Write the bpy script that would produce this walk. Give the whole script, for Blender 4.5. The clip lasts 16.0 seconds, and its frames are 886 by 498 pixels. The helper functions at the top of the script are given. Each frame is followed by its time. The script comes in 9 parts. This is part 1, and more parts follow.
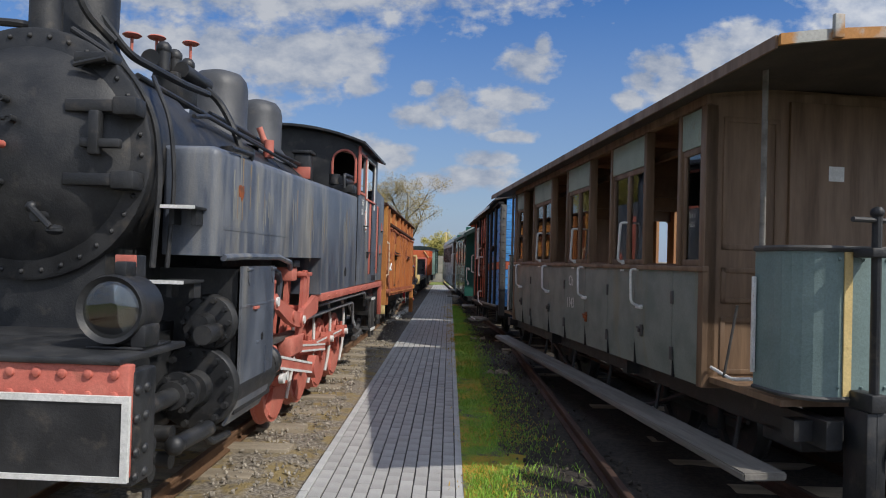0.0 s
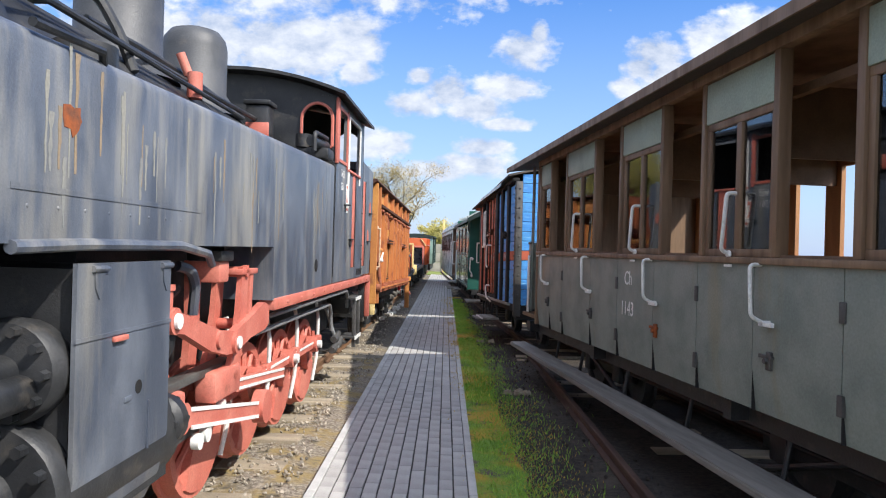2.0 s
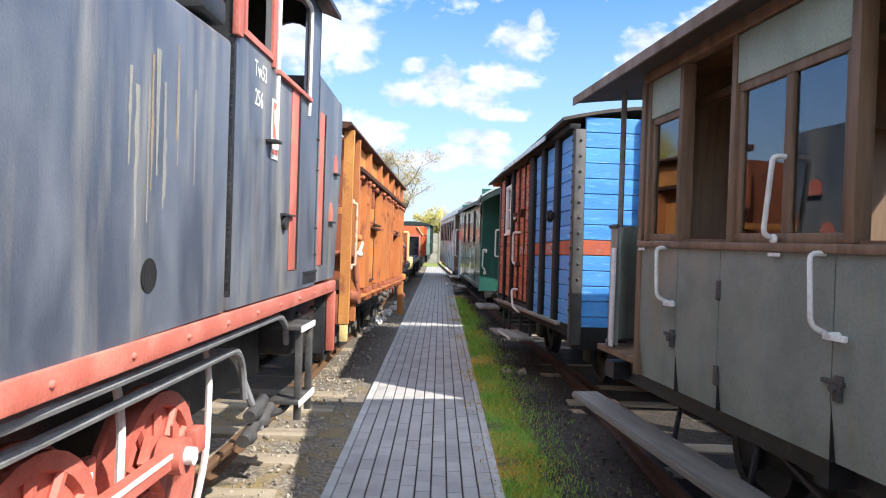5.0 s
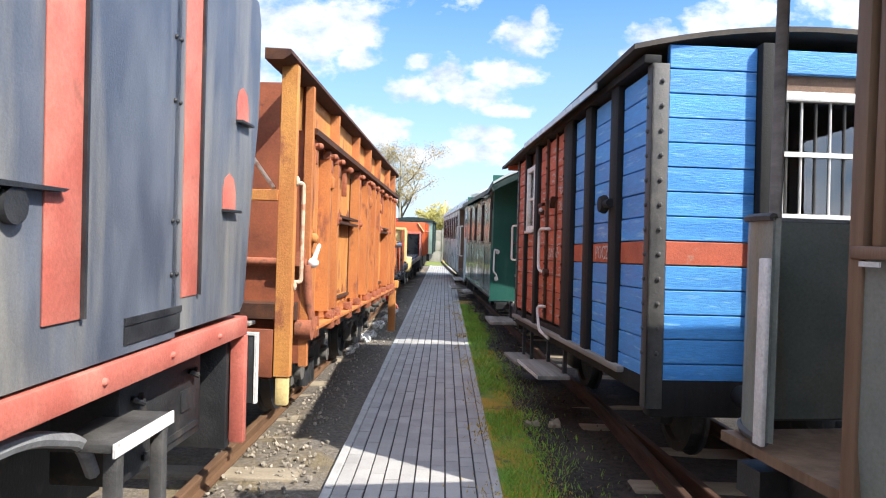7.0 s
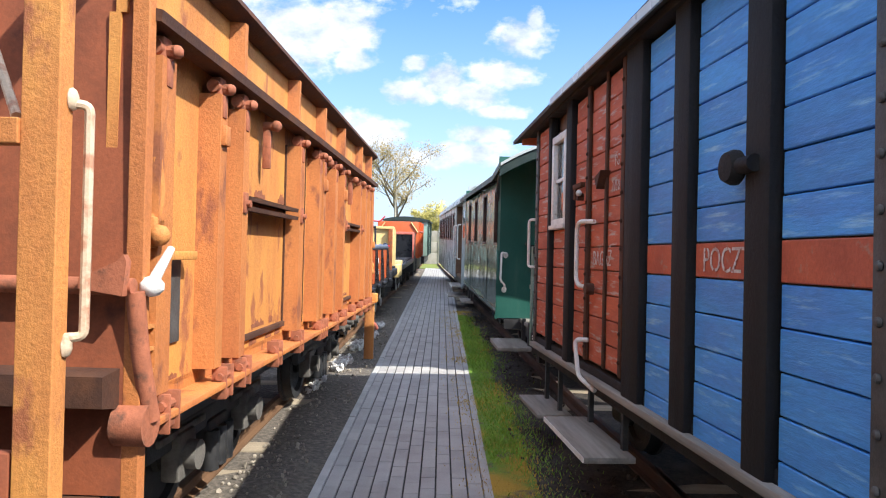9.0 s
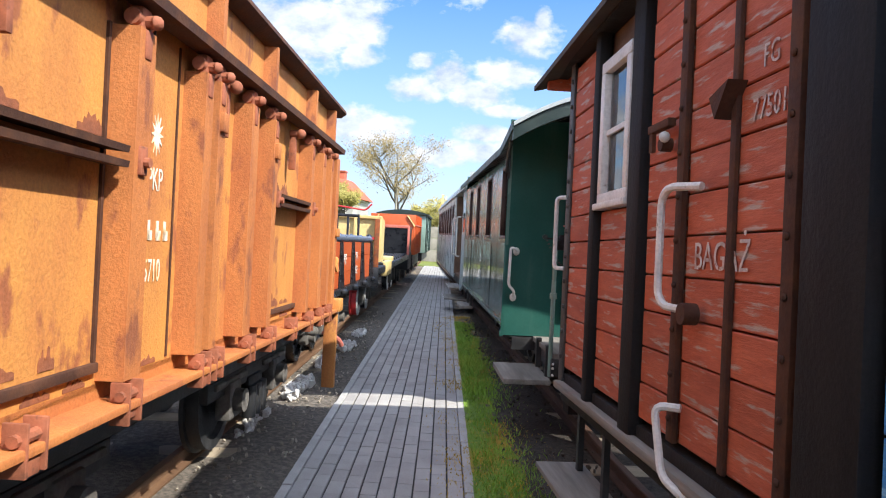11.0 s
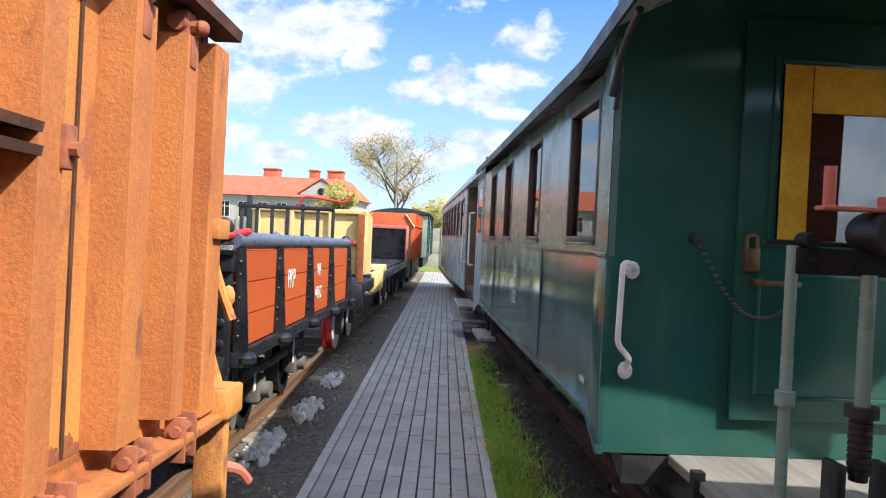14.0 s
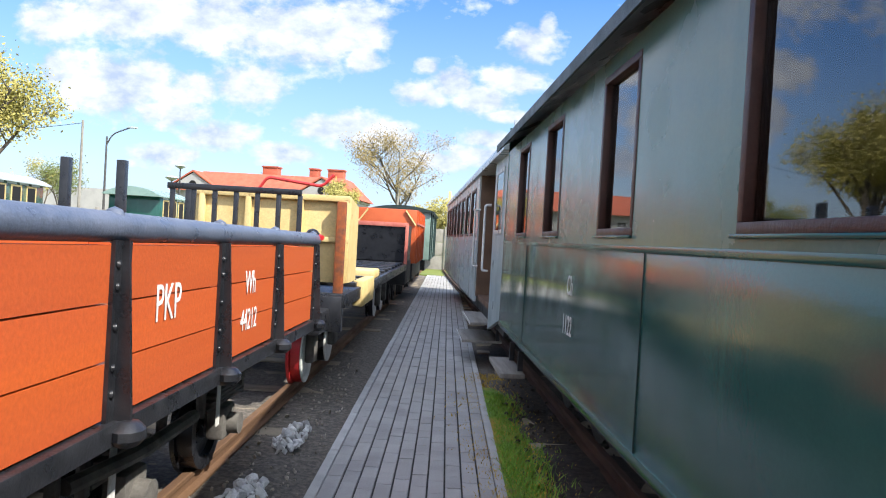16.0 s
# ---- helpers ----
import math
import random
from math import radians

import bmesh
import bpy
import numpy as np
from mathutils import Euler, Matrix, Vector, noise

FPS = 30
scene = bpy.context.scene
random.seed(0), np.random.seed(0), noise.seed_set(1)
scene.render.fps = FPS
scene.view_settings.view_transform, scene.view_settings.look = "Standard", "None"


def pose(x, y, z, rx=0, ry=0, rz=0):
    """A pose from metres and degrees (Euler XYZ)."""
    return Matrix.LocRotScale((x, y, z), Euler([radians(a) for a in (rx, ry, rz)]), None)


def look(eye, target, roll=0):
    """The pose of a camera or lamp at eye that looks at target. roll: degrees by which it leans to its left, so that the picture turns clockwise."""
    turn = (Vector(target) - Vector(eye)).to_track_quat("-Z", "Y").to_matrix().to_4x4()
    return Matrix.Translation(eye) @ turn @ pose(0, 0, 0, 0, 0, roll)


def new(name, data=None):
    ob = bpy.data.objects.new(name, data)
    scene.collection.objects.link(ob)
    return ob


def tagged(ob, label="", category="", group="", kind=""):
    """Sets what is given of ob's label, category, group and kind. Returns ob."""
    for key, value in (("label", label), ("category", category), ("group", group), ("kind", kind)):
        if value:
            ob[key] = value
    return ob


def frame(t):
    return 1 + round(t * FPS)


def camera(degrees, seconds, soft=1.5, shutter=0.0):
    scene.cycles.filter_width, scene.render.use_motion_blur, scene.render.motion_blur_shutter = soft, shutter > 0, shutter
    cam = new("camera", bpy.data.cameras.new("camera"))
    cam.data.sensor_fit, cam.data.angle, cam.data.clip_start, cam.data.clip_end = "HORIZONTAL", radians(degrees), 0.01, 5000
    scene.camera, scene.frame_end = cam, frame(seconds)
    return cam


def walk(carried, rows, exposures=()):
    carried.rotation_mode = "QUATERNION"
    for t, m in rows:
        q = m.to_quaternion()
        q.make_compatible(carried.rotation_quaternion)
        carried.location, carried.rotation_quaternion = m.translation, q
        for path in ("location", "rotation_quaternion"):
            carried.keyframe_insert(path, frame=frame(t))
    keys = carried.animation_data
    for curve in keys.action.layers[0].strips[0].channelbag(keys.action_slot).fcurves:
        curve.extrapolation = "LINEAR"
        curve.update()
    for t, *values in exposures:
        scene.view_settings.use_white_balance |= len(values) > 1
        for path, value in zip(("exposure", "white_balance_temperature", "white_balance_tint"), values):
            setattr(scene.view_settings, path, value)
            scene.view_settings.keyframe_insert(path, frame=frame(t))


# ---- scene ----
cam = camera(64.0, 16.0, soft=1.1)
PATH = [
    (0, (-0.012, -0.837, 1.596), (-0.031, 1.162, 1.628), 1.6),
    (0.5, (0.017, -0.292, 1.572), (0.002, 1.707, 1.607), 1.5),
    (1, (-0.011, 0.248, 1.575), (-0.024, 2.247, 1.61), 1.5),
    (1.5, (-0.064, 0.781, 1.597), (-0.071, 2.78, 1.627), 1.5),
    (2, (-0.121, 1.387, 1.605), (-0.129, 3.387, 1.604), 1.6),
    (2.5, (-0.202, 1.998, 1.615), (-0.206, 3.998, 1.585), 1.6),
    (3, (-0.226, 2.639, 1.614), (-0.227, 4.638, 1.584), 1.7),
    (3.5, (-0.244, 3.308, 1.6), (-0.245, 5.308, 1.568), 1.6),
    (4, (-0.28, 3.979, 1.588), (-0.277, 5.979, 1.558), 2.0),
    (4.2, (-0.299, 4.26, 1.581), (-0.289, 6.26, 1.553), 2.1),
    (6.3, (-0.319, 6.733, 1.572), (-0.321, 8.733, 1.543), 1.5),
    (6.5, (-0.311, 7.019, 1.607), (-0.31, 9.019, 1.571), 1.8),
    (7, (-0.276, 7.612, 1.599), (-0.279, 9.612, 1.561), 1.7),
    (7.5, (-0.264, 8.16, 1.591), (-0.261, 10.16, 1.556), 1.8),
    (8, (-0.24, 8.735, 1.588), (-0.241, 10.734, 1.552), 1.6),
    (8.5, (-0.238, 9.3, 1.58), (-0.235, 11.3, 1.544), 1.7),
    (9, (-0.223, 9.896, 1.574), (-0.219, 11.896, 1.54), 1.4),
    (9.2, (-0.194, 10.176, 1.552), (-0.201, 12.176, 1.514), 1.8),
    (11.3, (-0.111, 12.214, 1.493), (-0.112, 14.214, 1.453), 2.8),
    (11.5, (-0.11, 12.441, 1.49), (-0.115, 14.441, 1.453), 2.6),
    (12, (-0.13, 12.967, 1.483), (-0.132, 14.967, 1.443), 2.6),
    (12.5, (-0.129, 13.518, 1.485), (-0.132, 15.517, 1.446), 2.5),
    (13, (-0.148, 14.06, 1.477), (-0.151, 16.059, 1.44), 2.5),
    (13.5, (-0.174, 14.605, 1.485), (-0.176, 16.604, 1.447), 2.6),
    (14, (-0.227, 15.173, 1.479), (-0.231, 17.173, 1.446), 2.6),
    (14.5, (-0.237, 15.734, 1.465), (-0.242, 17.734, 1.433), 2.7),
    (15, (-0.258, 16.282, 1.451), (-0.267, 18.282, 1.421), 2.9),
    (15.5, (-0.277, 16.82, 1.446), (-0.284, 18.82, 1.416), 3.2),
    (16, (-0.292, 17.337, 1.429), (-0.302, 19.337, 1.402), 3.3),
]
EXPOSURES = [(0, -0.14), (1, 0.04), (1.5, 0.5), (2.0, 0.8), (2.5, 0.98), (3.5, 1.18), (8, 1.18), (11, 1.10), (16, 1.07)]
walk(cam, [(t, look(eye, target, roll)) for t, eye, target, roll in PATH], EXPOSURES)

# ---- world, sun, exposure ----
SUN_TRAVEL = Vector((-0.80, 0.55, -1.0)).normalized()
sun = new("sun", bpy.data.lights.new("sun", "SUN"))
sun.data.energy, sun.data.angle, sun.data.color = 3.9, radians(0.6), (1.0, 0.95, 0.87)
sun.matrix_world = look((0, 0, 0), SUN_TRAVEL)

world = bpy.data.worlds.new("sky")
scene.world = world
world.use_nodes = True


def build_sky(w):
    nt = w.node_tree
    nd, ln = nt.nodes, nt.links
    nd.clear()

    def math_(op, a, b=None, c=None, clamp=False):
        n = nd.new("ShaderNodeMath")
        n.operation, n.use_clamp = op, clamp
        for i, v in enumerate((a, b, c)):
            if v is None:
                continue
            if isinstance(v, (int, float)):
                n.inputs[i].default_value = v
            else:
                ln.new(v, n.inputs[i])
        return n.outputs[0]

    out = nd.new("ShaderNodeOutputWorld")
    bg = nd.new("ShaderNodeBackground")
    sky = nd.new("ShaderNodeTexSky")
    sky.sky_type, sky.sun_disc = "NISHITA", False
    sky.sun_elevation = math.asin(-SUN_TRAVEL.z)
    sky.sun_rotation = math.atan2(-SUN_TRAVEL.x, -SUN_TRAVEL.y)
    sky.air_density, sky.dust_density, sky.ozone_density = 1.2, 0.3, 4.0
    co = nd.new("ShaderNodeTexCoord")
    sep = nd.new("ShaderNodeSeparateXYZ")
    ln.new(co.outputs["Generated"], sep.inputs[0])
    x, y, z = sep.outputs
    # flat sheet of cloud seen in perspective, for the whole dome
    zz = math_("MAXIMUM", z, 0.03)
    dome = nd.new("ShaderNodeCombineXYZ")
    ln.new(math_("DIVIDE", x, math_("ADD", zz, 0.25)), dome.inputs[0])
    ln.new(math_("DIVIDE", y, math_("ADD", zz, 0.25)), dome.inputs[1])
    n0 = nd.new("ShaderNodeTexNoise")
    n0.inputs["Scale"].default_value, n0.inputs["Detail"].default_value, n0.inputs["Roughness"].default_value = 2.3, 9, 0.58
    ln.new(dome.outputs[0], n0.inputs["Vector"])
    # cumulus banks ahead: slope sideways u, slope upwards v
    yy = math_("MAXIMUM", y, 0.05)
    u, v = math_("DIVIDE", x, yy), math_("DIVIDE", z, yy)
    uv = nd.new("ShaderNodeCombineXYZ")
    ln.new(u, uv.inputs[0]), ln.new(math_("MULTIPLY", v, 1.5), uv.inputs[1])
    n1 = nd.new("ShaderNodeTexNoise")
    n1.inputs["Scale"].default_value, n1.inputs["Detail"].default_value, n1.inputs["Roughness"].default_value = 16.0, 8, 0.6
    ln.new(uv.outputs[0], n1.inputs["Vector"])
    n2 = nd.new("ShaderNodeTexNoise")
    n2.inputs["Scale"].default_value, n2.inputs["Detail"].default_value = 48.0, 6
    ln.new(uv.outputs[0], n2.inputs["Vector"])
    field = None
    for cu, cv, ru, rv in WEST_BANKS + EAST_BANKS:
        a = math_("MULTIPLY", math_("SUBTRACT", u, cu), 1 / ru)
        b = math_("MULTIPLY", math_("SUBTRACT", v, cv), 1 / rv)
        f = math_("SUBTRACT", 1.0, math_("SQRT", math_("ADD", math_("MULTIPLY", a, a), math_("MULTIPLY", b, b))))
        field = f if field is None else math_("SMOOTH_MAX", field, f, 0.15)
    bank = math_("ADD", field, math_("MULTIPLY", math_("SUBTRACT", n1.outputs[0], 0.5), 1.9))
    bank = math_("ADD", bank, math_("MULTIPLY", math_("SUBTRACT", n2.outputs[0], 0.5), 1.1))
    bank = math_("MULTIPLY_ADD", bank, 1.7, 0.55, clamp=True)
    rest = math_("MULTIPLY_ADD", n0.outputs[0], 6.0, -2.05, clamp=True)
    ahead = math_("MULTIPLY_ADD", y, 6.0, -2.6, clamp=True)
    cover = nd.new("ShaderNodeMix")
    ln.new(ahead, cover.inputs["Factor"]), ln.new(rest, cover.inputs["A"]), ln.new(bank, cover.inputs["B"])
    cover = cover.outputs["Result"]
    above = math_("MULTIPLY_ADD", z, 25.0, 0.1, clamp=True)
    haze = math_("SUBTRACT", 1.0, math_("MULTIPLY_ADD", z, 2.6, 0.0, clamp=True))
    # cloud body: white tops, greyer undersides
    ramp = nd.new("ShaderNodeValToRGB")
    ramp.color_ramp.elements[0].position, ramp.color_ramp.elements[0].color = 0.36, (3.3, 4.0, 5.4, 1)
    ramp.color_ramp.elements[1].position, ramp.color_ramp.elements[1].color = 0.62, (6.3, 6.6, 7.2, 1)
    ln.new(n1.outputs[0], ramp.inputs[0])
    blue = nd.new("ShaderNodeMix")
    blue.data_type = "RGBA"
    ln.new(math_("MULTIPLY", haze, 0.85), blue.inputs["Factor"])
    deep = nd.new("ShaderNodeHueSaturation")
    deep.inputs["Hue"].default_value, deep.inputs["Saturation"].default_value, deep.inputs["Value"].default_value = 0.515, 1.35, 0.95
    ln.new(sky.outputs[0], deep.inputs["Color"])
    ln.new(deep.outputs[0], blue.inputs["A"])
    blue.inputs["B"].default_value = (2.1, 2.85, 4.6, 1)
    mix = nd.new("ShaderNodeMix")
    mix.data_type = "RGBA"
    ln.new(math_("MULTIPLY", math_("MULTIPLY", cover, above), 0.96), mix.inputs["Factor"])
    ln.new(blue.outputs["Result"], mix.inputs["A"])
    # clouds are brighter on the sun's side of the sky
    dot = nd.new("ShaderNodeVectorMath")
    dot.operation = "DOT_PRODUCT"
    ln.new(co.outputs["Generated"], dot.inputs[0])
    dot.inputs[1].default_value = -SUN_TRAVEL
    lit = nd.new("ShaderNodeVectorMath")
    lit.operation = "SCALE"
    ln.new(ramp.outputs[0], lit.inputs[0])
    ln.new(math_("MULTIPLY_ADD", math_("MAXIMUM", dot.outputs["Value"], 0.0), 1.05, 0.68), lit.inputs["Scale"])
    ln.new(lit.outputs[0], mix.inputs["B"])
    ln.new(mix.outputs["Result"], bg.inputs[0])
    bg.inputs[1].default_value = SKY
    ln.new(bg.outputs[0], out.inputs[0])


SKY = 0.128
WEST_BANKS = [
    (-0.572, 0.273, 0.045, 0.030), (-0.461, 0.290, 0.090, 0.038), (-0.342, 0.288, 0.080, 0.044), (-0.23, 0.278, 0.095, 0.050),
    (-0.143, 0.288, 0.046, 0.042), (-0.133, 0.246, 0.026, 0.020), (-0.481, 0.19, 0.075, 0.044), (-0.429, 0.201, 0.034, 0.036),
    (-0.553, 0.21, 0.034, 0.028), (-0.399, 0.156, 0.050, 0.020), (-0.369, 0.193, 0.034, 0.022), (-0.29, 0.202, 0.052, 0.030),
    (-0.334, 0.127, 0.050, 0.021), (-0.404, 0.096, 0.050, 0.016), (-0.183, 0.147, 0.038, 0.018), (-0.139, 0.145, 0.050, 0.026),
    (-0.087, 0.144, 0.032, 0.018), (-0.237, 0.108, 0.042, 0.014), (-0.30, 0.40, 0.40, 0.065),
]
EAST_BANKS = [
    (-0.041, 0.242, 0.017, 0.011), (-0.004, 0.222, 0.030, 0.024), (-0.047, 0.203, 0.040, 0.016), (0.037, 0.200, 0.042, 0.020),
    (0.079, 0.229, 0.044, 0.018), (0.104, 0.282, 0.036, 0.025), (0.122, 0.307, 0.013, 0.016), (0.078, 0.178, 0.036, 0.009),
    (0.048, 0.144, 0.036, 0.013), (0.034, 0.119, 0.050, 0.016), (-0.014, 0.110, 0.045, 0.014), (0.289, 0.284, 0.038, 0.021),
    (0.268, 0.262, 0.024, 0.018), (0.314, 0.253, 0.042, 0.022), (0.364, 0.306, 0.034, 0.029), (0.415, 0.323, 0.048, 0.029),
    (0.249, 0.234, 0.020, 0.014), (0.52, 0.25, 0.10, 0.05), (0.60, 0.36, 0.10, 0.05),
]
build_sky(world)



# ---- materials ----
MATS = {}


def paint(name, c1, c2, rough=0.6, metal=0.0, scale=3.0, band=(0.42, 0.66), c3=None, scale3=5.0, band3=(0.6, 0.68),
          fine=70.0, bump=0.22, stretch=(1, 1, 1), stretch3=None, vary=0.0, grain=0.14, bumpdist=0.01, spec=0.5, rough3=None):
    """A weathered surface: two tones at a large scale, a third (rust, bare wood, dirt) in patches, fine grain and relief."""
    m = bpy.data.materials.new(name)
    m.use_nodes = True
    nt = m.node_tree
    nd, ln = nt.nodes, nt.links
    b = nd["Principled BSDF"]
    co = nd.new("ShaderNodeTexCoord")

    def noise_(sc, st, detail=6, rgh=0.55, shift=0.0):
        mp = nd.new("ShaderNodeMapping")
        mp.inputs["Scale"].default_value = st
        mp.inputs["Location"].default_value = (shift, shift * 0.7, shift * 1.3)
        ln.new(co.outputs["Object"], mp.inputs[0])
        n = nd.new("ShaderNodeTexNoise")
        n.inputs["Scale"].default_value, n.inputs["Detail"].default_value, n.inputs["Roughness"].default_value = sc, detail, rgh
        ln.new(mp.outputs[0], n.inputs["Vector"])
        return n.outputs[0]

    def band_(v, lo, hi):
        r = nd.new("ShaderNodeMapRange")
        r.inputs["From Min"].default_value, r.inputs["From Max"].default_value = lo, hi
        ln.new(v, r.inputs["Value"])
        return r.outputs[0]

    def mix_(f, a, bb, mode="MIX"):
        x = nd.new("ShaderNodeMix")
        x.data_type, x.blend_type = "RGBA", mode
        if isinstance(f, float):
            x.inputs["Factor"].default_value = f
        else:
            ln.new(f, x.inputs["Factor"])
        for key, v in (("A", a), ("B", bb)):
            if isinstance(v, tuple):
                x.inputs[key].default_value = (*v, 1)
            else:
                ln.new(v, x.inputs[key])
        return x.outputs["Result"]

    big, small = noise_(scale, stretch), noise_(fine, stretch if fine < 60 else (1, 1, 1), 4, 0.65, 3.1)
    col = mix_(band_(big, *band), c1, c2)
    if c3:
        f3 = band_(noise_(scale3, stretch3 or stretch, 8, 0.6, 7.7), *band3)
        col = mix_(f3, col, c3)
    g = nd.new("ShaderNodeHueSaturation")
    ln.new(col, g.inputs["Color"])
    r = nd.new("ShaderNodeMapRange")
    r.inputs["From Min"].default_value, r.inputs["From Max"].default_value = 0.3, 0.7
    r.inputs["To Min"].default_value, r.inputs["To Max"].default_value = 1 - grain, 1 + grain
    ln.new(small, r.inputs["Value"])
    val = r.outputs[0]
    if vary:
        oi = nd.new("ShaderNodeObjectInfo")
        gm = nd.new("ShaderNodeNewGeometry")
        ad = nd.new("ShaderNodeMath")
        ad.operation = "ADD"
        ln.new(oi.outputs["Random"], ad.inputs[0]), ln.new(gm.outputs["Random Per Island"], ad.inputs[1])
        fr = nd.new("ShaderNodeMath")
        fr.operation = "FRACT"
        ln.new(ad.outputs[0], fr.inputs[0])
        r2 = nd.new("ShaderNodeMapRange")
        r2.inputs["To Min"].default_value, r2.inputs["To Max"].default_value = 1 - vary, 1 + vary
        ln.new(fr.outputs[0], r2.inputs["Value"])
        mu = nd.new("ShaderNodeMath")
        mu.operation = "MULTIPLY"
        ln.new(val, mu.inputs[0]), ln.new(r2.outputs[0], mu.inputs[1])
        val = mu.outputs[0]
    ln.new(val, g.inputs["Value"])
    ln.new(g.outputs[0], b.inputs["Base Color"])
    rr = nd.new("ShaderNodeMapRange")
    rr.inputs["From Min"].default_value, rr.inputs["From Max"].default_value = 0.3, 0.7
    rr.inputs["To Min"].default_value, rr.inputs["To Max"].default_value = max(0.03, rough - 0.12), min(1, rough + 0.12)
    ln.new(big, rr.inputs["Value"]), ln.new(rr.outputs[0], b.inputs["Roughness"])
    b.inputs["Metallic"].default_value = metal
    b.inputs["Specular IOR Level"].default_value = spec
    if bump:
        bp = nd.new("ShaderNodeBump")
        bp.inputs["Strength"].default_value, bp.inputs["Distance"].default_value = bump, bumpdist
        ad = nd.new("ShaderNodeMath")
        ad.operation = "ADD"
        ln.new(big, ad.inputs[0]), ln.new(small, ad.inputs[1])
        ln.new(ad.outputs[0], bp.inputs["Height"]), ln.new(bp.outputs[0], b.inputs["Normal"])
    MATS[name] = m
    return m


def glass(name, tint=(0.9, 0.95, 0.95)):
    m = bpy.data.materials.new(name)
    m.use_nodes = True
    nt = m.node_tree
    nd, ln = nt.nodes, nt.links
    nd.remove(nd["Principled BSDF"])
    tr, gl = nd.new("ShaderNodeBsdfTransparent"), nd.new("ShaderNodeBsdfGlossy")
    tr.inputs[0].default_value = (*tint, 1)
    gl.inputs["Roughness"].default_value = 0.02
    fr = nd.new("ShaderNodeFresnel")
    fr.inputs[0].default_value = 2.3
    mx = nd.new("ShaderNodeMixShader")
    ln.new(fr.outputs[0], mx.inputs[0]), ln.new(tr.outputs[0], mx.inputs[1]), ln.new(gl.outputs[0], mx.inputs[2])
    ln.new(mx.outputs[0], nd["Material Output"].inputs[0])
    MATS[name] = m
    return m


V = (1, 1, 0.12)     # streaks that run down
HZ = (1, 0.08, 1)    # grain along the train
black_iron = paint("black_iron", (0.016, 0.017, 0.019), (0.035, 0.035, 0.036), 0.5, 0.0, 6, c3=(0.07, 0.06, 0.05), scale3=9, band3=(0.58, 0.75))
tank_blue = paint("faded_blue_black_paint", (0.066, 0.078, 0.104), (0.13, 0.146, 0.176), 0.42, 0.0, 4, stretch=(1, 1, 0.45), c3=(0.27, 0.255, 0.22), scale3=5.0, band3=(0.47, 0.76), stretch3=(1, 1, 0.13), bump=0.14, bumpdist=0.012, grain=0.10, fine=110)
rust_spot = paint("orange_rust", (0.28, 0.07, 0.015), (0.12, 0.05, 0.03), 0.9, 0, 14)
salmon = paint("faded_red_paint", (0.47, 0.125, 0.09), (0.55, 0.185, 0.135), 0.6, 0.0, 5, c3=(0.26, 0.09, 0.06), scale3=12, band3=(0.62, 0.8))
white_paint = paint("white_paint", (0.72, 0.71, 0.68), (0.6, 0.6, 0.57), 0.5, 0.0, 9, c3=(0.3, 0.26, 0.2), scale3=25, band3=(0.64, 0.75))
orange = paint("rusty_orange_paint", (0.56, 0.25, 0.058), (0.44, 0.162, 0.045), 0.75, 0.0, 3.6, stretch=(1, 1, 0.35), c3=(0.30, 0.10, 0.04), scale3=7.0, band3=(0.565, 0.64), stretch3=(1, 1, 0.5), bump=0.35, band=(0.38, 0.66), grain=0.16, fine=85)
# red rust, darkened further to carry the shade on the hopper's end wall
rust_shaded = paint("shaded_red_rust_paint", (0.27, 0.075, 0.03), (0.17, 0.048, 0.022), 0.8, 0.0, 4, c3=(0.12, 0.035, 0.02), scale3=8, band3=(0.6, 0.72), bump=0.12)
rim_rust = paint("dark_rust", (0.06, 0.025, 0.015), (0.11, 0.045, 0.022), 0.85, 0.2, 9)
grey_green = paint("grey_green_paint", (0.20, 0.225, 0.20), (0.155, 0.18, 0.16), 0.5, 0.0, 3.5, c3=(0.21, 0.185, 0.115), scale3=5, band3=(0.54, 0.78), stretch3=V, bump=0.12)
pale_green = paint("pale_green_paint", (0.30, 0.36, 0.29), (0.25, 0.30, 0.25), 0.55, 0.0, 4, c3=(0.25, 0.24, 0.16), scale3=9, band3=(0.62, 0.8))
old_wood = paint("brown_varnished_wood", (0.195, 0.122, 0.073), (0.122, 0.075, 0.045), 0.6, 0.0, 9, stretch=(1, 1, 0.1), bump=0.2, fine=40)
warm_wood = paint("orange_brown_panelling", (0.46, 0.23, 0.10), (0.34, 0.16, 0.07), 0.5, 0.0, 8, stretch=(1, 1, 0.15), bump=0.15)
grey_wood = paint("weathered_grey_plank", (0.27, 0.25, 0.22), (0.17, 0.155, 0.135), 0.85, 0.0, 9, stretch=HZ, bump=0.3, fine=50)
roof_felt = paint("dark_roof_felt", (0.05, 0.042, 0.036), (0.085, 0.07, 0.058), 0.9, 0, 5)
blue_plank = paint("blue_painted_plank", (0.055, 0.25, 0.62), (0.075, 0.32, 0.70), 0.55, 0.0, 5, stretch=(0.3, 0.3, 2), c3=(0.24, 0.50, 0.72), scale3=14, band3=(0.58, 0.72), stretch3=(0.25, 0.25, 2.2), bump=0.35, fine=55, vary=0.10)
red_plank = paint("peeling_red_plank", (0.48, 0.115, 0.055), (0.39, 0.09, 0.045), 0.7, 0.0, 5, stretch=(0.3, 0.3, 2), c3=(0.44, 0.34, 0.29), scale3=13, band3=(0.555, 0.64), stretch3=(0.35, 0.35, 2.6), bump=0.4, fine=55, vary=0.12)
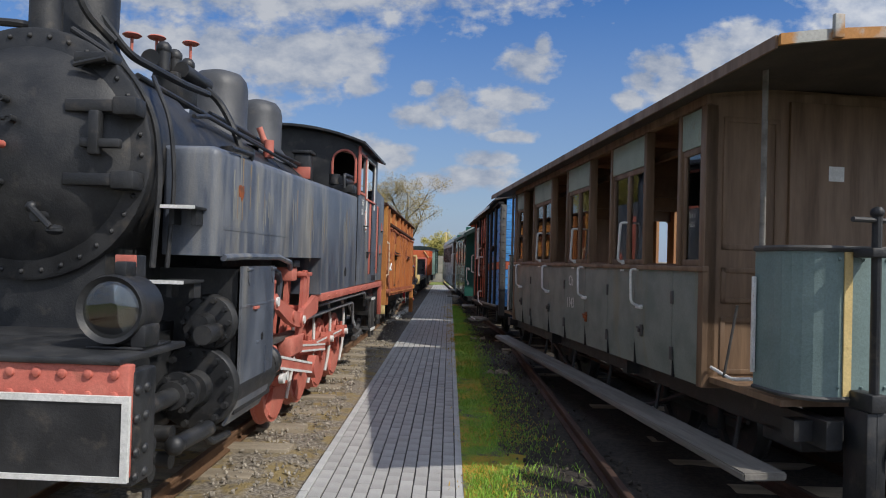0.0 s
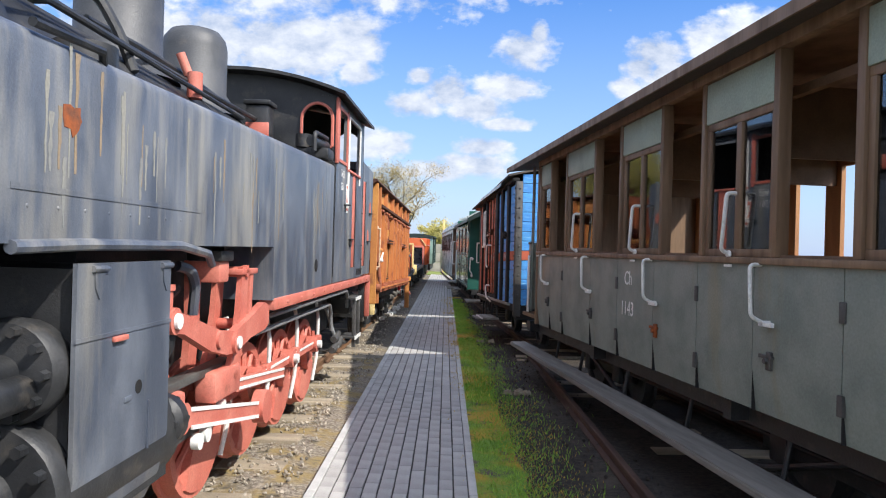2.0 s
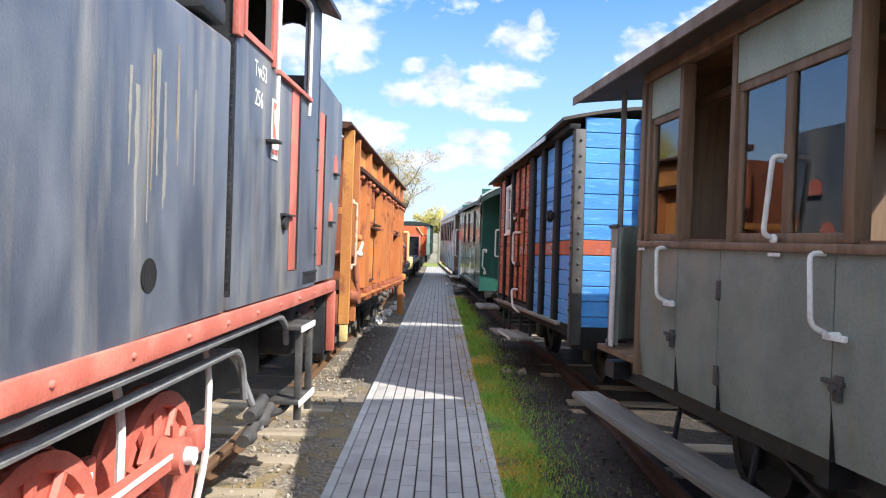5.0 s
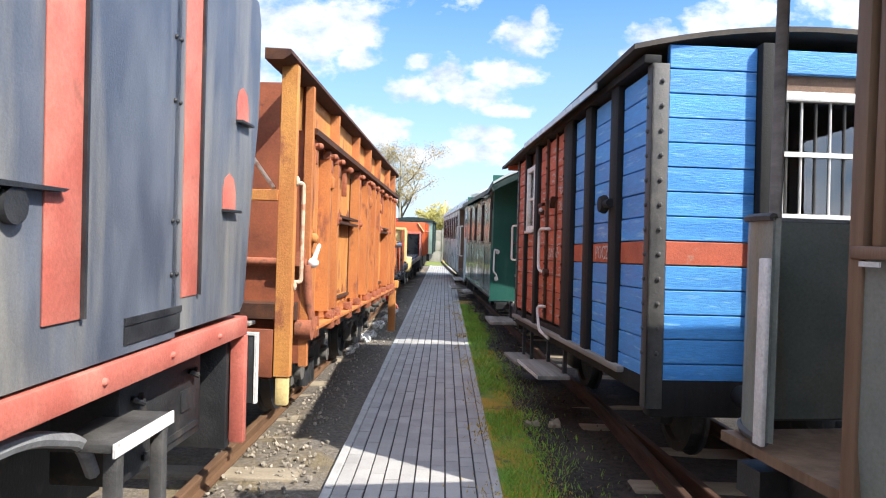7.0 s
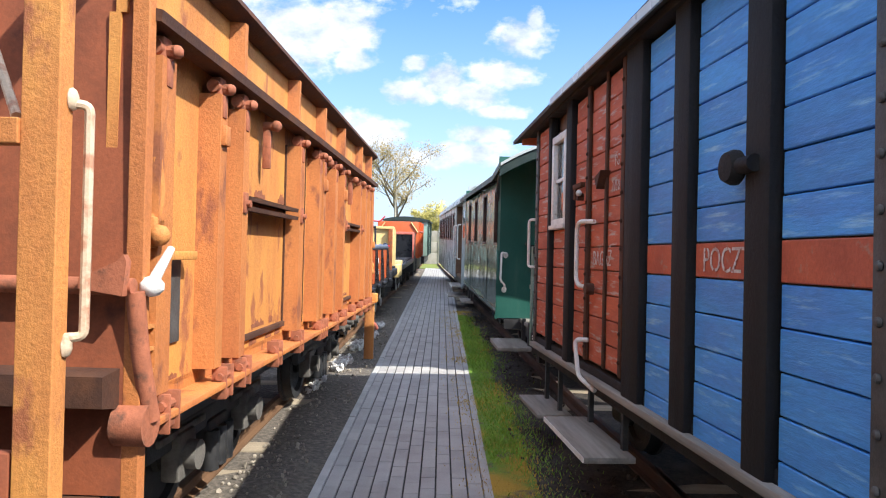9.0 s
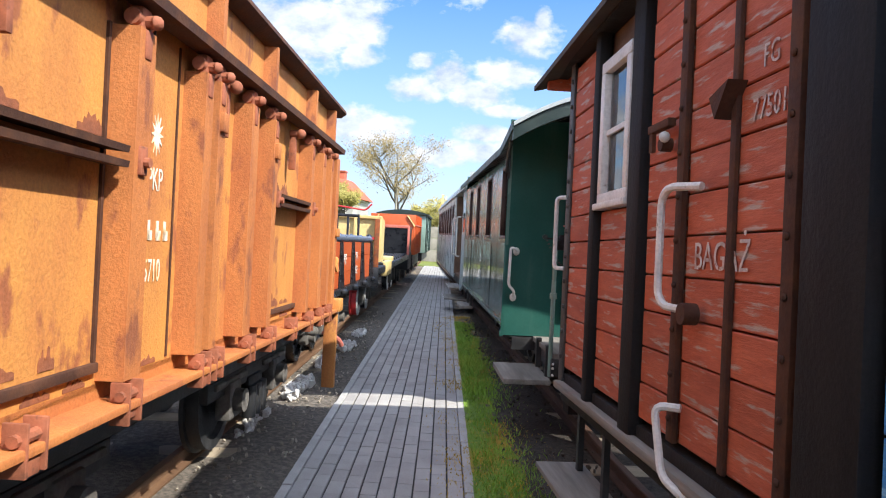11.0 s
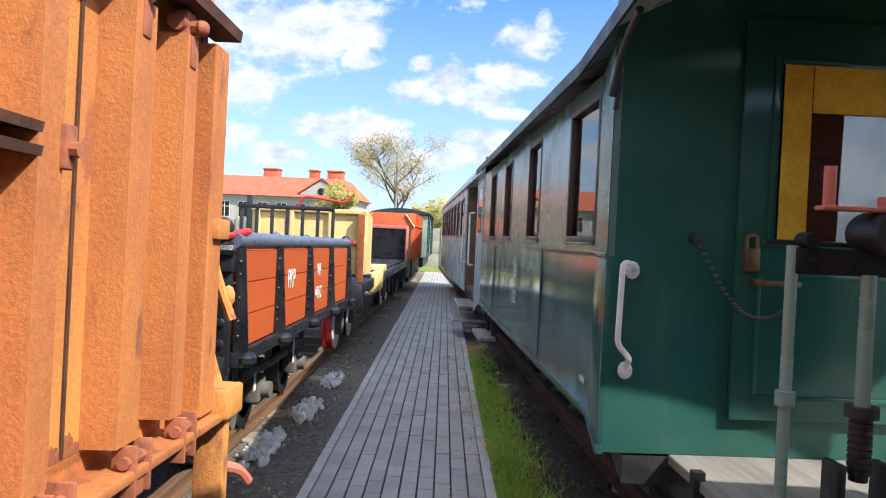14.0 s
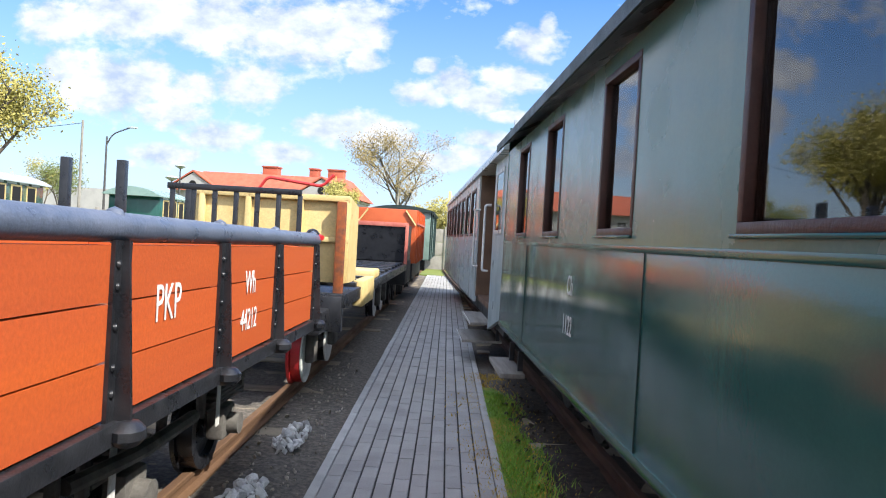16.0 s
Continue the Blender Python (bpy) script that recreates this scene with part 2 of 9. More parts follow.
stripe_red = paint("red_stripe_paint", (0.46, 0.10, 0.05), (0.38, 0.085, 0.045), 0.65, 0.0, 6, c3=(0.34, 0.2, 0.15), scale3=14, band3=(0.6, 0.7))
tar_black = paint("tarred_timber", (0.012, 0.012, 0.013), (0.024, 0.023, 0.022), 0.75, 0.0, 10, stretch=(1, 1, 0.15), bump=0.3, spec=0.25)
grey_iron = paint("grey_painted_iron", (0.06, 0.058, 0.056), (0.10, 0.095, 0.09), 0.6, 0.2, 8)
green = paint("glossy_green_paint", (0.020, 0.086, 0.070), (0.028, 0.105, 0.085), 0.14, 0.0, 2.0, c3=(0.05, 0.125, 0.10), scale3=5, band3=(0.56, 0.75), stretch3=V, bump=0.03, bumpdist=0.02, grain=0.05, spec=0.38)
green_upper = paint("greyish_green_paint", (0.20, 0.30, 0.26), (0.23, 0.335, 0.29), 0.28, 0.0, 2.0, bump=0.04, grain=0.05)
# the coach's green, lightened to paint in the sky's reflection on the upper panels
green_sky_sheen = paint("green_paint_sky_sheen", (0.085, 0.165, 0.135), (0.105, 0.19, 0.158), 0.22, 0.0, 2.2, c3=(0.12, 0.19, 0.155), scale3=6, band3=(0.55, 0.75), stretch3=V, bump=0.04, bumpdist=0.02, grain=0.05)
silver_paint = paint("silver_grey_paint", (0.42, 0.47, 0.475), (0.36, 0.405, 0.415), 0.3, 0.0, 2.5, bump=0.05, grain=0.05)
dark_window = paint("brown_window_wood", (0.05, 0.022, 0.016), (0.075, 0.035, 0.024), 0.45, 0.0, 10)
wagon_red = paint("orange_red_plank", (0.48, 0.092, 0.02), (0.42, 0.075, 0.018), 0.5, 0.0, 4, stretch=HZ, bump=0.12, vary=0.06)
cream = paint("cream_paint", (0.66, 0.50, 0.22), (0.58, 0.42, 0.17), 0.6, 0.0, 4, c3=(0.36, 0.17, 0.05), scale3=6, band3=(0.64, 0.72))
steel_blue = paint("slate_blue_paint", (0.085, 0.105, 0.15), (0.12, 0.14, 0.19), 0.35, 0.0, 8)
interior = paint("dark_brown_interior", (0.16, 0.09, 0.052), (0.11, 0.064, 0.04), 0.6, 0, 5)
yellow_cloth = paint("yellow_cloth", (0.62, 0.36, 0.02), (0.5, 0.28, 0.015), 0.85, 0, 6)
net_cloth = paint("white_net_curtain", (0.7, 0.7, 0.68), (0.6, 0.6, 0.6), 0.9, 0, 6)
lens_glass = paint("headlamp_mirror", (0.86, 0.88, 0.87), (0.74, 0.77, 0.76), 0.30, 0.85, 6, bump=0.15, bumpdist=0.02)
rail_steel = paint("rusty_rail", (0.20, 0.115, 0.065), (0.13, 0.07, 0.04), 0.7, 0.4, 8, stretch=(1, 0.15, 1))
# same rusty rail with the shade under the coaches put into its colour
rail_shaded = paint("shaded_rusty_rail", (0.085, 0.045, 0.03), (0.055, 0.03, 0.022), 0.75, 0.3, 8, stretch=(1, 0.15, 1))
sleeper_mat = paint("pale_old_sleeper", (0.30, 0.25, 0.18), (0.20, 0.165, 0.12), 0.9, 0, 7, stretch=(0.2, 1, 1), bump=0.4, vary=0.12)
paver = paint("grey_concrete_paver", (0.37, 0.36, 0.345), (0.315, 0.305, 0.295), 0.85, 0, 3, vary=0.09, bump=0.15, fine=160)
kerb_mat = paint("grey_concrete_kerb", (0.43, 0.425, 0.41), (0.36, 0.355, 0.345), 0.9, 0, 5, vary=0.08, fine=140)
joint_mat = paint("dark_joint_sand", (0.055, 0.052, 0.048), (0.036, 0.034, 0.032), 0.95, 0, 20)
pale_stone = paint("white_rubble", (0.66, 0.65, 0.63), (0.5, 0.49, 0.47), 0.9, 0, 8, vary=0.15, bump=0.3)
window_glass = glass("window_glass")
lettering = paint("white_lettering", (0.72, 0.72, 0.70), (0.6, 0.6, 0.58), 0.6, 0, 18, c3=(0.35, 0.36, 0.34), scale3=40, band3=(0.62, 0.72))
worn_lettering = paint("worn_white_lettering", (0.62, 0.56, 0.52), (0.42, 0.30, 0.26), 0.8, 0, 18, c3=(0.33, 0.09, 0.05), scale3=30, band3=(0.55, 0.62))


# ---- building helpers ----
OFFSET = {}


def thing(name, label, category, m=None, group="", kind=""):
    """A thing's Empty at its base; the parts are given in the frame of m, shifted to that base."""
    ob = new(name)
    ob.empty_display_size = 0.2
    if m is not None:
        ob.matrix_basis = m
    return tagged(ob, label, category, group, kind)




def vehicle(name, label, category, x0, slope, y_base, climb=0.0, climb_at=0.0):
    m = pose(x0, 0, 0, 0, 0, -math.degrees(math.atan(slope)))
    m = m @ Matrix.Translation((0, y_base, 0)) @ pose(0, 0, 0, math.degrees(math.atan(climb)))
    ob = thing(name, label, category, m)
    OFFSET[ob] = Vector((0, y_base, 0))
    return ob


def part(name, bm, mat, parent, label="", smooth=True):
    root = parent
    while root.parent:
        root = root.parent
    off = OFFSET.get(root)
    if off:
        bmesh.ops.translate(bm, verts=bm.verts[:], vec=-off)
    me = bpy.data.meshes.new(name)
    bm.to_mesh(me)
    bm.free()
    for mm in (mat if isinstance(mat, (list, tuple)) else [mat]):
        me.materials.append(mm)
    if smooth:
        me.shade_smooth()
        me.set_sharp_from_angle(angle=radians(38))
    ob = new(name, me)
    ob.parent = parent
    if label:
        ob["label"] = label
    return ob


def split_part(name, bm, mat, parent, child="", label=""):
    """Links each separate shape of bm as its own part; with child, the smaller ones sit under the largest."""
    left, groups = set(bm.verts), []
    while left:
        stack, group = [left.pop()], []
        while stack:
            v = stack.pop()
            group.append(v)
            for e_ in v.link_edges:
                o = e_.other_vert(v)
                if o in left:
                    left.discard(o)
                    stack.append(o)
        groups.append(group)
    groups.sort(key=lambda g_: (-len(g_), g_[0].co.y, g_[0].co.z, g_[0].co.x))
    main = None
    for group in groups:
        nb = bmesh.new()
        at = {v: nb.verts.new(v.co) for v in group}
        for f in {f for v in group for f in v.link_faces}:
            nb.faces.new([at[v] for v in f.verts])
        bmesh.ops.recalc_face_normals(nb, faces=nb.faces[:])
        if main is None or not child:
            main = part(name, nb, mat, parent, label)
        else:
            part(child, nb, mat, main)
    bm.free()
    return main


def solo(name, bm, mat, label, category, m=None, group="", kind="", smooth=True):
    me = bpy.data.meshes.new(name)
    bm.to_mesh(me)
    bm.free()
    me.materials.append(mat)
    if smooth:
        me.shade_smooth()
        me.set_sharp_from_angle(angle=radians(38))
    ob = new(name, me)
    if m is not None:
        ob.matrix_basis = m
    return tagged(ob, label, category, group, kind)


def B():
    return bmesh.new()


def box(bm, x0, x1, y0, y1, z0, z1, bev=0.0, m=None):
    r = bmesh.ops.create_cube(bm, size=1.0, matrix=Matrix.Translation(((x0 + x1) / 2, (y0 + y1) / 2, (z0 + z1) / 2)) @ Matrix.Diagonal((abs(x1 - x0), abs(y1 - y0), abs(z1 - z0), 1)))
    vs = r["verts"]
    if m is not None:
        bmesh.ops.transform(bm, matrix=m, verts=vs)
    if bev:
        es = list({e for v in vs for e in v.link_edges})
        bmesh.ops.bevel(bm, geom=es, offset=bev, segments=2, profile=0.5, affect="EDGES")
    return bm


def cyl(bm, p0, p1, r, n=16, r2=None, caps=True):
    p0, p1 = Vector(p0), Vector(p1)
    d = p1 - p0
    m = Matrix.Translation((p0 + p1) / 2) @ d.to_track_quat("Z", "Y").to_matrix().to_4x4()
    bmesh.ops.create_cone(bm, cap_ends=caps, segments=n, radius1=r, radius2=r if r2 is None else r2, depth=d.length, matrix=m)
    return bm


def ball(bm, c, r, sx=1, sy=1, sz=1, n=10):
    bmesh.ops.create_uvsphere(bm, u_segments=n, v_segments=max(5, n // 2), radius=r, matrix=Matrix.Translation(c) @ Matrix.Diagonal((sx, sy, sz, 1)))
    return bm


def tube(bm, pts, r, n=8):
    """A bent rod through the points."""
    pts = [Vector(p) for p in pts]
    rings = []
    ref = None
    for i, p in enumerate(pts):
        d = (pts[min(i + 1, len(pts) - 1)] - pts[max(i - 1, 0)]).normalized()
        if ref is None:
            ref = d.orthogonal().normalized()
        ref = (ref - d * ref.dot(d)).normalized()
        side_ = d.cross(ref)
        rings.append([bm.verts.new(p + (ref * math.cos(a) + side_ * math.sin(a)) * r) for a in (2 * math.pi * k / n for k in range(n))])
    for a, b in zip(rings, rings[1:]):
        for k in range(n):
            bm.faces.new((a[k], a[(k + 1) % n], b[(k + 1) % n], b[k]))
    bm.faces.new(rings[0][::-1]), bm.faces.new(rings[-1])
    return bm


def bend(pts, r=0.03, n=4):
    """Rounds the corners of a polyline."""
    pts = [Vector(p) for p in pts]
    out = [pts[0]]
    for a, b, c in zip(pts, pts[1:], pts[2:]):
        u, w = (a - b), (c - b)
        k = min(r, u.length * 0.45, w.length * 0.45)
        p, q = b + u.normalized() * k, b + w.normalized() * k
        for i in range(n + 1):
            f = i / n
            out.append((p.lerp(b, f)).lerp(b.lerp(q, f), f))
    out.append(pts[-1])
    return out


def prism(bm, poly, axis, a0, a1):
    """A polygon (pairs of the two other axes, in the order x, y, z) drawn out along an axis."""
    def at(p, q, a):
        return {"x": (a, p, q), "y": (p, a, q), "z": (p, q, a)}[axis]
    lo, hi = [bm.verts.new(at(p, q, a0)) for p, q in poly], [bm.verts.new(at(p, q, a1)) for p, q in poly]
    n = len(poly)
    bm.faces.new(lo), bm.faces.new(hi[::-1])
    for i in range(n):
        bm.faces.new((lo[i], hi[i], hi[(i + 1) % n], lo[(i + 1) % n]))
    bmesh.ops.recalc_face_normals(bm, faces=bm.faces[:])
    return bm


def lathe(bm, profile, c, axis="z", n=24):
    """Turns pairs (radius, height) about an axis through c."""
    rings = []
    for r, h in profile:
        ring = []
        for k in range(n):
            a = 2 * math.pi * k / n
            u, w = r * math.cos(a), r * math.sin(a)
            q = {"z": (u, w, h), "y": (u, h, w), "x": (h, u, w)}[axis]
            ring.append(bm.verts.new(Vector(c) + Vector(q)))
        rings.append(ring)
    for a, b in zip(rings, rings[1:]):
        for k in range(n):
            bm.faces.new((a[k], a[(k + 1) % n], b[(k + 1) % n], b[k]))
    bm.faces.new(rings[0]), bm.faces.new(rings[-1])
    bmesh.ops.remove_doubles(bm, verts=bm.verts[:], dist=1e-5)
    bmesh.ops.recalc_face_normals(bm, faces=bm.faces[:])
    return bm


def frame_x(bm, x0, x1, y0, y1, z0, z1, w, bev=0.0):
    """A rectangular frame standing in a side wall."""
    box(bm, x0, x1, y0, y1, z0, z0 + w, bev), box(bm, x0, x1, y0, y1, z1 - w, z1, bev)
    box(bm, x0, x1, y0, y0 + w, z0 + w, z1 - w, bev), box(bm, x0, x1, y1 - w, y1, z0 + w, z1 - w, bev)
    return bm


def holed(bm, x0, x1, y0, y1, z0, z1, holes):
    """A side wall from y0 to y1 with rectangular holes (ya, yb, za, zb), all between the same heights."""
    cy = sorted({y0, y1, *(h[0] for h in holes), *(h[1] for h in holes)})
    cz = sorted({z0, z1, *(h[2] for h in holes), *(h[3] for h in holes)})
    solid = {(i, j) for i in range(len(cy) - 1) for j in range(len(cz) - 1)
             if not any(h[0] <= (cy[i] + cy[i + 1]) / 2 <= h[1] and h[2] <= (cz[j] + cz[j + 1]) / 2 <= h[3] for h in holes)}
    at = {}

    def vert(x, i, j):
        if (x, i, j) not in at:
            at[x, i, j] = bm.verts.new((x, cy[i], cz[j]))
        return at[x, i, j]
    for i, j in solid:
        for x in (x0, x1):
            bm.faces.new((vert(x, i, j), vert(x, i + 1, j), vert(x, i + 1, j + 1), vert(x, i, j + 1)))
        for (di, dj), a, b in (((-1, 0), (i, j), (i, j + 1)), ((1, 0), (i + 1, j), (i + 1, j + 1)), ((0, -1), (i, j), (i + 1, j)), ((0, 1), (i, j + 1), (i + 1, j + 1))):
            if (i + di, j + dj) not in solid:
                bm.faces.new((vert(x0, *a), vert(x0, *b), vert(x1, *b), vert(x1, *a)))
    bmesh.ops.recalc_face_normals(bm, faces=bm.faces[:])
    return bm


def folds(bm, axis, a0, a1, depth, z0, z1, n=9, wave=0.012):
    """Hanging cloth in n folds along x or y, at the given depth on the other axis."""
    line = [(a0 + (a1 - a0) * k / n, depth + wave * (k % 2)) for k in range(n + 1)]
    line += [(a, d + 0.004) for a, d in reversed(line)]
    return prism(bm, line if axis == "x" else [(d, a) for a, d in line], "z", z0, z1)


def letters(words, size, mat, parent, m, name="lettering", depth=0.0008):
    """Painted words; m places them in the thing's frame, reading along its x with z up out of the plane."""
    cu = bpy.data.curves.new(name, "FONT")
    cu.body, cu.size, cu.extrude, cu.align_x, cu.align_y = words, size, depth, "CENTER", "CENTER"
    cu.resolution_u = 3
    tmp = bpy.data.objects.new("tmp", cu)
    me = bpy.data.meshes.new_from_object(tmp)
    bpy.data.objects.remove(tmp)
    bpy.data.curves.remove(cu)
    root = parent
    while root.parent:
        root = root.parent
    me.transform(Matrix.Translation(-OFFSET.get(root, Vector())) @ m)
    me.materials.append(mat)
    ob = new(name, me)
    ob.parent = parent
    ob["label"] = "white painted lettering"
    return ob


# letters on a side that faces +x (left-hand train) or -x (right-hand train)
def on_east(x, y, z, sx=1.0):
    return pose(x, y, z, 90, 0, 90) @ Matrix.Diagonal((sx, 1, 1, 1))


def on_west(x, y, z, sx=1.0):
    return pose(x, y, z, 90, 0, -90) @ Matrix.Diagonal((sx, 1, 1, 1))


def handle_c(parent, pts, r=0.013, mat=None, name="handle", label="white grab handle"):
    return part(name, tube(B(), bend(pts, 0.04), r), mat or white_paint, parent, label)


def wheel(parent, x, y, z, r, mat, spokes=0, out=1, tyre_mat=None):
    """A flanged wheel whose outer face looks along out."""
    bm = B()
    prof = [(0.02, 0.05), (0.07, 0.05), (0.075, 0.02), (r - 0.07, 0.015), (r - 0.06, 0.05), (r, 0.05), (r, -0.03), (r + 0.025, -0.035), (r + 0.025, -0.06), (0.02, -0.05)]
    lathe(bm, [(a, b * out) for a, b in prof], (x, y, z), "x", 28)
    w = part("wheel", bm, mat, parent)
    for k in range(spokes):
        a = 2 * math.pi * k / spokes
        bs = B()
        cyl(bs, (x + 0.03 * out, y + 0.06 * math.cos(a), z + 0.06 * math.sin(a)), (x + 0.03 * out, y + (r - 0.06) * math.cos(a), z + (r - 0.06) * math.sin(a)), 0.022, 6)
        part("spoke", bs, mat, w)
    return w


# ---- ground ----
def ground_material():
    m = bpy.data.materials.new("dirt_and_gravel")
    m.use_nodes = True
    nt = m.node_tree
    nd, ln = nt.nodes, nt.links
    b = nd["Principled BSDF"]
    co = nd.new("ShaderNodeTexCoord")
    sep = nd.new("ShaderNodeSeparateXYZ")
    ln.new(co.outputs["Object"], sep.inputs[0])

    def nz(s, d=6, r=0.6):
        n = nd.new("ShaderNodeTexNoise")
        n.inputs["Scale"].default_value, n.inputs["Detail"].default_value, n.inputs["Roughness"].default_value = s, d, r
        ln.new(co.outputs["Object"], n.inputs["Vector"])
        return n.outputs[0]

    def rng(v, a, c, lo=0.0, hi=1.0):
        r = nd.new("ShaderNodeMapRange")
        for k, q in (("From Min", a), ("From Max", c), ("To Min", lo), ("To Max", hi)):
            r.inputs[k].default_value = q
        ln.new(v, r.inputs["Value"])
        return r.outputs[0]

    def mx(f, a, c):
        x = nd.new("ShaderNodeMix")
        x.data_type = "RGBA"
        ln.new(f, x.inputs["Factor"])
        for key, v in (("A", a), ("B", c)):
            if isinstance(v, tuple):
                x.inputs[key].default_value = (*v, 1)
            else:
                ln.new(v, x.inputs[key])
        return x.outputs["Result"]

    def op(o, a, c):
        n = nd.new("ShaderNodeMath")
        n.operation = o
        for i, v in enumerate((a, c)):
            if isinstance(v, (int, float)):
                n.inputs[i].default_value = v
            else:
                ln.new(v, n.inputs[i])
        return n.outputs[0]

    wob = nz(1.6)
    xs = op("ADD", sep.outputs[0], op("MULTIPLY", op("SUBTRACT", wob, 0.5), 0.7))
    gravel = mx(rng(nz(34, 5), 0.42, 0.62), (0.15, 0.125, 0.095), (0.33, 0.285, 0.225))
    gravel = mx(rng(nz(3.0), 0.46, 0.60), gravel, (0.27, 0.20, 0.085))
    gravel = mx(rng(nz(7.0, 8), 0.56, 0.66), gravel, (0.12, 0.10, 0.07))
    # dark soil, its colour deepened further for the shadow under the coaches
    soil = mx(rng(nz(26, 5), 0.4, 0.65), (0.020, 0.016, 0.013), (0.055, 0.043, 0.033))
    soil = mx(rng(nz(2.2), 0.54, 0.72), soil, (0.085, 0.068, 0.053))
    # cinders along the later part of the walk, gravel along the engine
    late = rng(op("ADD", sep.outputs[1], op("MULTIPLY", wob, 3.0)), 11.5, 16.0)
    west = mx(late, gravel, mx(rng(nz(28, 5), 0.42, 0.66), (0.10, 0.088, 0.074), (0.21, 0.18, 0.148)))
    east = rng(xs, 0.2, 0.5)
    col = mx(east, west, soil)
    far_ = rng(sep.outputs[1], 46.0, 50.0)
    col = mx(far_, col, (0.13, 0.16, 0.04))
    wide = rng(op("ABSOLUTE", op("ADD", sep.outputs[0], 0.5), 0.0), 7.0, 12.0)
    col = mx(wide, col, mx(rng(nz(4), 0.4, 0.65), (0.10, 0.13, 0.04), (0.17, 0.16, 0.08)))
    ln.new(col, b.inputs["Base Color"])
    b.inputs["Roughness"].default_value = 0.95
    bp = nd.new("ShaderNodeBump")
    bp.inputs["Strength"].default_value, bp.inputs["Distance"].default_value = 0.7, 0.03
    ln.new(op("ADD", nz(45, 6, 0.7), nz(14, 4)), bp.inputs["Height"])
    ln.new(bp.outputs[0], b.inputs["Normal"])
    return m


bm = B()
xs_, ys_ = [-900, -60, -12, -6, -4] + [round(-3.5 + 0.25 * i, 2) for i in range(29)] + [4.5, 6, 12, 60, 900], [-200, -20, -6] + [0.35 * i - 4 for i in range(155)] + [55, 60, 90, 200, 1500]
grid = []
for y in ys_:
    row = []
    for x in xs_:
        near = -3.4 < x < 3.4 and -5 < y < 50
        onpath = -1.15 < x < 0.3
        h = -0.035 if onpath else (noise.noise(Vector((x * 1.3, y * 1.3, 0))) * 0.03 - 0.012 if near else -0.02)
        if 0.3 <= x < 1.0:
            h += 0.015
        row.append(bm.verts.new((x, y, h)))
    grid.append(row)
for r0, r1 in zip(grid, grid[1:]):
    for i in range(len(r0) - 1):
        bm.faces.new((r0[i], r0[i + 1], r1[i + 1], r1[i]))
solo("ground", bm, ground_material(), "bare gravel, cinders and dark soil between the tracks, the soil deepened for shade", "ground", kind="structure")

PATH_W, PATH_E = -0.925, 0.075
path = thing("pavement", "straight footpath of grey concrete block pavers with kerbs", "footpath", kind="structure")
part("bedding", box(B(), PATH_W - 0.06, PATH_E + 0.06, -6, 52, -0.06, -0.012), joint_mat, path, "dark sand in the joints")


def paver_mesh():
    b_ = B()
    box(b_, -0.0446, 0.0446, -0.0986, 0.0986, -0.05, 0.0)
    top = [f for f in b_.faces if f.normal.z > 0.9]
    r = bmesh.ops.inset_region(b_, faces=top, thickness=0.003)
    for v in {v for f in top for v in f.verts}:
        v.co.z = 0.002
    me = bpy.data.meshes.new("paver")
    b_.to_mesh(me)
    b_.free()
    me.materials.append(paver)
    return me


# ---- rails and sleepers ----
def rail(parent, pts, mat, r=0.0):
    prof = [(-0.05, 0.0), (0.05, 0.0), (0.05, 0.012), (0.01, 0.022), (0.01, 0.065), (0.026, 0.075), (0.026, 0.097), (0.02, 0.102), (-0.02, 0.102), (-0.026, 0.097), (-0.026, 0.075), (-0.01, 0.065), (-0.01, 0.022), (-0.05, 0.012)]
    b_ = B()
    rings = []
    for x, y in pts:
        rings.append([b_.verts.new((x + p, y, q)) for p, q in prof])
    n = len(prof)
    for a, c in zip(rings, rings[1:]):
        for k in range(n):
            b_.faces.new((a[k], a[(k + 1) % n], c[(k + 1) % n], c[k]))
    b_.faces.new(rings[0]), b_.faces.new(rings[-1][::-1])
    bmesh.ops.recalc_face_normals(b_, faces=b_.faces[:])
    return part("rail", b_, mat, parent)


def west_x(y):
    return -1.80 + 0.0115 * (y - 5)


def east_x(y):
    return 1.58 - 0.149 * (y - 9.8) if y < 10.5 else (1.476 - 0.07 * (y - 10.5) if y < 16.5 else 1.056 - 0.045 * (y - 16.5))


track_w = thing("railway_track", "narrow gauge track with rusty rails on pale sleepers", "railway track", kind="structure")
track_e = thing("railway_track", "narrow gauge track under the coaches, rail colour darkened for shade", "railway track", kind="structure")
yr = [-6 + 1.5 * i for i in range(38)]
rail(track_w, [(west_x(y), y) for y in yr], rail_steel)
rail(track_w, [(west_x(y) - 0.80, y) for y in yr], rail_steel)
rail(track_e, [(east_x(y), y) for y in yr], rail_shaded)
rail(track_e, [(east_x(y) + 0.80, y) for y in yr], rail_shaded)
rail(track_e, [(1.20, y) for y in (-6, 0, 6, 10)] + [(1.22, 14.5)], rail_shaded)
random.seed(5)
for k in range(70):
    y = -5 + 0.72 * k + random.uniform(-0.05, 0.05)
    for tr, x in ((track_w, west_x(y) - 0.4), (track_e, east_x(y) + 0.4)):
        e = 0.74 + random.uniform(-0.06, 0.10)
        shown = tr is track_w and y < 12.5
        b_ = box(B(), x - e, x + e + (0.12 if shown else -0.12), y - 0.11, y + 0.11, -0.1, (0.010 if shown else -0.012) + random.uniform(-0.012, 0.012), 0.012)
        part("sleeper", b_, sleeper_mat, tr)


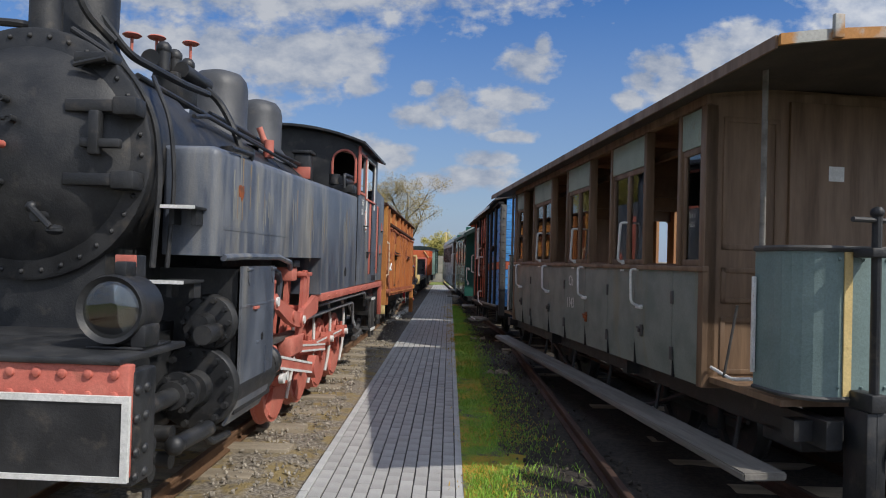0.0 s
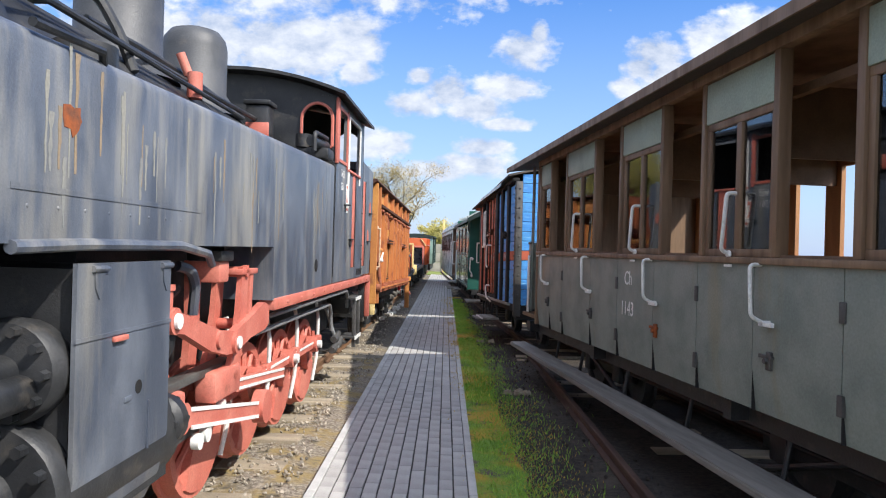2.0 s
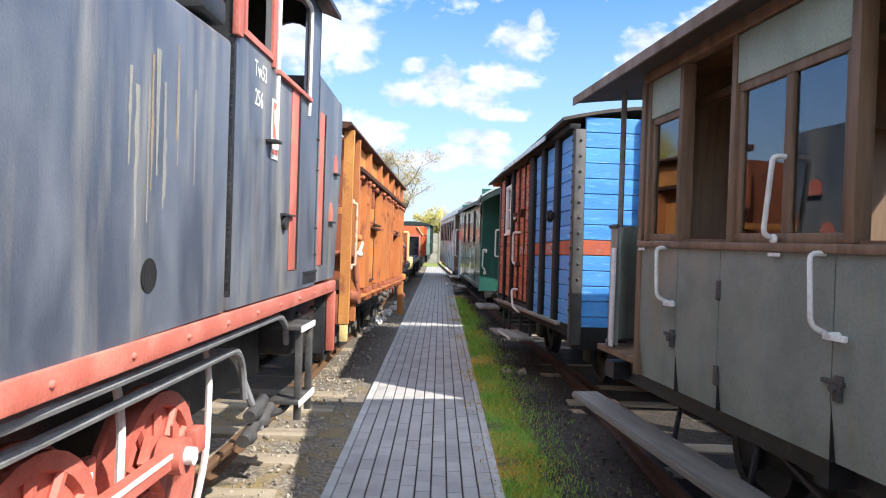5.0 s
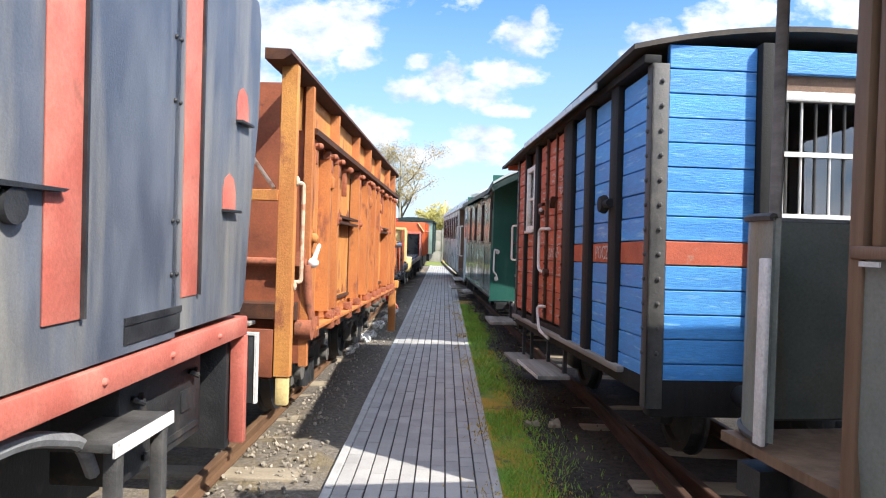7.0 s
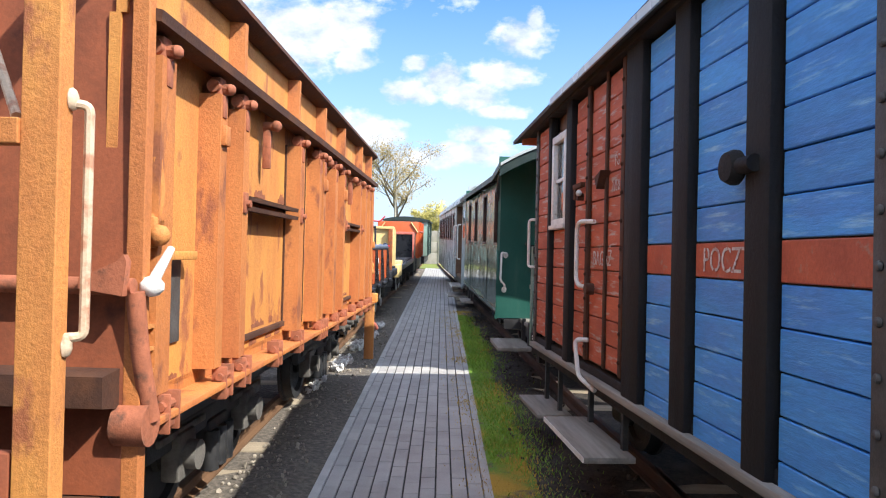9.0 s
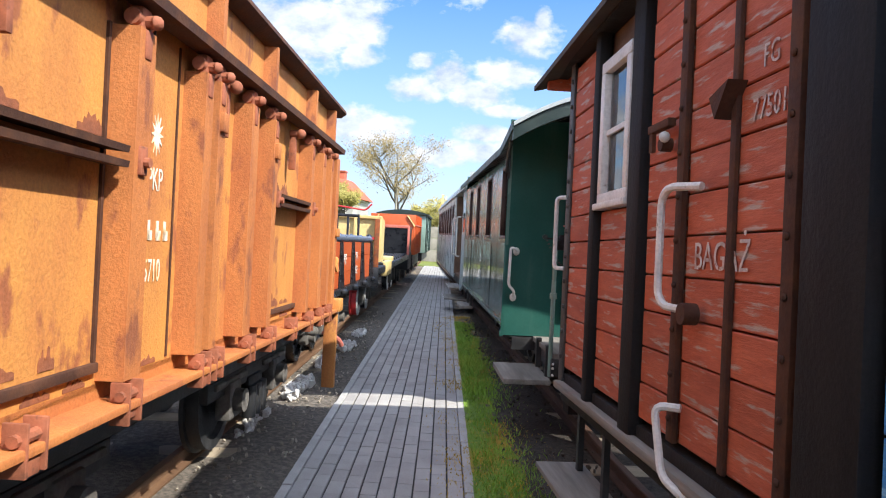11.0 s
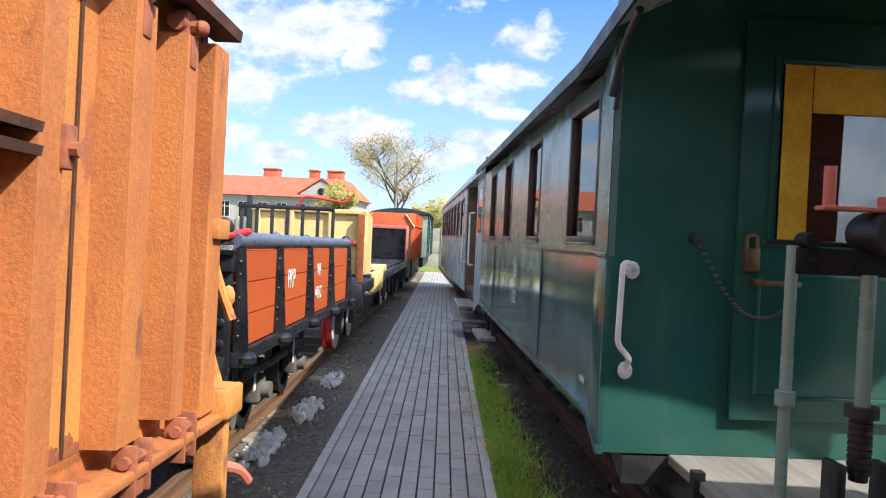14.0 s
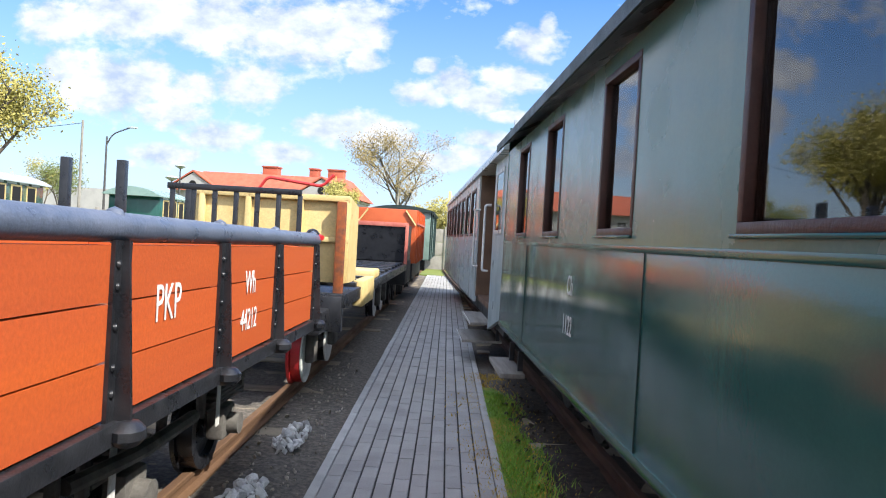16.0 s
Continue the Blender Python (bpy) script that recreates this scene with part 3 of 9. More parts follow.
# ---- steam engine ----
def steam_engine():
    e = vehicle("steam_engine", "black tank steam locomotive with faded blue-grey tanks and red running gear", "locomotive", -1.5035, 0.037, 6.5)
    cx, zb = -1.0, 2.13
    # boiler, smokebox
    bm = B()
    lathe(bm, [(0.03, 3.15), (0.62, 3.15), (0.68, 3.17), (0.68, 3.95), (0.62, 3.97), (0.60, 8.2), (0.03, 8.2)], (cx, 0, zb), "y", 40)
    boiler = part("boiler", bm, black_iron, e)
    for y in (4.7, 5.5, 6.4, 7.3):
        part("boiler_band", lathe(B(), [(0.60, y), (0.612, y), (0.612, y + 0.05), (0.60, y + 0.05)], (cx, 0, zb), "y", 40), black_iron, boiler)
    bm = B()
    lathe(bm, [(0.69, 3.05), (0.71, 3.06), (0.71, 3.14), (0.66, 3.16), (0.60, 3.16), (0.60, 3.05)], (cx, 0, zb), "y", 40)
    for k in range(36):
        a = 2 * math.pi * k / 36
        ball(bm, (cx + 0.66 * math.cos(a), 3.05, zb + 0.66 * math.sin(a)), 0.016, n=6)
    part("smokebox_ring", bm, black_iron, boiler)
    bm = B()
    lathe(bm, [(0.01, 2.90), (0.20, 2.91), (0.42, 2.96), (0.56, 3.02), (0.60, 3.05), (0.60, 3.09), (0.01, 3.1)], (cx, 0, zb), "y", 40)
    door = part("smokebox_door", bm, black_iron, e)
    for z in (0.25, -0.15):
        bm = B()
        box(bm, cx + 0.28, cx + 0.66, 2.93, 2.985, zb + z - 0.035, zb + z + 0.035, 0.012)
        box(bm, cx + 0.55, cx + 0.68, 2.92, 3.05, zb + z - 0.05, zb + z + 0.05, 0.012)
        part("door_hinge", bm, black_iron, door)
    bm = B()
    box(bm, cx + 0.43, cx + 0.49, 2.90, 2.96, zb - 0.02, zb + 0.22, 0.012)
    box(bm, cx + 0.38, cx + 0.60, 2.91, 2.96, zb + 0.02, zb + 0.07, 0.01)
    part("hinge_bar", bm, black_iron, door)
    bm = B()
    tube(bm, [(cx + 0.16, 2.86, zb - 0.31), (cx + 0.30, 2.82, zb - 0.42)], 0.018)
    ball(bm, (cx + 0.16, 2.87, zb - 0.31), 0.032), ball(bm, (cx + 0.31, 2.84, zb - 0.43), 0.035, 1.5, 1, 0.8)
    cyl(bm, (cx + 0.2, 2.92, zb - 0.36), (cx + 0.2, 2.84, zb - 0.36), 0.03)
    part("door_latch", bm, black_iron, door)
    bm = B()
    cyl(bm, (cx - 0.02, 2.88, zb + 0.02), (cx - 0.02, 2.80, zb + 0.02), 0.022)
    ball(bm, (cx - 0.02, 2.80, zb + 0.02), 0.03)
    part("door_knob", bm, salmon, door, "red centre knob")
    for dx, dz in ((-0.03, 0.27), (0.02, 0.16), (-0.04, -0.18)):
        bm = B()
        cyl(bm, (cx + dx, 2.92, zb + dz), (cx + dx, 2.86, zb + dz), 0.02)
        box(bm, cx + dx - 0.05, cx + dx + 0.02, 2.86, 2.885, zb + dz - 0.012, zb + dz + 0.012, 0.005)
        part("door_dog", bm, black_iron, door)
    # top clamp on the ring
    bm = B()
    box(bm, cx + 0.28, cx + 0.5, 3.0, 3.12, zb + 0.5, zb + 0.56, 0.01, None)
    tube(bm, [(cx + 0.3, 2.98, zb + 0.48), (cx + 0.48, 2.98, zb + 0.52)], 0.016)
    part("ring_clamp", bm, black_iron, e)
    # chimney
    bm = B()
    lathe(bm, [(0.27, 2.74), (0.25, 2.80), (0.20, 2.88), (0.185, 2.96), (0.20, 3.75), (0.235, 3.76), (0.235, 3.84), (0.16, 3.84), (0.15, 3.0)], (cx, 3.62, 0), "z", 28)
    part("chimney", bm, black_iron, e)
    bm = B()
    cyl(bm, (cx - 0.02, 3.22, 2.80), (cx - 0.02, 3.22, 3.05), 0.09)
    box(bm, cx - 0.14, cx + 0.1, 3.14, 3.3, 2.80, 2.86, 0.01)
    tube(bm, bend([(cx - 0.4, 3.2, 2.92), (cx - 0.1, 3.2, 2.9), (cx + 0.1, 3.4, 2.82)], 0.1), 0.025)
    part("top_lamp_bracket", bm, black_iron, e)
    # domes
    for y, r, top in ((5.95, 0.27, 3.36), (7.2, 0.26, 3.36)):
        bm = B()
        lathe(bm, [(r + 0.12, 2.64), (r + 0.06, 2.74), (r, 2.82), (r, top - 0.17), (r * 0.93, top - 0.09), (r * 0.75, top - 0.03), (r * 0.4, top), (0.01, top + 0.004)], (cx, y, 0), "z", 28)
        part("dome", bm, paintless, e)
    # turret of valves with red wheels
    bm = B()
    box(bm, cx - 0.02, cx + 0.2, 4.55, 4.95, 2.78, 3.0, 0.03)
    cyl(bm, (cx + 0.02, 4.45, 3.06), (cx + 0.02, 5.05, 3.06), 0.075)
    cyl(bm, (cx + 0.2, 4.6, 3.02), (cx + 0.2, 5.1, 3.02), 0.06)
    for y in (4.5, 4.7, 4.95):
        cyl(bm, (cx + 0.1, y, 2.98), (cx + 0.1, y, 3.14), 0.05), ball(bm, (cx + 0.1, y, 3.15), 0.06)
    tube(bm, bend([(cx + 0.2, 5.0, 3.0), (cx + 0.3, 5.15, 2.9), (cx + 0.42, 5.15, 2.7), (cx + 0.5, 5.15, 2.5)], 0.08), 0.03)
    part("valve_turret", bm, black_iron, e)
    for x, y, z in ((cx + 0.12, 4.95, 3.33), (cx - 0.1, 4.4, 3.22), (cx + 0.02, 4.55, 3.25)):
        bm = B()
        lathe(bm, [(0.055, -0.012), (0.07, 0.0), (0.055, 0.012), (0.045, 0.0)], (x, y, z), "z", 18)
        box(bm, x - 0.055, x + 0.055, y - 0.008, y + 0.008, z - 0.006, z + 0.006), box(bm, x - 0.008, x + 0.008, y - 0.055, y + 0.055, z - 0.006, z + 0.006)
        cyl(bm, (x, y, z - 0.16), (x, y, z), 0.012, 8)
        part("valve_wheel", bm, salmon, e, "small red hand wheel")
    # pipes round the boiler
    pipes = [
        [(cx + 0.1, 3.5, 3.12), (cx + 0.26, 3.65, 2.86), (cx + 0.3, 4.4, 2.86), (cx + 0.3, 4.9, 2.9)],
        [(cx + 0.08, 3.3, 3.35), (cx + 0.12, 3.35, 3.05), (cx + 0.24, 3.5, 2.9)],
        [(cx + 0.45, 3.4, 2.66), (cx + 0.45, 5.0, 2.64), (cx + 0.42, 6.0, 2.66), (cx + 0.4, 7.9, 2.7)],
        [(cx + 0.60, 3.9, 2.52), (cx + 0.5, 4.4, 2.62), (cx + 0.5, 5.6, 2.6), (cx + 0.55, 6.8, 2.56)],
        [(cx + 0.2, 5.2, 2.8), (cx + 0.3, 5.6, 2.76), (cx + 0.36, 6.3, 2.72), (cx + 0.4, 6.9, 2.66)],
    ]
    for k, p in enumerate(pipes):
        part("pipe", tube(B(), bend(p, 0.12, 5), (0.028, 0.03, 0.02, 0.016, 0.025)[k]), black_iron, e)
    bm = B()
    tube(bm, bend([(cx + 0.71, 3.12, zb - 0.62), (cx + 0.74, 3.12, zb - 0.1), (cx + 0.70, 3.12, zb + 0.24), (cx + 0.52, 3.12, zb + 0.52), (cx + 0.2, 3.12, zb + 0.72)], 0.2, 6), 0.018)
    tube(bm, bend([(cx + 0.75, 3.22, zb - 0.62), (cx + 0.78, 3.22, zb - 0.1), (cx + 0.74, 3.22, zb + 0.24), (cx + 0.62, 3.3, zb + 0.44), (cx + 0.5, 3.5, zb + 0.55)], 0.2, 6), 0.014)
    part("pipe", bm, black_iron, e)
    bm = B()
    cyl(bm, (cx + 0.47, 6.05, 2.55), (cx + 0.47, 6.05, 2.72), 0.05), cyl(bm, (cx + 0.43, 6.05, 2.70), (cx + 0.38, 6.02, 2.84), 0.03)
    part("oil_cup", bm, salmon, e, "red-painted lubricator")
    bm = B()
    box(bm, cx + 0.32, cx + 0.52, 7.55, 7.75, 2.5, 2.82, 0.02), box(bm, cx + 0.3, cx + 0.54, 7.53, 7.77, 2.82, 2.86, 0.01)
    part("sand_box", bm, black_iron, e)
    part("sand_box", box(B(), cx + 0.33, cx + 0.53, 7.53, 7.56, 2.52, 2.66, 0.005), salmon, e)
    # side tanks
    def tank(s):
        b_ = B()
        o = (lambda x: x) if s > 0 else (lambda x: 2 * cx - x)
        prism(b_, [(3.3, 1.585), (6.15, 1.585), (6.15, 1.225), (8.2, 1.245), (8.2, 2.385), (3.3, 2.235)], "x", o(-0.34), o(0.0))
        sel = [ed for ed in b_.edges if (abs(ed.verts[0].co.x - o(0)) < 1e-4 and abs(ed.verts[1].co.x - o(0)) < 1e-4) or abs(ed.verts[0].co.y - 3.3) + abs(ed.verts[1].co.y - 3.3) < 1e-4]
        sel = [ed for ed in sel if not (min(v.co.z for v in ed.verts) < 1.6 and max(v.co.z for v in ed.verts) < 1.6)]
        bmesh.ops.bevel(b_, geom=sel, offset=0.055, segments=4, profile=0.5, affect="EDGES")
        return part("water_tank", b_, tank_blue, e, "faded blue-grey water tank streaked with rust")
    t1 = tank(1)
    tank(-1)
    bm = B()
    rnd = random.Random(4)
    pts = []
    for k in range(14):
        a = 2 * math.pi * k / 14
        rr = rnd.uniform(0.4, 1.15)
        pts.append((3.74 + 0.07 * rr * math.cos(a), 2.0 + 0.08 * rr * math.sin(a)))
    prism(bm, pts, "x", 0.0005, 0.0022)
    part("rust_patch", bm, rust_spot, t1, "orange rust patch")
    for k in range(46):
        # drips of pale limescale and rust below the filler and the rivets
        y, z, wd, ht = rnd.choice((3.72, 3.95, 4.05, 4.2, 5.0, 5.6, 6.3, 7.2, 7.5, 7.7)) + rnd.gauss(0, 0.12), rnd.uniform(1.75, 2.05), rnd.uniform(0.006, 0.022), rnd.uniform(0.08, 0.24)
        if y > 8.1 or y < 3.42:
            continue
        n = 7
        left = [(y - wd * rnd.uniform(0.3, 1) * (1 - 0.6 * q / n), z + ht - 2 * ht * q / n) for q in range(n + 1)]
        right = [(y + wd * rnd.uniform(0.3, 1) * (1 - 0.6 * q / n), z + ht - 2 * ht * q / n) for q in range(n + 1)]
        b2 = B()
        prism(b2, left + right[::-1], "x", 0.0004, 0.0010 + 0.00002 * k)
        part("streak", b2, drip if k % 4 else rust_thin, t1, "pale limescale drip" if k % 4 else "thin rust drip")
    bm = B()
    for y, z in [(3.5 + 0.16 * k, 1.70) for k in range(8)]:
        ball(bm, (0.0, y, z), 0.007, 0.5, n=6)
    box(bm, -0.002, 0.003, 3.42, 4.85, 1.745, 1.765)
    part("seam", bm, tank_blue, t1)
    part("tank_beam", tube(B(), [(0.006, 3.42, 1.575), (0.01, 3.8, 1.585), (0.01, 4.6, 1.585), (0.006, 4.95, 1.545), (-0.03, 5.1, 1.49)], 0.022), tank_blue, t1)
    for z, w in ((1.86, 0.2), (1.44, 0.2)):
        bm = B()
        box(bm, -0.26, -0.06, 3.12 if z > 1.6 else 3.0, 3.3, z - 0.012, z + 0.004, 0.003)
        box(bm, -0.24, -0.21, 3.2, 3.3, z - 0.1, z - 0.01), box(bm, -0.11, -0.08, 3.2, 3.3, z - 0.1, z - 0.01)
        st = part("foot_step", bm, black_iron, e)
        y = 3.12 if z > 1.6 else 3.0
        part("step_edge", box(B(), -0.262, -0.058, y - 0.008, y - 0.001, z - 0.014, z + 0.006), white_paint, st, "white step edge")
    bm = B()
    tube(bm, [(0.002, 3.5, 2.25), (0.002, 3.9, 2.27), (-0.02, 3.95, 2.24)], 0.016)
    cyl(bm, (-0.15, 4.05, 2.24), (-0.15, 4.05, 2.33), 0.12)
    part("tank_filler", bm, black_iron, e)
    # inner filling between frames and tanks
    bm = B()
    box(bm, 2 * cx + 0.45, -0.45, 2.15, 4.9, 0.62, 1.15), box(bm, 2 * cx + 0.5, -0.5, 4.9, 10.4, 0.55, 1.15)
    box(bm, cx - 0.45, cx + 0.45, 3.1, 4.4, 1.1, 1.7)
    box(bm, 2 * cx + 0.36, -0.36, 4.4, 8.2, 1.15, 1.9)
    part("main_frame", bm, black_iron, e)
    # buffer beam, front deck, plate
    bm = B()
    box(bm, 2 * cx - 0.12, 0.12, 2.06, 2.12, 0.66, 1.13, 0.008)
    for x in [0.06 - 0.11 * k for k in range(16)]:
        for z in (1.0, 1.09):
            ball(bm, (x, 2.06, z), 0.022, 1, 0.7, 1, 8)
    part("buffer_beam", bm, salmon, e, "red buffer beam with rivets")
    bm = B()
    box(bm, 2 * cx - 0.1, 0.09, 2.04, 2.7, 1.13, 1.158, 0.008), box(bm, 2 * cx - 0.1, -0.35, 2.7, 3.2, 1.13, 1.158)
    part("front_deck", bm, black_iron, e, "dark timber deck")
    bm = B()
    box(bm, -1.15, 0.145, 2.015, 2.03, 0.68, 1.0)
    plate = part("end_plate", bm, black_iron, e)
    bm = B()
    box(bm, -1.16, 0.15, 2.008, 2.028, 0.985, 1.012), box(bm, -1.16, 0.15, 2.008, 2.028, 0.667, 0.69), box(bm, 0.12, 0.15, 2.008, 2.028, 0.69, 0.985)
    part("border", bm, white_paint, plate, "white painted border")
    bm = B()
    box(bm, 0.06, 0.13, 2.1, 2.3, 0.62, 1.1, 0.015)
    for z in (0.66, 0.76, 0.9, 1.02):
        for y in (2.12, 2.2):
            ball(bm, (0.13, y, z), 0.022, 0.8, n=8)
    tube(bm, bend([(0.1, 2.3, 0.55), (0.1, 2.3, 0.35), (0.06, 2.5, 0.25)], 0.06), 0.02)
    part("beam_bracket", bm, black_iron, e)
    # headlamp
    lamp = B()
    lathe(lamp, [(0.128, 2.30), (0.15, 2.28), (0.158, 2.31), (0.15, 2.34), (0.15, 2.5), (0.11, 2.56), (0.02, 2.57)], (-0.09, 0, 1.335), "y", 32)
    box(lamp, -0.16, -0.02, 2.36, 2.5, 1.17, 1.2, 0.004), box(lamp, -0.12, -0.06, 2.37, 2.47, 1.47, 1.55, 0.01)
    box(lamp, 0.0, 0.07, 2.3, 2.45, 1.17, 1.27, 0.01)
    hl = part("headlamp", lamp, black_iron, e, "round black headlamp")
    part("reflector", lathe(B(), [(0.128, 2.302), (0.11, 2.36), (0.07, 2.42), (0.02, 2.45)], (-0.09, 0, 1.335), "y", 32), lens_glass, hl, "silvered reflector")
    part("bulb", ball(B(), (-0.07, 2.36, 1.295), 0.032), rust_spot, hl)
    bm = B()
    lathe(bm, [(0.005, 2.288), (0.08, 2.284), (0.127, 2.300), (0.127, 2.304), (0.08, 2.290), (0.005, 2.294)], (-0.09, 0, 1.335), "y", 32)
    g = part("lamp_glass", bm, window_glass, hl)
    g.visible_shadow = False
    bm = B()
    box(bm, -0.2, 0.06, 2.3, 2.6, 1.16, 1.172, 0.003), box(bm, -0.2, -0.1, 2.55, 2.65, 1.17, 1.58, 0.01)
    part("lamp_bracket", bm, black_iron, e)
    part("lamp_bracket_top", box(B(), -0.2, -0.1, 2.53, 2.549, 1.52, 1.58, 0.004), salmon, e)
    # cylinder block
    bm = B()
    cyl(bm, (-0.24, 3.72, 0.74), (-0.24, 4.66, 0.74), 0.25, 28)
    cyl(bm, (-0.18, 3.75, 1.16), (-0.18, 4.62, 1.16), 0.17, 24)
    box(bm, -0.6, -0.03, 3.8, 4.6, 0.55, 1.5)
    part("cylinder_block", bm, black_iron, e)
    bm = B()
    lathe(bm, [(0.02, 3.60), (0.10, 3.60), (0.12, 3.66), (0.255, 3.67), (0.27, 3.69), (0.27, 3.73), (0.02, 3.74)], (-0.24, 0, 0.74), "y", 32)
    for k in range(14):
        a = 2 * math.pi * k / 14
        cyl(bm, (-0.24 + 0.225 * math.cos(a), 3.625, 0.74 + 0.225 * math.sin(a)), (-0.24 + 0.225 * math.cos(a), 3.68, 0.74 + 0.225 * math.sin(a)), 0.021, 6)
    split_part("cylinder_head", bm, black_iron, e, "bolt")
    bm = B()
    lathe(bm, [(0.02, 3.56), (0.05, 3.56), (0.06, 3.67), (0.165, 3.68), (0.18, 3.70), (0.18, 3.74), (0.02, 3.75)], (-0.18, 0, 1.16), "y", 28)
    for k in range(10):
        a = 2 * math.pi * k / 10
        cyl(bm, (-0.18 + 0.145 * math.cos(a), 3.64, 1.16 + 0.145 * math.sin(a)), (-0.18 + 0.145 * math.cos(a), 3.69, 1.16 + 0.145 * math.sin(a)), 0.018, 6)
    split_part("valve_head", bm, black_iron, e, "bolt")
    bm = B()
    cyl(bm, (-0.26, 2.85, 0.745), (-0.26, 3.5, 0.745), 0.052, 18)
    cyl(bm, (-0.26, 3.36, 0.745), (-0.26, 3.62, 0.745), 0.085, 18)
    lathe(bm, [(0.06, 3.42), (0.13, 3.43), (0.13, 3.47), (0.06, 3.48)], (-0.26, 0, 0.745), "y", 20)
    for k in range(6):
        a = 2 * math.pi * k / 6
        cyl(bm, (-0.26 + 0.1 * math.cos(a), 3.38, 0.745 + 0.1 * math.sin(a)), (-0.26 + 0.1 * math.cos(a), 3.5, 0.745 + 0.1 * math.sin(a)), 0.018, 6)
    split_part("piston_tail", bm, black_iron, e, "bolt")
    bm = B()
    cyl(bm, (-0.16, 3.2, 0.5), (-0.1, 3.55, 0.52), 0.05), ball(bm, (-0.16, 3.2, 0.5), 0.06), tube(bm, bend([(-0.12, 3.5, 0.5), (-0.1, 3.6, 0.42), (-0.1, 3.9, 0.4)], 0.05), 0.025)
    cyl(bm, (-0.12, 3.45, 1.1), (-0.12, 3.7, 1.1), 0.06)
    split_part("drain_cock", bm, black_iron, e, "fitting")
    bm = B()
    for y in (3.0, 3.25):
        for z in (0.4, 0.55):
            cyl(bm, (-0.35, y, z), (-0.2, y, z), 0.05, 10)
    tube(bm, bend([(-0.3, 2.4, 0.9), (-0.3, 2.7, 0.6), (-0.35, 3.2, 0.45)], 0.1), 0.03)
    box(bm, -0.6, -0.42, 2.2, 3.7, 0.5, 1.1)
    split_part("front_gear", bm, black_iron, e, "fitting")
    # cover plate of the cylinder
    bm = B()
    prism(bm, [(0.012, 1.52), (0.012, 1.32), (0.014, 0.78), (-0.02, 0.60), (-0.08, 0.48), (-0.095, 0.49), (-0.04, 0.61), (-0.004, 0.78), (-0.004, 1.52)], "y", 3.76, 4.50)
    cover = part("cylinder_cover", bm, tank_blue, e, "blue-grey sheet cover over the cylinder")
    bm = B()
    box(bm, 0.012, 0.017, 3.755, 4.505, 1.25, 1.265), box(bm, 0.012, 0.019, 4.1, 4.16, 0.98, 1.0, 0.002), box(bm, 0.012, 0.02, 4.3, 4.31, 0.75, 0.95)
    part("seam", bm, tank_blue, cover)
    part("hole", lathe(B(), [(0.001, 0.0125), (0.028, 0.0125), (0.028, 0.0148), (0.001, 0.0148)], (0, 4.22, 1.02), "x", 14), tar_black, cover, "dark hole")
    bm = B()
    box(bm, 0.012, 0.03, 4.0, 4.1, 1.225, 1.245, 0.004)
    part("latch", bm, salmon, cover, "red catch")
    for y in (3.9, 4.45):
        bm = B()
        prism(bm, [(y - 0.035, 1.5), (y + 0.035, 1.5), (y + 0.028, 1.43), (y, 1.39), (y - 0.028, 1.43)], "x", 0.012, 0.018)
        cyl(bm, (0.016, y - 0.05, 1.5), (0.016, y + 0.05, 1.5), 0.012, 8)
        part("hinge", bm, tank_blue, cover)
    # valve gear and rods, red
    bm = B()
    for x in (-0.05, -0.20):
        prism(bm, [(5.62, 1.46), (5.74, 1.47), (5.70, 1.15), (5.60, 0.86), (5.48, 0.80), (5.40, 0.84), (5.52, 1.0), (5.58, 1.2)], "x", x - 0.016, x + 0.016)
    prism(bm, [(5.76, 1.44), (5.82, 1.44), (5.80, 1.20), (5.74, 1.00), (5.70, 1.02), (5.75, 1.2)], "x", -0.06, -0.03)
    for y, z in ((5.68, 1.43), (5.64, 1.12), (5.50, 0.84)):
        cyl(bm, (-0.23, y, z), (-0.02, y, z), 0.032, 12)
    box(bm, -0.24, -0.02, 5.58, 5.88, 1.415, 1.45, 0.008)
    part("expansion_link", bm, salmon, e, "red-painted valve link")
    bm = B()
    prism(bm, [(5.30, 1.50), (5.46, 1.50), (5.44, 1.12), (5.40, 0.90), (5.28, 0.90), (5.32, 1.12)], "x", -0.26, -0.22)
    box(bm, -0.26, -0.06, 5.30, 5.46, 1.38, 1.50, 0.012)
    box(bm, -0.14, -0.02, 5.18, 5.60, 0.735, 0.90, 0.02)
    part("link_bracket", bm, salmon, e)
    part("hanger_pad", box(B(), -0.24, -0.04, 5.28, 5.48, 1.50, 1.56, 0.01), black_iron, e)
    bm = B()
    prism(bm, [(4.50, 1.29), (4.62, 1.285), (4.75, 1.25), (5.20, 1.13), (5.42, 1.10), (5.70, 1.16), (5.98, 1.225), (6.08, 1.20), (6.08, 1.08), (6.0, 1.05), (5.70, 1.03), (5.46, 0.98), (5.30, 0.985), (5.05, 1.04), (4.70, 1.17), (4.50, 1.20)], "x", -0.05, 0.0)
    cyl(bm, (-0.09, 4.57, 1.245), (0.015, 4.57, 1.245), 0.062, 16), cyl(bm, (-0.09, 5.42, 1.04), (0.02, 5.42, 1.04), 0.065, 16), cyl(bm, (-0.07, 5.15, 1.09), (0.015, 5.15, 1.09), 0.045, 12)
    radius_rod = part("radius_rod", bm, salmon, e, "bent red valve rod")
    bm = B()
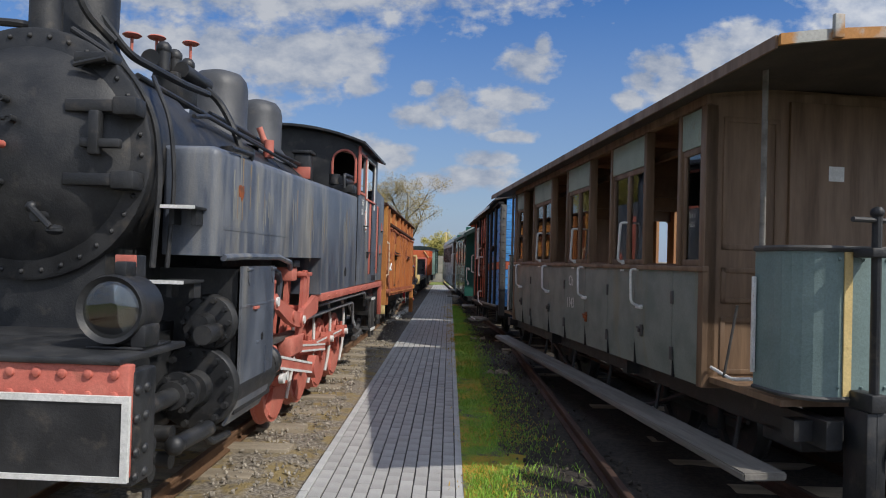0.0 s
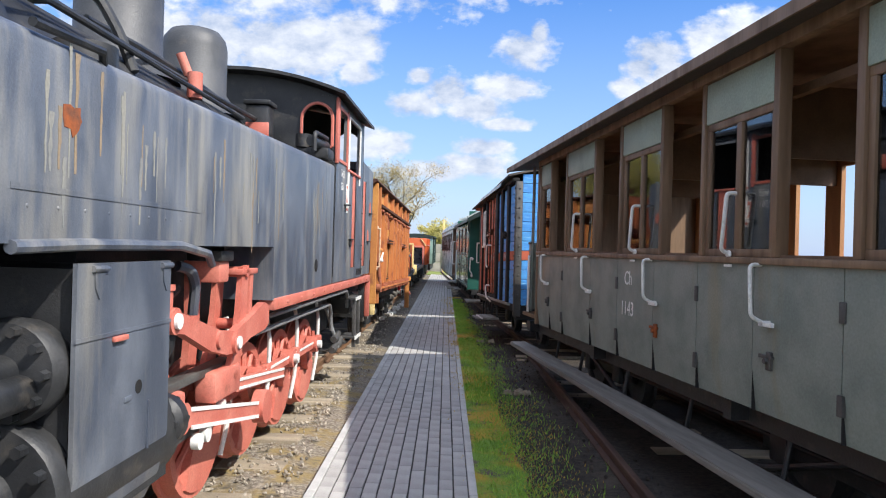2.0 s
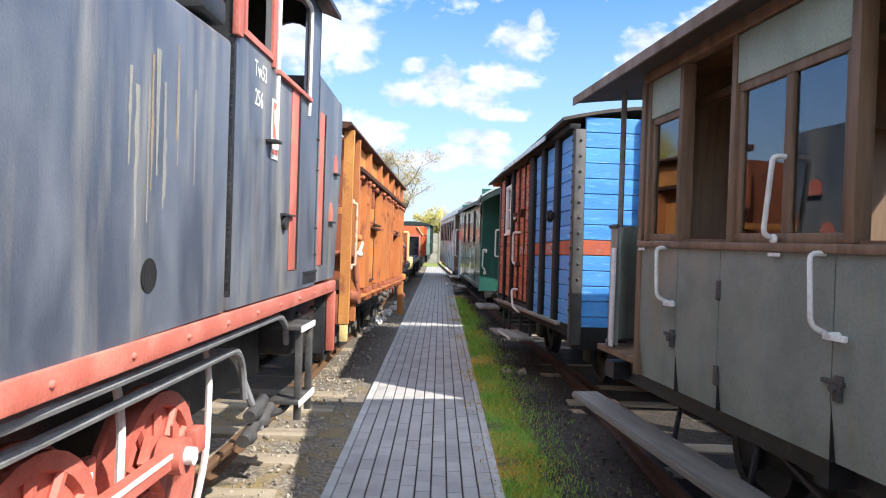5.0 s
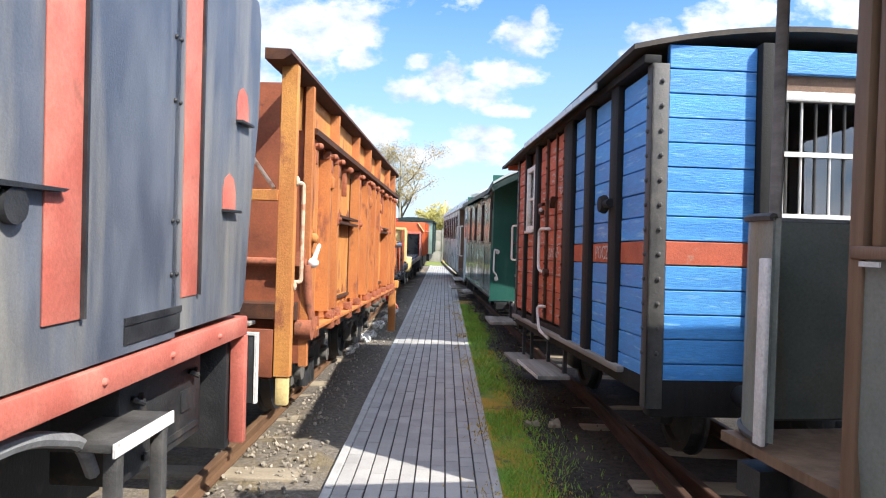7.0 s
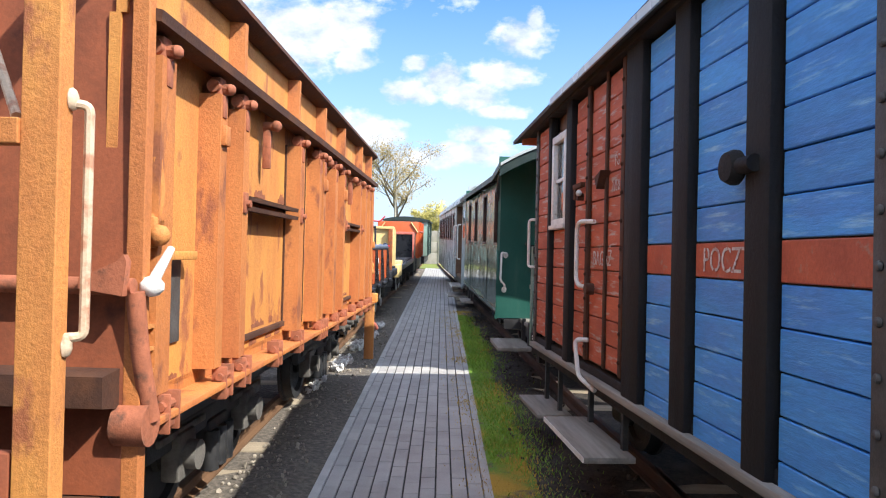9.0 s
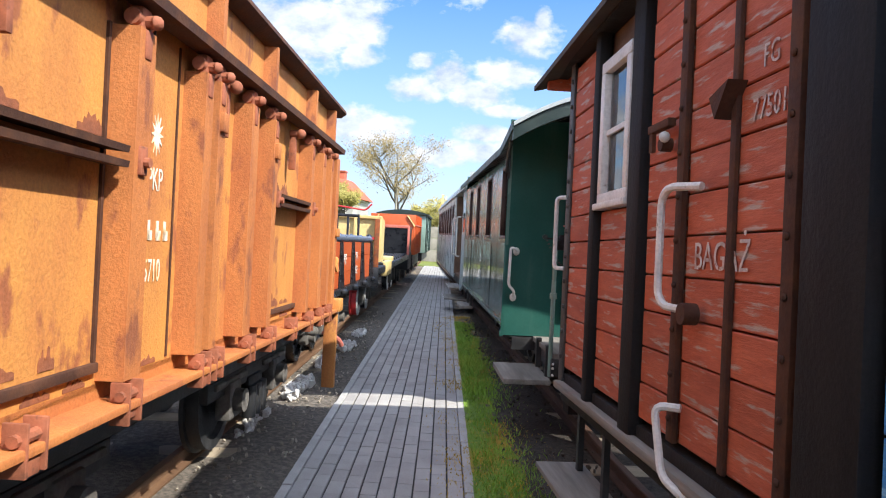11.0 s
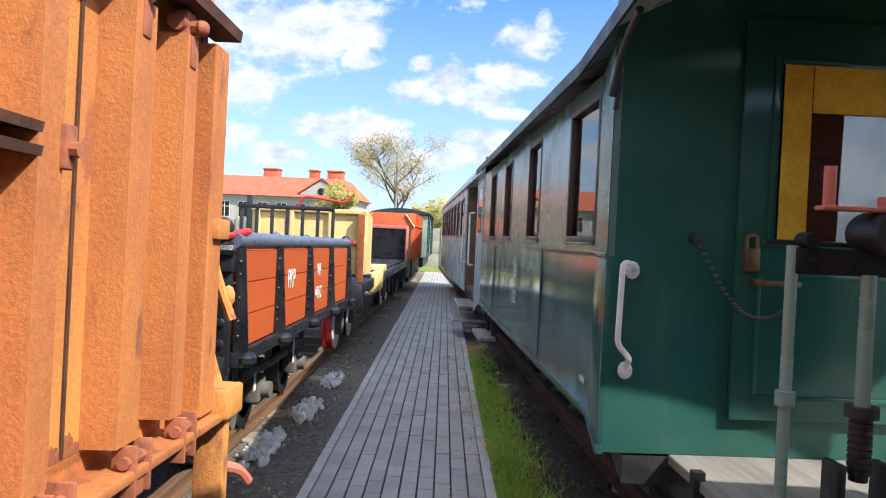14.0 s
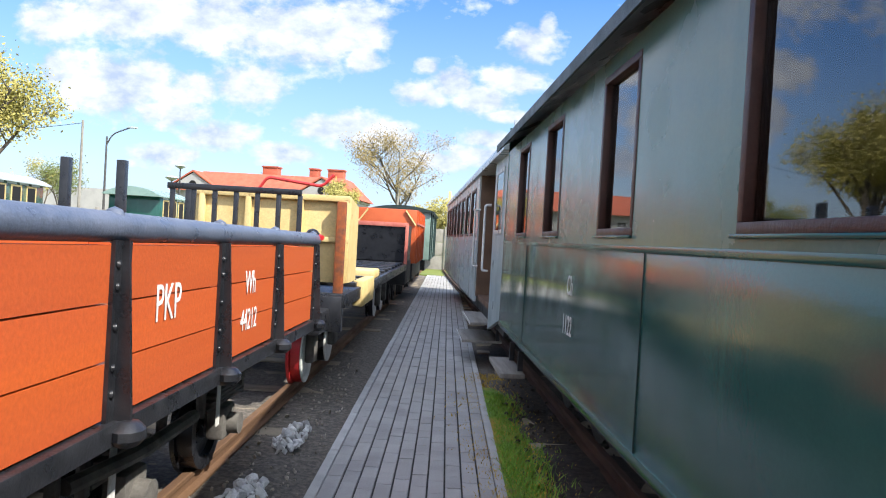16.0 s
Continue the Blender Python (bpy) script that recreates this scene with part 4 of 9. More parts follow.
    cyl(bm, (-0.03, 4.54, 1.28), (-0.03, 4.54, 1.385), 0.036, 12), cyl(bm, (-0.03, 4.54, 1.385), (-0.03, 4.54, 1.41), 0.045, 12)
    part("oil_cup", bm, salmon, radius_rod)
    for y, z in ((4.57, 1.245), (5.42, 1.04)):
        part("rod_pin", cyl(B(), (0.016, y, z), (0.032, y, z), 0.036, 14), white_paint, radius_rod, "white-painted pin end")
    bm = B()
    prism(bm, [(4.74, 0.812), (6.02, 0.572), (6.02, 0.482), (4.80, 0.706)], "x", -0.06, -0.02)
    cyl(bm, (-0.08, 6.10, 0.525), (0.0, 6.10, 0.525), 0.11, 20), cyl(bm, (-0.10, 4.76, 0.76), (-0.01, 4.76, 0.76), 0.075, 18)
    rod = part("connecting_rod", bm, salmon, e, "red connecting rod")
    for lo, hi in (((4.84, 0.790), (5.96, 0.580)), ((4.86, 0.696), (5.96, 0.494))):
        part("edge_stripe", prism(B(), [(lo[0], lo[1] - 0.013), (hi[0], hi[1] - 0.013), (hi[0], hi[1] + 0.008), (lo[0], lo[1] + 0.008)], "x", -0.021, -0.014), white_paint, rod, "white-painted edge")
    for y, z in ((5.10, 0.60), (4.99, 0.59)):
        part("rod_pin", cyl(B(), (-0.06, y, z), (-0.02, y, z), 0.042, 14), white_paint, rod, "white-painted pin end")
    bm = B()
    prism(bm, [(5.60, 0.80), (6.70, 0.685), (6.70, 0.615), (5.60, 0.715)], "x", -0.085, -0.05)
    rod2 = part("return_rod", bm, salmon, e)
    for z in (0.782, 0.730):
        part("edge_stripe", prism(B(), [(5.66, z - 0.010), (6.68, z - 0.115), (6.68, z - 0.098), (5.66, z + 0.008)], "x", -0.051, -0.044), white_paint, rod2, "white-painted edge")
    part("crosshead", box(B(), -0.16, -0.04, 4.62, 4.84, 0.66, 0.88, 0.02), salmon, e)
    for z in (0.90, 0.63):
        part("guide_bar", box(B(), -0.17, -0.08, 4.50, 5.62, z - 0.022, z + 0.022, 0.006), grey_iron, e)
    bm = B()
    lathe(bm, [(0.02, 4.60), (0.10, 4.60), (0.125, 4.63), (0.125, 4.69), (0.02, 4.70)], (-0.09, 0, 0.775), "y", 24)
    for k in range(6):
        a = 2 * math.pi * k / 6
        cyl(bm, (-0.09 + 0.095 * math.cos(a), 4.59, 0.775 + 0.095 * math.sin(a)), (-0.09 + 0.095 * math.cos(a), 4.74, 0.775 + 0.095 * math.sin(a)), 0.016, 6)
    split_part("gland", bm, black_iron, e, "bolt")
    part("hose", tube(B(), bend([(-0.16, 4.98, 1.48), (-0.12, 5.05, 1.46), (-0.12, 5.12, 1.38), (-0.14, 5.14, 1.22)], 0.06, 5), 0.028), tank_blue, e)
    bm = B()
    prism(bm, [(5.40, 0.715), (8.05, 0.715), (8.05, 0.645), (5.40, 0.645)], "x", -0.16, -0.12)
    axles = (5.57, 6.44, 7.31, 8.18)
    for y in axles:
        cyl(bm, (-0.19, y - 0.15, 0.68), (-0.09, y - 0.15, 0.68), 0.075, 16)
        box(bm, -0.17, -0.11, y + 0.02, y + 0.12, 0.625, 0.735, 0.012)
    crod = part("coupling_rod", bm, salmon, e, "red coupling rod with forked joints")
    part("edge_stripe", box(B(), -0.121, -0.114, 5.50, 8.0, 0.69, 0.708), white_paint, crod, "white-painted edge")
    for y in axles:
        part("crank_pin", cyl(B(), (-0.10, y - 0.15, 0.68), (-0.055, y - 0.15, 0.68), 0.036, 14), white_paint, crod, "white-painted pin end")
        part("oil_cup", cyl(B(), (-0.14, y - 0.15, 0.74), (-0.14, y - 0.15, 0.80), 0.018, 8), salmon, crod)
        bm = B()
        prism(bm, [(0.36 * math.cos(a) + y, 0.50 + 0.36 * math.sin(a)) for a in [-0.15 - 2.0 * k / 10 for k in range(11)]] + [(y - 0.10, 0.42), (y + 0.12, 0.42)], "x", -0.30, -0.245)
        part("counterweight", bm, salmon, e, "red wheel counterweight")
        bm = B()
        cyl(bm, (-0.30, y, 0.50), (-0.20, y, 0.50), 0.085, 18)
        prism(bm, [(y - 0.08, 0.50), (y - 0.215, 0.66), (y - 0.15, 0.755), (y - 0.075, 0.69), (y + 0.08, 0.52)], "x", -0.26, -0.20)
        part("crank", bm, salmon, e)
    bm = B()
    for y in (4.62, 4.78):
        for z in (0.98, 1.08):
            cyl(bm, (-0.30, y, z), (-0.18, y, z), 0.05, 10), box(bm, -0.32, -0.22, y - 0.06, y + 0.06, z - 0.03, z + 0.03, 0.01)
    tube(bm, bend([(-0.30, 4.66, 1.2), (-0.26, 4.9, 1.2), (-0.26, 5.0, 1.28), (-0.26, 5.2, 1.35)], 0.06, 5), 0.03)
    cyl(bm, (-0.3, 4.75, 1.12), (-0.3, 5.2, 1.12), 0.045)
    split_part("lubricator_gear", bm, black_iron, e, "fitting")
    for y in axles:
        w = wheel(e, -0.31, y, 0.50, 0.395, salmon, 12, 1)
        wheel(e, 2 * cx + 0.31, y, 0.50, 0.395, salmon, 0, -1)
    for y in axles:
        bm = B()
        tube(bm, bend([(-0.26, y + 0.43, 1.12), (-0.22, y + 0.445, 0.9), (-0.22, y + 0.43, 0.5), (-0.25, y + 0.36, 0.24)], 0.14, 5), 0.017)
        part("sand_pipe", bm, white_paint, e, "white sanding pipe")
        bm = B()
        box(bm, -0.36, -0.32, y + 0.40, y + 0.47, 0.25, 0.75, 0.01), box(bm, -0.38, -0.28, y + 0.405, y + 0.46, 0.42, 0.58, 0.01)
        part("brake_hanger", bm, salmon, e)
        part("edge_stripe", box(B(), -0.322, -0.312, y + 0.41, y + 0.43, 0.3, 0.7), white_paint, e, "white-painted edge")
    # running beam and pipes along it
    bm = B()
    box(bm, -0.10, 0.012, 6.18, 10.62, 1.155, 1.235, 0.008)
    for k in range(10):
        ball(bm, (0.012, 6.5 + 0.42 * k, 1.195), 0.012, n=6)
    part("running_beam", bm, salmon, e, "red running-plate edge")
    bm = B()
    box(bm, -0.05, 0.012, 10.585, 10.63, 0.70, 1.155, 0.006)
    part("rear_upright", bm, salmon, e, "red end upright")
    for k, p in enumerate(([(-0.1, 6.3, 1.09), (-0.04, 7.0, 1.115), (-0.04, 9.2, 1.115), (-0.08, 9.5, 1.02), (-0.1, 9.6, 0.9)],
                           [(-0.16, 6.3, 0.98), (-0.12, 7.4, 1.0), (-0.12, 8.7, 1.0), (-0.15, 8.9, 0.9), (-0.15, 8.95, 0.7)],
                           [(-0.2, 8.6, 1.0), (-0.2, 8.9, 0.95), (-0.16, 9.0, 0.75), (-0.1, 9.1, 0.5)])):
        part("pipe", tube(B(), bend(p, 0.1, 5), 0.020), pipe_grey, e, "grey-painted steam pipe")
    bm = B()
    for y, z in ((9.05, 0.6), (9.2, 0.52), (8.95, 0.5)):
        ball(bm, (-0.12, y, z), 0.045, 1, 1.5, 1)
        cyl(bm, (-0.12, y - 0.1, z), (-0.12, y + 0.15, z + 0.04), 0.035)
    tube(bm, bend([(-0.12, 9.2, 0.55), (-0.1, 9.5, 0.5), (-0.1, 9.9, 0.52)], 0.1), 0.025)
    part("injector", bm, grey_iron, e)
    bm = B()
    box(bm, -0.32, -0.10, 9.75, 10.4, 0.80, 1.15, 0.012), box(bm, -0.102, -0.092, 10.2, 10.28, 0.92, 1.0, 0.003), box(bm, -0.102, -0.09, 9.9, 10.35, 0.84, 0.86)
    for y in (9.85, 10.3):
        tube(bm, [(-0.095, y - 0.03, 1.06), (-0.075, y, 1.04), (-0.095, y + 0.03, 1.06)], 0.01)
    part("tool_box", bm, black_iron, e, "black steel locker under the cab")
    bm = B()
    box(bm, -0.16, 0.02, 9.48, 9.84, 0.995, 1.02, 0.003)
    st = part("cab_step", bm, grey_iron, e, "cab step plate")
    part("step_edge", box(B(), 0.02, 0.028, 9.475, 9.845, 0.985, 1.022), white_paint, st, "white step edge")
    bm = B()
    box(bm, -0.02, 0.02, 9.50, 9.54, 0.45, 0.995, 0.004), box(bm, -0.02, 0.02, 9.78, 9.82, 0.45, 0.995, 0.004), box(bm, -0.16, 0.02, 9.46, 9.86, 0.55, 0.575, 0.003)
    part("step_hanger", bm, grey_iron, st)
    part("step_edge", box(B(), 0.021, 0.03, 9.455, 9.865, 0.54, 0.578), white_paint, st, "white step edge")
    # rear beam and the buffer plate on its stem
    part("rear_beam", box(B(), 2 * cx + 0.02, -0.055, 10.56, 10.625, 0.68, 1.15, 0.006), black_iron, e)
    part("buffer_stem", cyl(B(), (-0.27, 10.62, 0.91), (-0.27, 11.13, 0.91), 0.07, 16), black_iron, e)
    plate2 = part("buffer_plate", box(B(), -0.42, -0.112, 11.13, 11.16, 0.735, 1.075, 0.008), black_iron, e, "rusty black buffer plate")
    bm = B()
    box(bm, -0.42, -0.100, 11.126, 11.164, 1.075, 1.087), box(bm, -0.112, -0.100, 11.126, 11.164, 0.735, 1.075)
    part("border", bm, white_paint, plate2, "white painted border")
    # cab
    bm = B()
    holed(bm, -0.03, 0.0, 8.2, 9.9, 1.245, 3.04, [(8.33, 8.74, 2.46, 2.94), (8.86, 9.58, 2.40, 2.96)])
    cab = part("cab_side", bm, tank_blue, e, "blue-grey cab side with two openings")
    part("cab_side", box(B(), 2 * cx, 2 * cx + 0.03, 8.2, 9.9, 1.245, 2.4), black_iron, e)
    bm = B()
    holed(bm, 2 * cx, 2 * cx + 0.03, 8.2, 9.9, 2.4, 3.04, [(8.33, 8.74, 2.46, 2.94), (8.86, 9.58, 2.42, 2.96)])
    part("cab_side", bm, black_iron, e)
    # front wall with arched windows
    def front_wall(y):
        b_ = B()
        wins = [(-0.19, 0.14), (2 * cx + 0.19, 0.14)]
        xs2 = []
        at = 2 * cx
        for c, h in sorted(wins):
            box(b_, at, c - h, y, y + 0.03, 1.3, 3.05)
            box(b_, c - h, c + h, y, y + 0.03, 1.3, 2.53)
            n = 10
            for k in range(n):
                a0, a1 = math.pi * k / n, math.pi * (k + 1) / n
                x0, x1 = c - h * math.cos(a0), c - h * math.cos(a1)
                z0, z1 = 2.82 + h * math.sin(a0), 2.82 + h * math.sin(a1)
                prism(b_, [(x0, z0), (x1, z1), (x1, 3.05), (x0, 3.05)], "y", y, y + 0.03)
            at = c + h
        box(b_, at, 0.0, y, y + 0.03, 1.3, 3.05)
        for k in range(12):
            x0, x1 = 2 * cx * k / 12, 2 * cx * (k + 1) / 12
            f = lambda x: 3.04 + 0.20 * (1 - ((x - cx) / cx) ** 2)
            prism(b_, [(x0, 3.05), (x1, 3.05), (x1, f(x1)), (x0, f(x0))], "y", y, y + 0.03)
        return part("cab_wall", b_, black_iron, e)
    fw = front_wall(8.2)
    front_wall(9.87)
    arch = [(-0.19 - 0.15 * math.cos(a), 8.19, 2.82 + 0.15 * math.sin(a)) for a in [math.pi * k / 10 for k in range(11)]]
    bm = tube(B(), [(-0.34, 8.19, 2.56)] + arch + [(-0.04, 8.19, 2.56), (-0.1, 8.19, 2.51), (-0.28, 8.19, 2.51), (-0.34, 8.19, 2.56)], 0.016, 6)
    part("window_frame", bm, salmon, fw, "red-painted window frame")
    bm = B()
    box(bm, -0.01, 0.02, 8.19, 8.26, 2.4, 3.03, 0.006), box(bm, -0.005, 0.014, 8.755, 8.80, 2.40, 3.0, 0.004)
    part("cab_edge", bm, salmon, cab, "red cab edge")
    bm = B()
    box(bm, 0.0, 0.012, 8.30, 8.33, 2.43, 2.97), box(bm, 0.0, 0.012, 8.74, 8.77, 2.43, 2.97), box(bm, 0.0, 0.012, 8.33, 8.74, 2.43, 2.46), box(bm, 0.0, 0.012, 8.33, 8.74, 2.94, 2.97)
    part("window_frame", bm, salmon, cab, "red-painted window frame")
    bm = B()
    tube(bm, bend([(0.006, 8.86, 2.0), (0.006, 8.86, 2.96), (0.006, 9.58, 2.96), (0.006, 9.58, 2.3)], 0.05), 0.014, 6)
    part("door_frame", bm, white_paint, cab, "pale door opening edge")
    part("cab_sill", box(B(), -0.06, 0.025, 8.84, 9.6, 2.385, 2.41, 0.004), salmon, cab)
    bm = B()
    for k in range(5):
        box(bm, 2 * cx + 0.03, 2 * cx + 0.035, 8.9, 9.5, 2.52 + 0.08 * k, 2.56 + 0.08 * k)
    part("far_slats", bm, white_paint, cab, "pale louvre seen through the cab")
    def roof_z(x):
        return 3.06 + 0.22 * (1 - ((x - cx) / (abs(cx) + 0.1)) ** 2)
    bm = B()
    pr = [(0.10 + (2 * cx - 0.2) * k / 14, roof_z(0.10 + (2 * cx - 0.2) * k / 14)) for k in range(15)]
    prism(bm, pr + [(x, z - 0.03) for x, z in reversed(pr)], "y", 8.05, 10.05)
    part("cab_roof", bm, black_iron, e, "black arched cab roof")
    bm = B()
    box(bm, -0.3, 0.0, 7.85, 8.1, 2.4, 2.5, 0.02), cyl(bm, (-0.1, 7.6, 2.52), (-0.1, 8.15, 2.55), 0.05), cyl(bm, (-0.25, 7.9, 2.5), (-0.25, 7.9, 2.62), 0.07)
    tube(bm, bend([(-0.05, 7.5, 2.42), (-0.05, 7.5, 2.58), (-0.05, 8.0, 2.6)], 0.05), 0.02)
    part("cab_front_gear", bm, black_iron, e)
    # bunker behind the cab
    bm = B()
    prism(bm, [(9.9, 1.26), (10.54, 1.26), (10.585, 1.30), (10.605, 1.40), (10.635, 1.60), (10.675, 1.82), (10.73, 2.07), (10.742, 2.25), (10.74, 2.50), (10.70, 2.58), (9.9, 2.62)], "x", 2 * cx, 0.002)
    bk = part("coal_bunker", bm, tank_blue, e, "blue-grey coal bunker")
    for y, z, h in ((10.515, 2.105, 0.14), (10.375, 1.745, 0.14)):
        bm = B()
        w = 0.072
        prism(bm, [(y - w, z - h / 2), (y + w, z - h / 2), (y + w, z), (y + w * 0.7, z + h * 0.35), (y, z + h / 2), (y - w * 0.7, z + h * 0.35), (y - w, z)], "x", 0.0025, 0.0045)
        hl_ = part("recess", bm, salmon, bk, "red arched foothold")
        part("ledge", box(B(), 0.0, 0.03, y - w - 0.005, y + w + 0.005, z - h / 2 - 0.012, z - h / 2, 0.002), black_iron, hl_)
    for ya, yb, zt in ((9.18, 9.33, 2.98), (9.935, 10.065, 2.56)):
        bm = B()
        box(bm, 0.0, 0.006, ya, yb, 1.37, min(zt, 2.39), 0.002)
        st = part("door_post", bm, salmon, e, "red-painted strip on the cab side")
        part("edge", box(B(), 0.0, 0.016, yb, yb + 0.012, 1.37, 2.39), black_iron, st)
    bm = B()
    box(bm, 0.0, 0.006, 9.56, 9.94, 1.325, 1.345), box(bm, -0.006, 0.004, 9.56, 9.93, 1.27, 1.32)
    for z in (1.45, 1.62, 2.0, 2.2):
        ball(bm, (0.002, 9.9, z), 0.008, n=6), ball(bm, (0.002, 9.86, z), 0.008, n=6)
    part("seam", bm, black_iron, e)
    bm = B()
    prism(bm, [(9.0, 1.672), (9.22, 1.672), (9.24, 1.68), (9.0, 1.684)], "x", 0.0, 0.028)
    cyl(bm, (0.002, 9.06, 1.635), (0.022, 9.06, 1.635), 0.04, 16)
    part("tail_lamp_bracket", bm, black_iron, e)
    bm = B()
    cyl(bm, (0.002, 7.45, 1.43), (0.004, 7.45, 1.43), 0.055, 14)
    part("hole", bm, tar_black, e, "dark round hole")
    bm = B()
    box(bm, 0.0, 0.006, 8.78, 8.90, 1.95, 2.25, 0.002)
    part("plate", bm, white_paint, e, "white and red number plate")
    bm = B()
    box(bm, 0.006, 0.008, 8.79, 8.89, 2.055, 2.235), box(bm, 0.006, 0.008, 8.795, 8.885, 1.975, 2.0)
    part("plate_marks", bm, salmon, e)
    bm = B()
    prism(bm, [(8.84, 2.215), (8.852, 2.19), (8.878, 2.2), (8.872, 2.13), (8.852, 2.11), (8.84, 2.075), (8.828, 2.11), (8.808, 2.13), (8.802, 2.2), (8.828, 2.19)], "x", 0.008, 0.010)
    part("plate_emblem", bm, white_paint, e, "pale emblem on the plate")
    part("ledge", box(B(), 0.0, 0.06, 8.69, 8.78, 2.02, 2.035, 0.003), black_iron, e)
    letters("Tw53", 0.11, lettering, e, on_east(0.002, 8.58, 2.33, 0.8))
    letters("256", 0.11, lettering, e, on_east(0.002, 8.56, 2.20, 0.8))
    return e


pipe_grey = paint("pale_grey_pipe_paint", (0.26, 0.265, 0.27), (0.19, 0.19, 0.195), 0.55, 0.1, 9)
drip = paint("limescale_drip", (0.255, 0.245, 0.21), (0.17, 0.178, 0.185), 0.7, 0, 14, stretch=V)
rust_thin = paint("thin_rust", (0.26, 0.19, 0.12), (0.20, 0.17, 0.14), 0.8, 0, 14, stretch=V)
paintless = paint("dull_black_sheet", (0.045, 0.047, 0.052), (0.07, 0.072, 0.078), 0.5, 0.0, 4, c3=(0.10, 0.09, 0.08), scale3=8, band3=(0.6, 0.8))
steam_engine()


# ---- brown and grey-green open coach ----
def old_coach():
    c = vehicle("old_coach", "old compartment coach with grey-green doors and brown open windows", "railway coach", 2.41, -0.149, 7.0)
    OLD = [2.60, 2.72, 3.12, 3.75, 4.14, 4.90, 5.74, 6.56, 7.46, 8.20, 9.12, 9.96, 10.50, 10.68, 10.97, 11.18]
    NEW = [3.08, 3.25, 3.70, 4.22, 4.60, 5.27, 6.00, 6.63, 7.35, 8.00, 8.79, 9.36, 9.74, 9.85, 10.39, 10.72]

    def cpart(name, b_, mat, parent, label=""):
        # spacing of the bays along the coach, and the slight droop of the roof line
        for v in b_.verts:
            v.co.y = float(np.interp(v.co.y, OLD, NEW)) if OLD[0] <= v.co.y <= OLD[-1] else (v.co.y + (NEW[0] - OLD[0]) if v.co.y < OLD[0] else v.co.y + NEW[-1] - OLD[-1])
            if v.co.z > 1.6:
                v.co.z -= (v.co.y - 6.9) * 0.030 * (v.co.z - 1.6) / 1.15
        return part(name, b_, mat, parent, label)

    W = 2.0
    Y0, Y1, ZB, ZW, ZT = 3.75, 10.68, 0.75, 1.585, 2.68
    WIN = [(3.80, 4.14, 1), (4.90, 5.74, 2), (6.56, 7.46, 2), (8.20, 9.12, 2), (9.96, 10.50, 1)]
    # waist panels, one for each door and each fixed panel
    cuts = [Y0, 4.26, 5.08, 5.82, 6.66, 7.52, 8.26, 9.26, 9.92, Y1]
    for a, b in zip(cuts, cuts[1:]):
        bm = B()
        prism(bm, [(0.0, ZW - 0.02), (0.0, 1.0), (0.03, ZB), (0.05, ZB), (0.03, ZW - 0.02)], "y", a + 0.004, b - 0.004)
        cpart("door_panel", bm, grey_green, c, "grey-green painted steel door panel")
    for y in cuts[1:-1]:
        cpart("joint", box(B(), 0.006, 0.03, y - 0.004, y + 0.004, ZB, ZW - 0.02), tar_black, c)
    for y in cuts[1:-1:2]:
        for z in (1.36, 0.93):
            cpart("hinge", box(B(), -0.012, 0.01, y - 0.022, y + 0.022, z - 0.05, z + 0.05, 0.004), grey_iron, c)
    bm = B()
    box(bm, -0.022, 0.03, Y0 - 0.01, Y1, ZW - 0.02, ZW + 0.02, 0.008)
    cpart("waist_rail", bm, old_wood, c, "brown waist rail")
    # posts
    for a, b, k in WIN:
        for y in (a - 0.05, b):
            cpart("post", box(B(), -0.008, 0.07, y, y + 0.06, ZW + 0.02, ZT, 0.006), old_wood, c)
        head = box(B(), 0.0, 0.035, a + 0.01, b, 2.42, ZT - 0.01, 0.004)
        cpart("top_panel", head, pale_green, c, "pale green panel above the window")
        bm = B()
        frame_x(bm, 0.012, 0.05, a + 0.01, b, ZW + 0.02, 2.42, 0.045, 0.004)
        if k == 2:
            m = (a + b) / 2
            box(bm, 0.010, 0.052, m - 0.03, m + 0.03, ZW + 0.065, 2.375, 0.004)
        w = cpart("window_frame", bm, old_wood, c, "brown wooden window frame")
        panes = [(a + 0.055, b - 0.045)] if k == 1 else [(a + 0.055, m - 0.03), (m + 0.03, b - 0.045)]
        for p, q in panes:
            g = cpart("pane", box(B(), 0.028, 0.032, p, q, ZW + 0.065, 2.375), window_glass, w)
            g.visible_shadow = False
    for y in (Y0, Y1 - 0.07):
        cpart("corner_post", box(B(), -0.012, 0.09, y, y + 0.08, ZB, ZT, 0.008), old_wood, c)
    # cornice, roof
    bm = B()
    box(bm, -0.012, 0.06, Y0, Y1, ZT, ZT + 0.07, 0.006)
    cpart("cornice", bm, old_wood, c)
    def rz(x):
        return 2.76 + 0.10 * (1 - ((x - W / 2) / (W / 2 + 0.2)) ** 2)
    xs = [-0.2 + (W + 0.4) * k / 18 for k in range(19)]
    bm = B()
    prism(bm, [(x, rz(x)) for x in xs] + [(x, rz(x) - 0.045) for x in reversed(xs)], "y", 2.62, 11.12)
    roof = cpart("roof", bm, roof_felt, c, "dark felted arched roof")
    bm = B()
    box(bm, -0.215, -0.2, 2.62, 11.12, 2.70, 2.765)
    cpart("roof_edge", bm, old_wood, roof)
    bm = B()
    for k in range(18):
        x0, x1 = xs[k], xs[k + 1]
        prism(bm, [(x0, rz(x0) + 0.006), (x1, rz(x1) + 0.006), (x1, rz(x1) - 0.05), (x0, rz(x0) - 0.05)], "y", 2.60, 2.618)
    cpart("roof_front_edge", bm, gutter_rust, roof, "rusty metal edge of the roof")
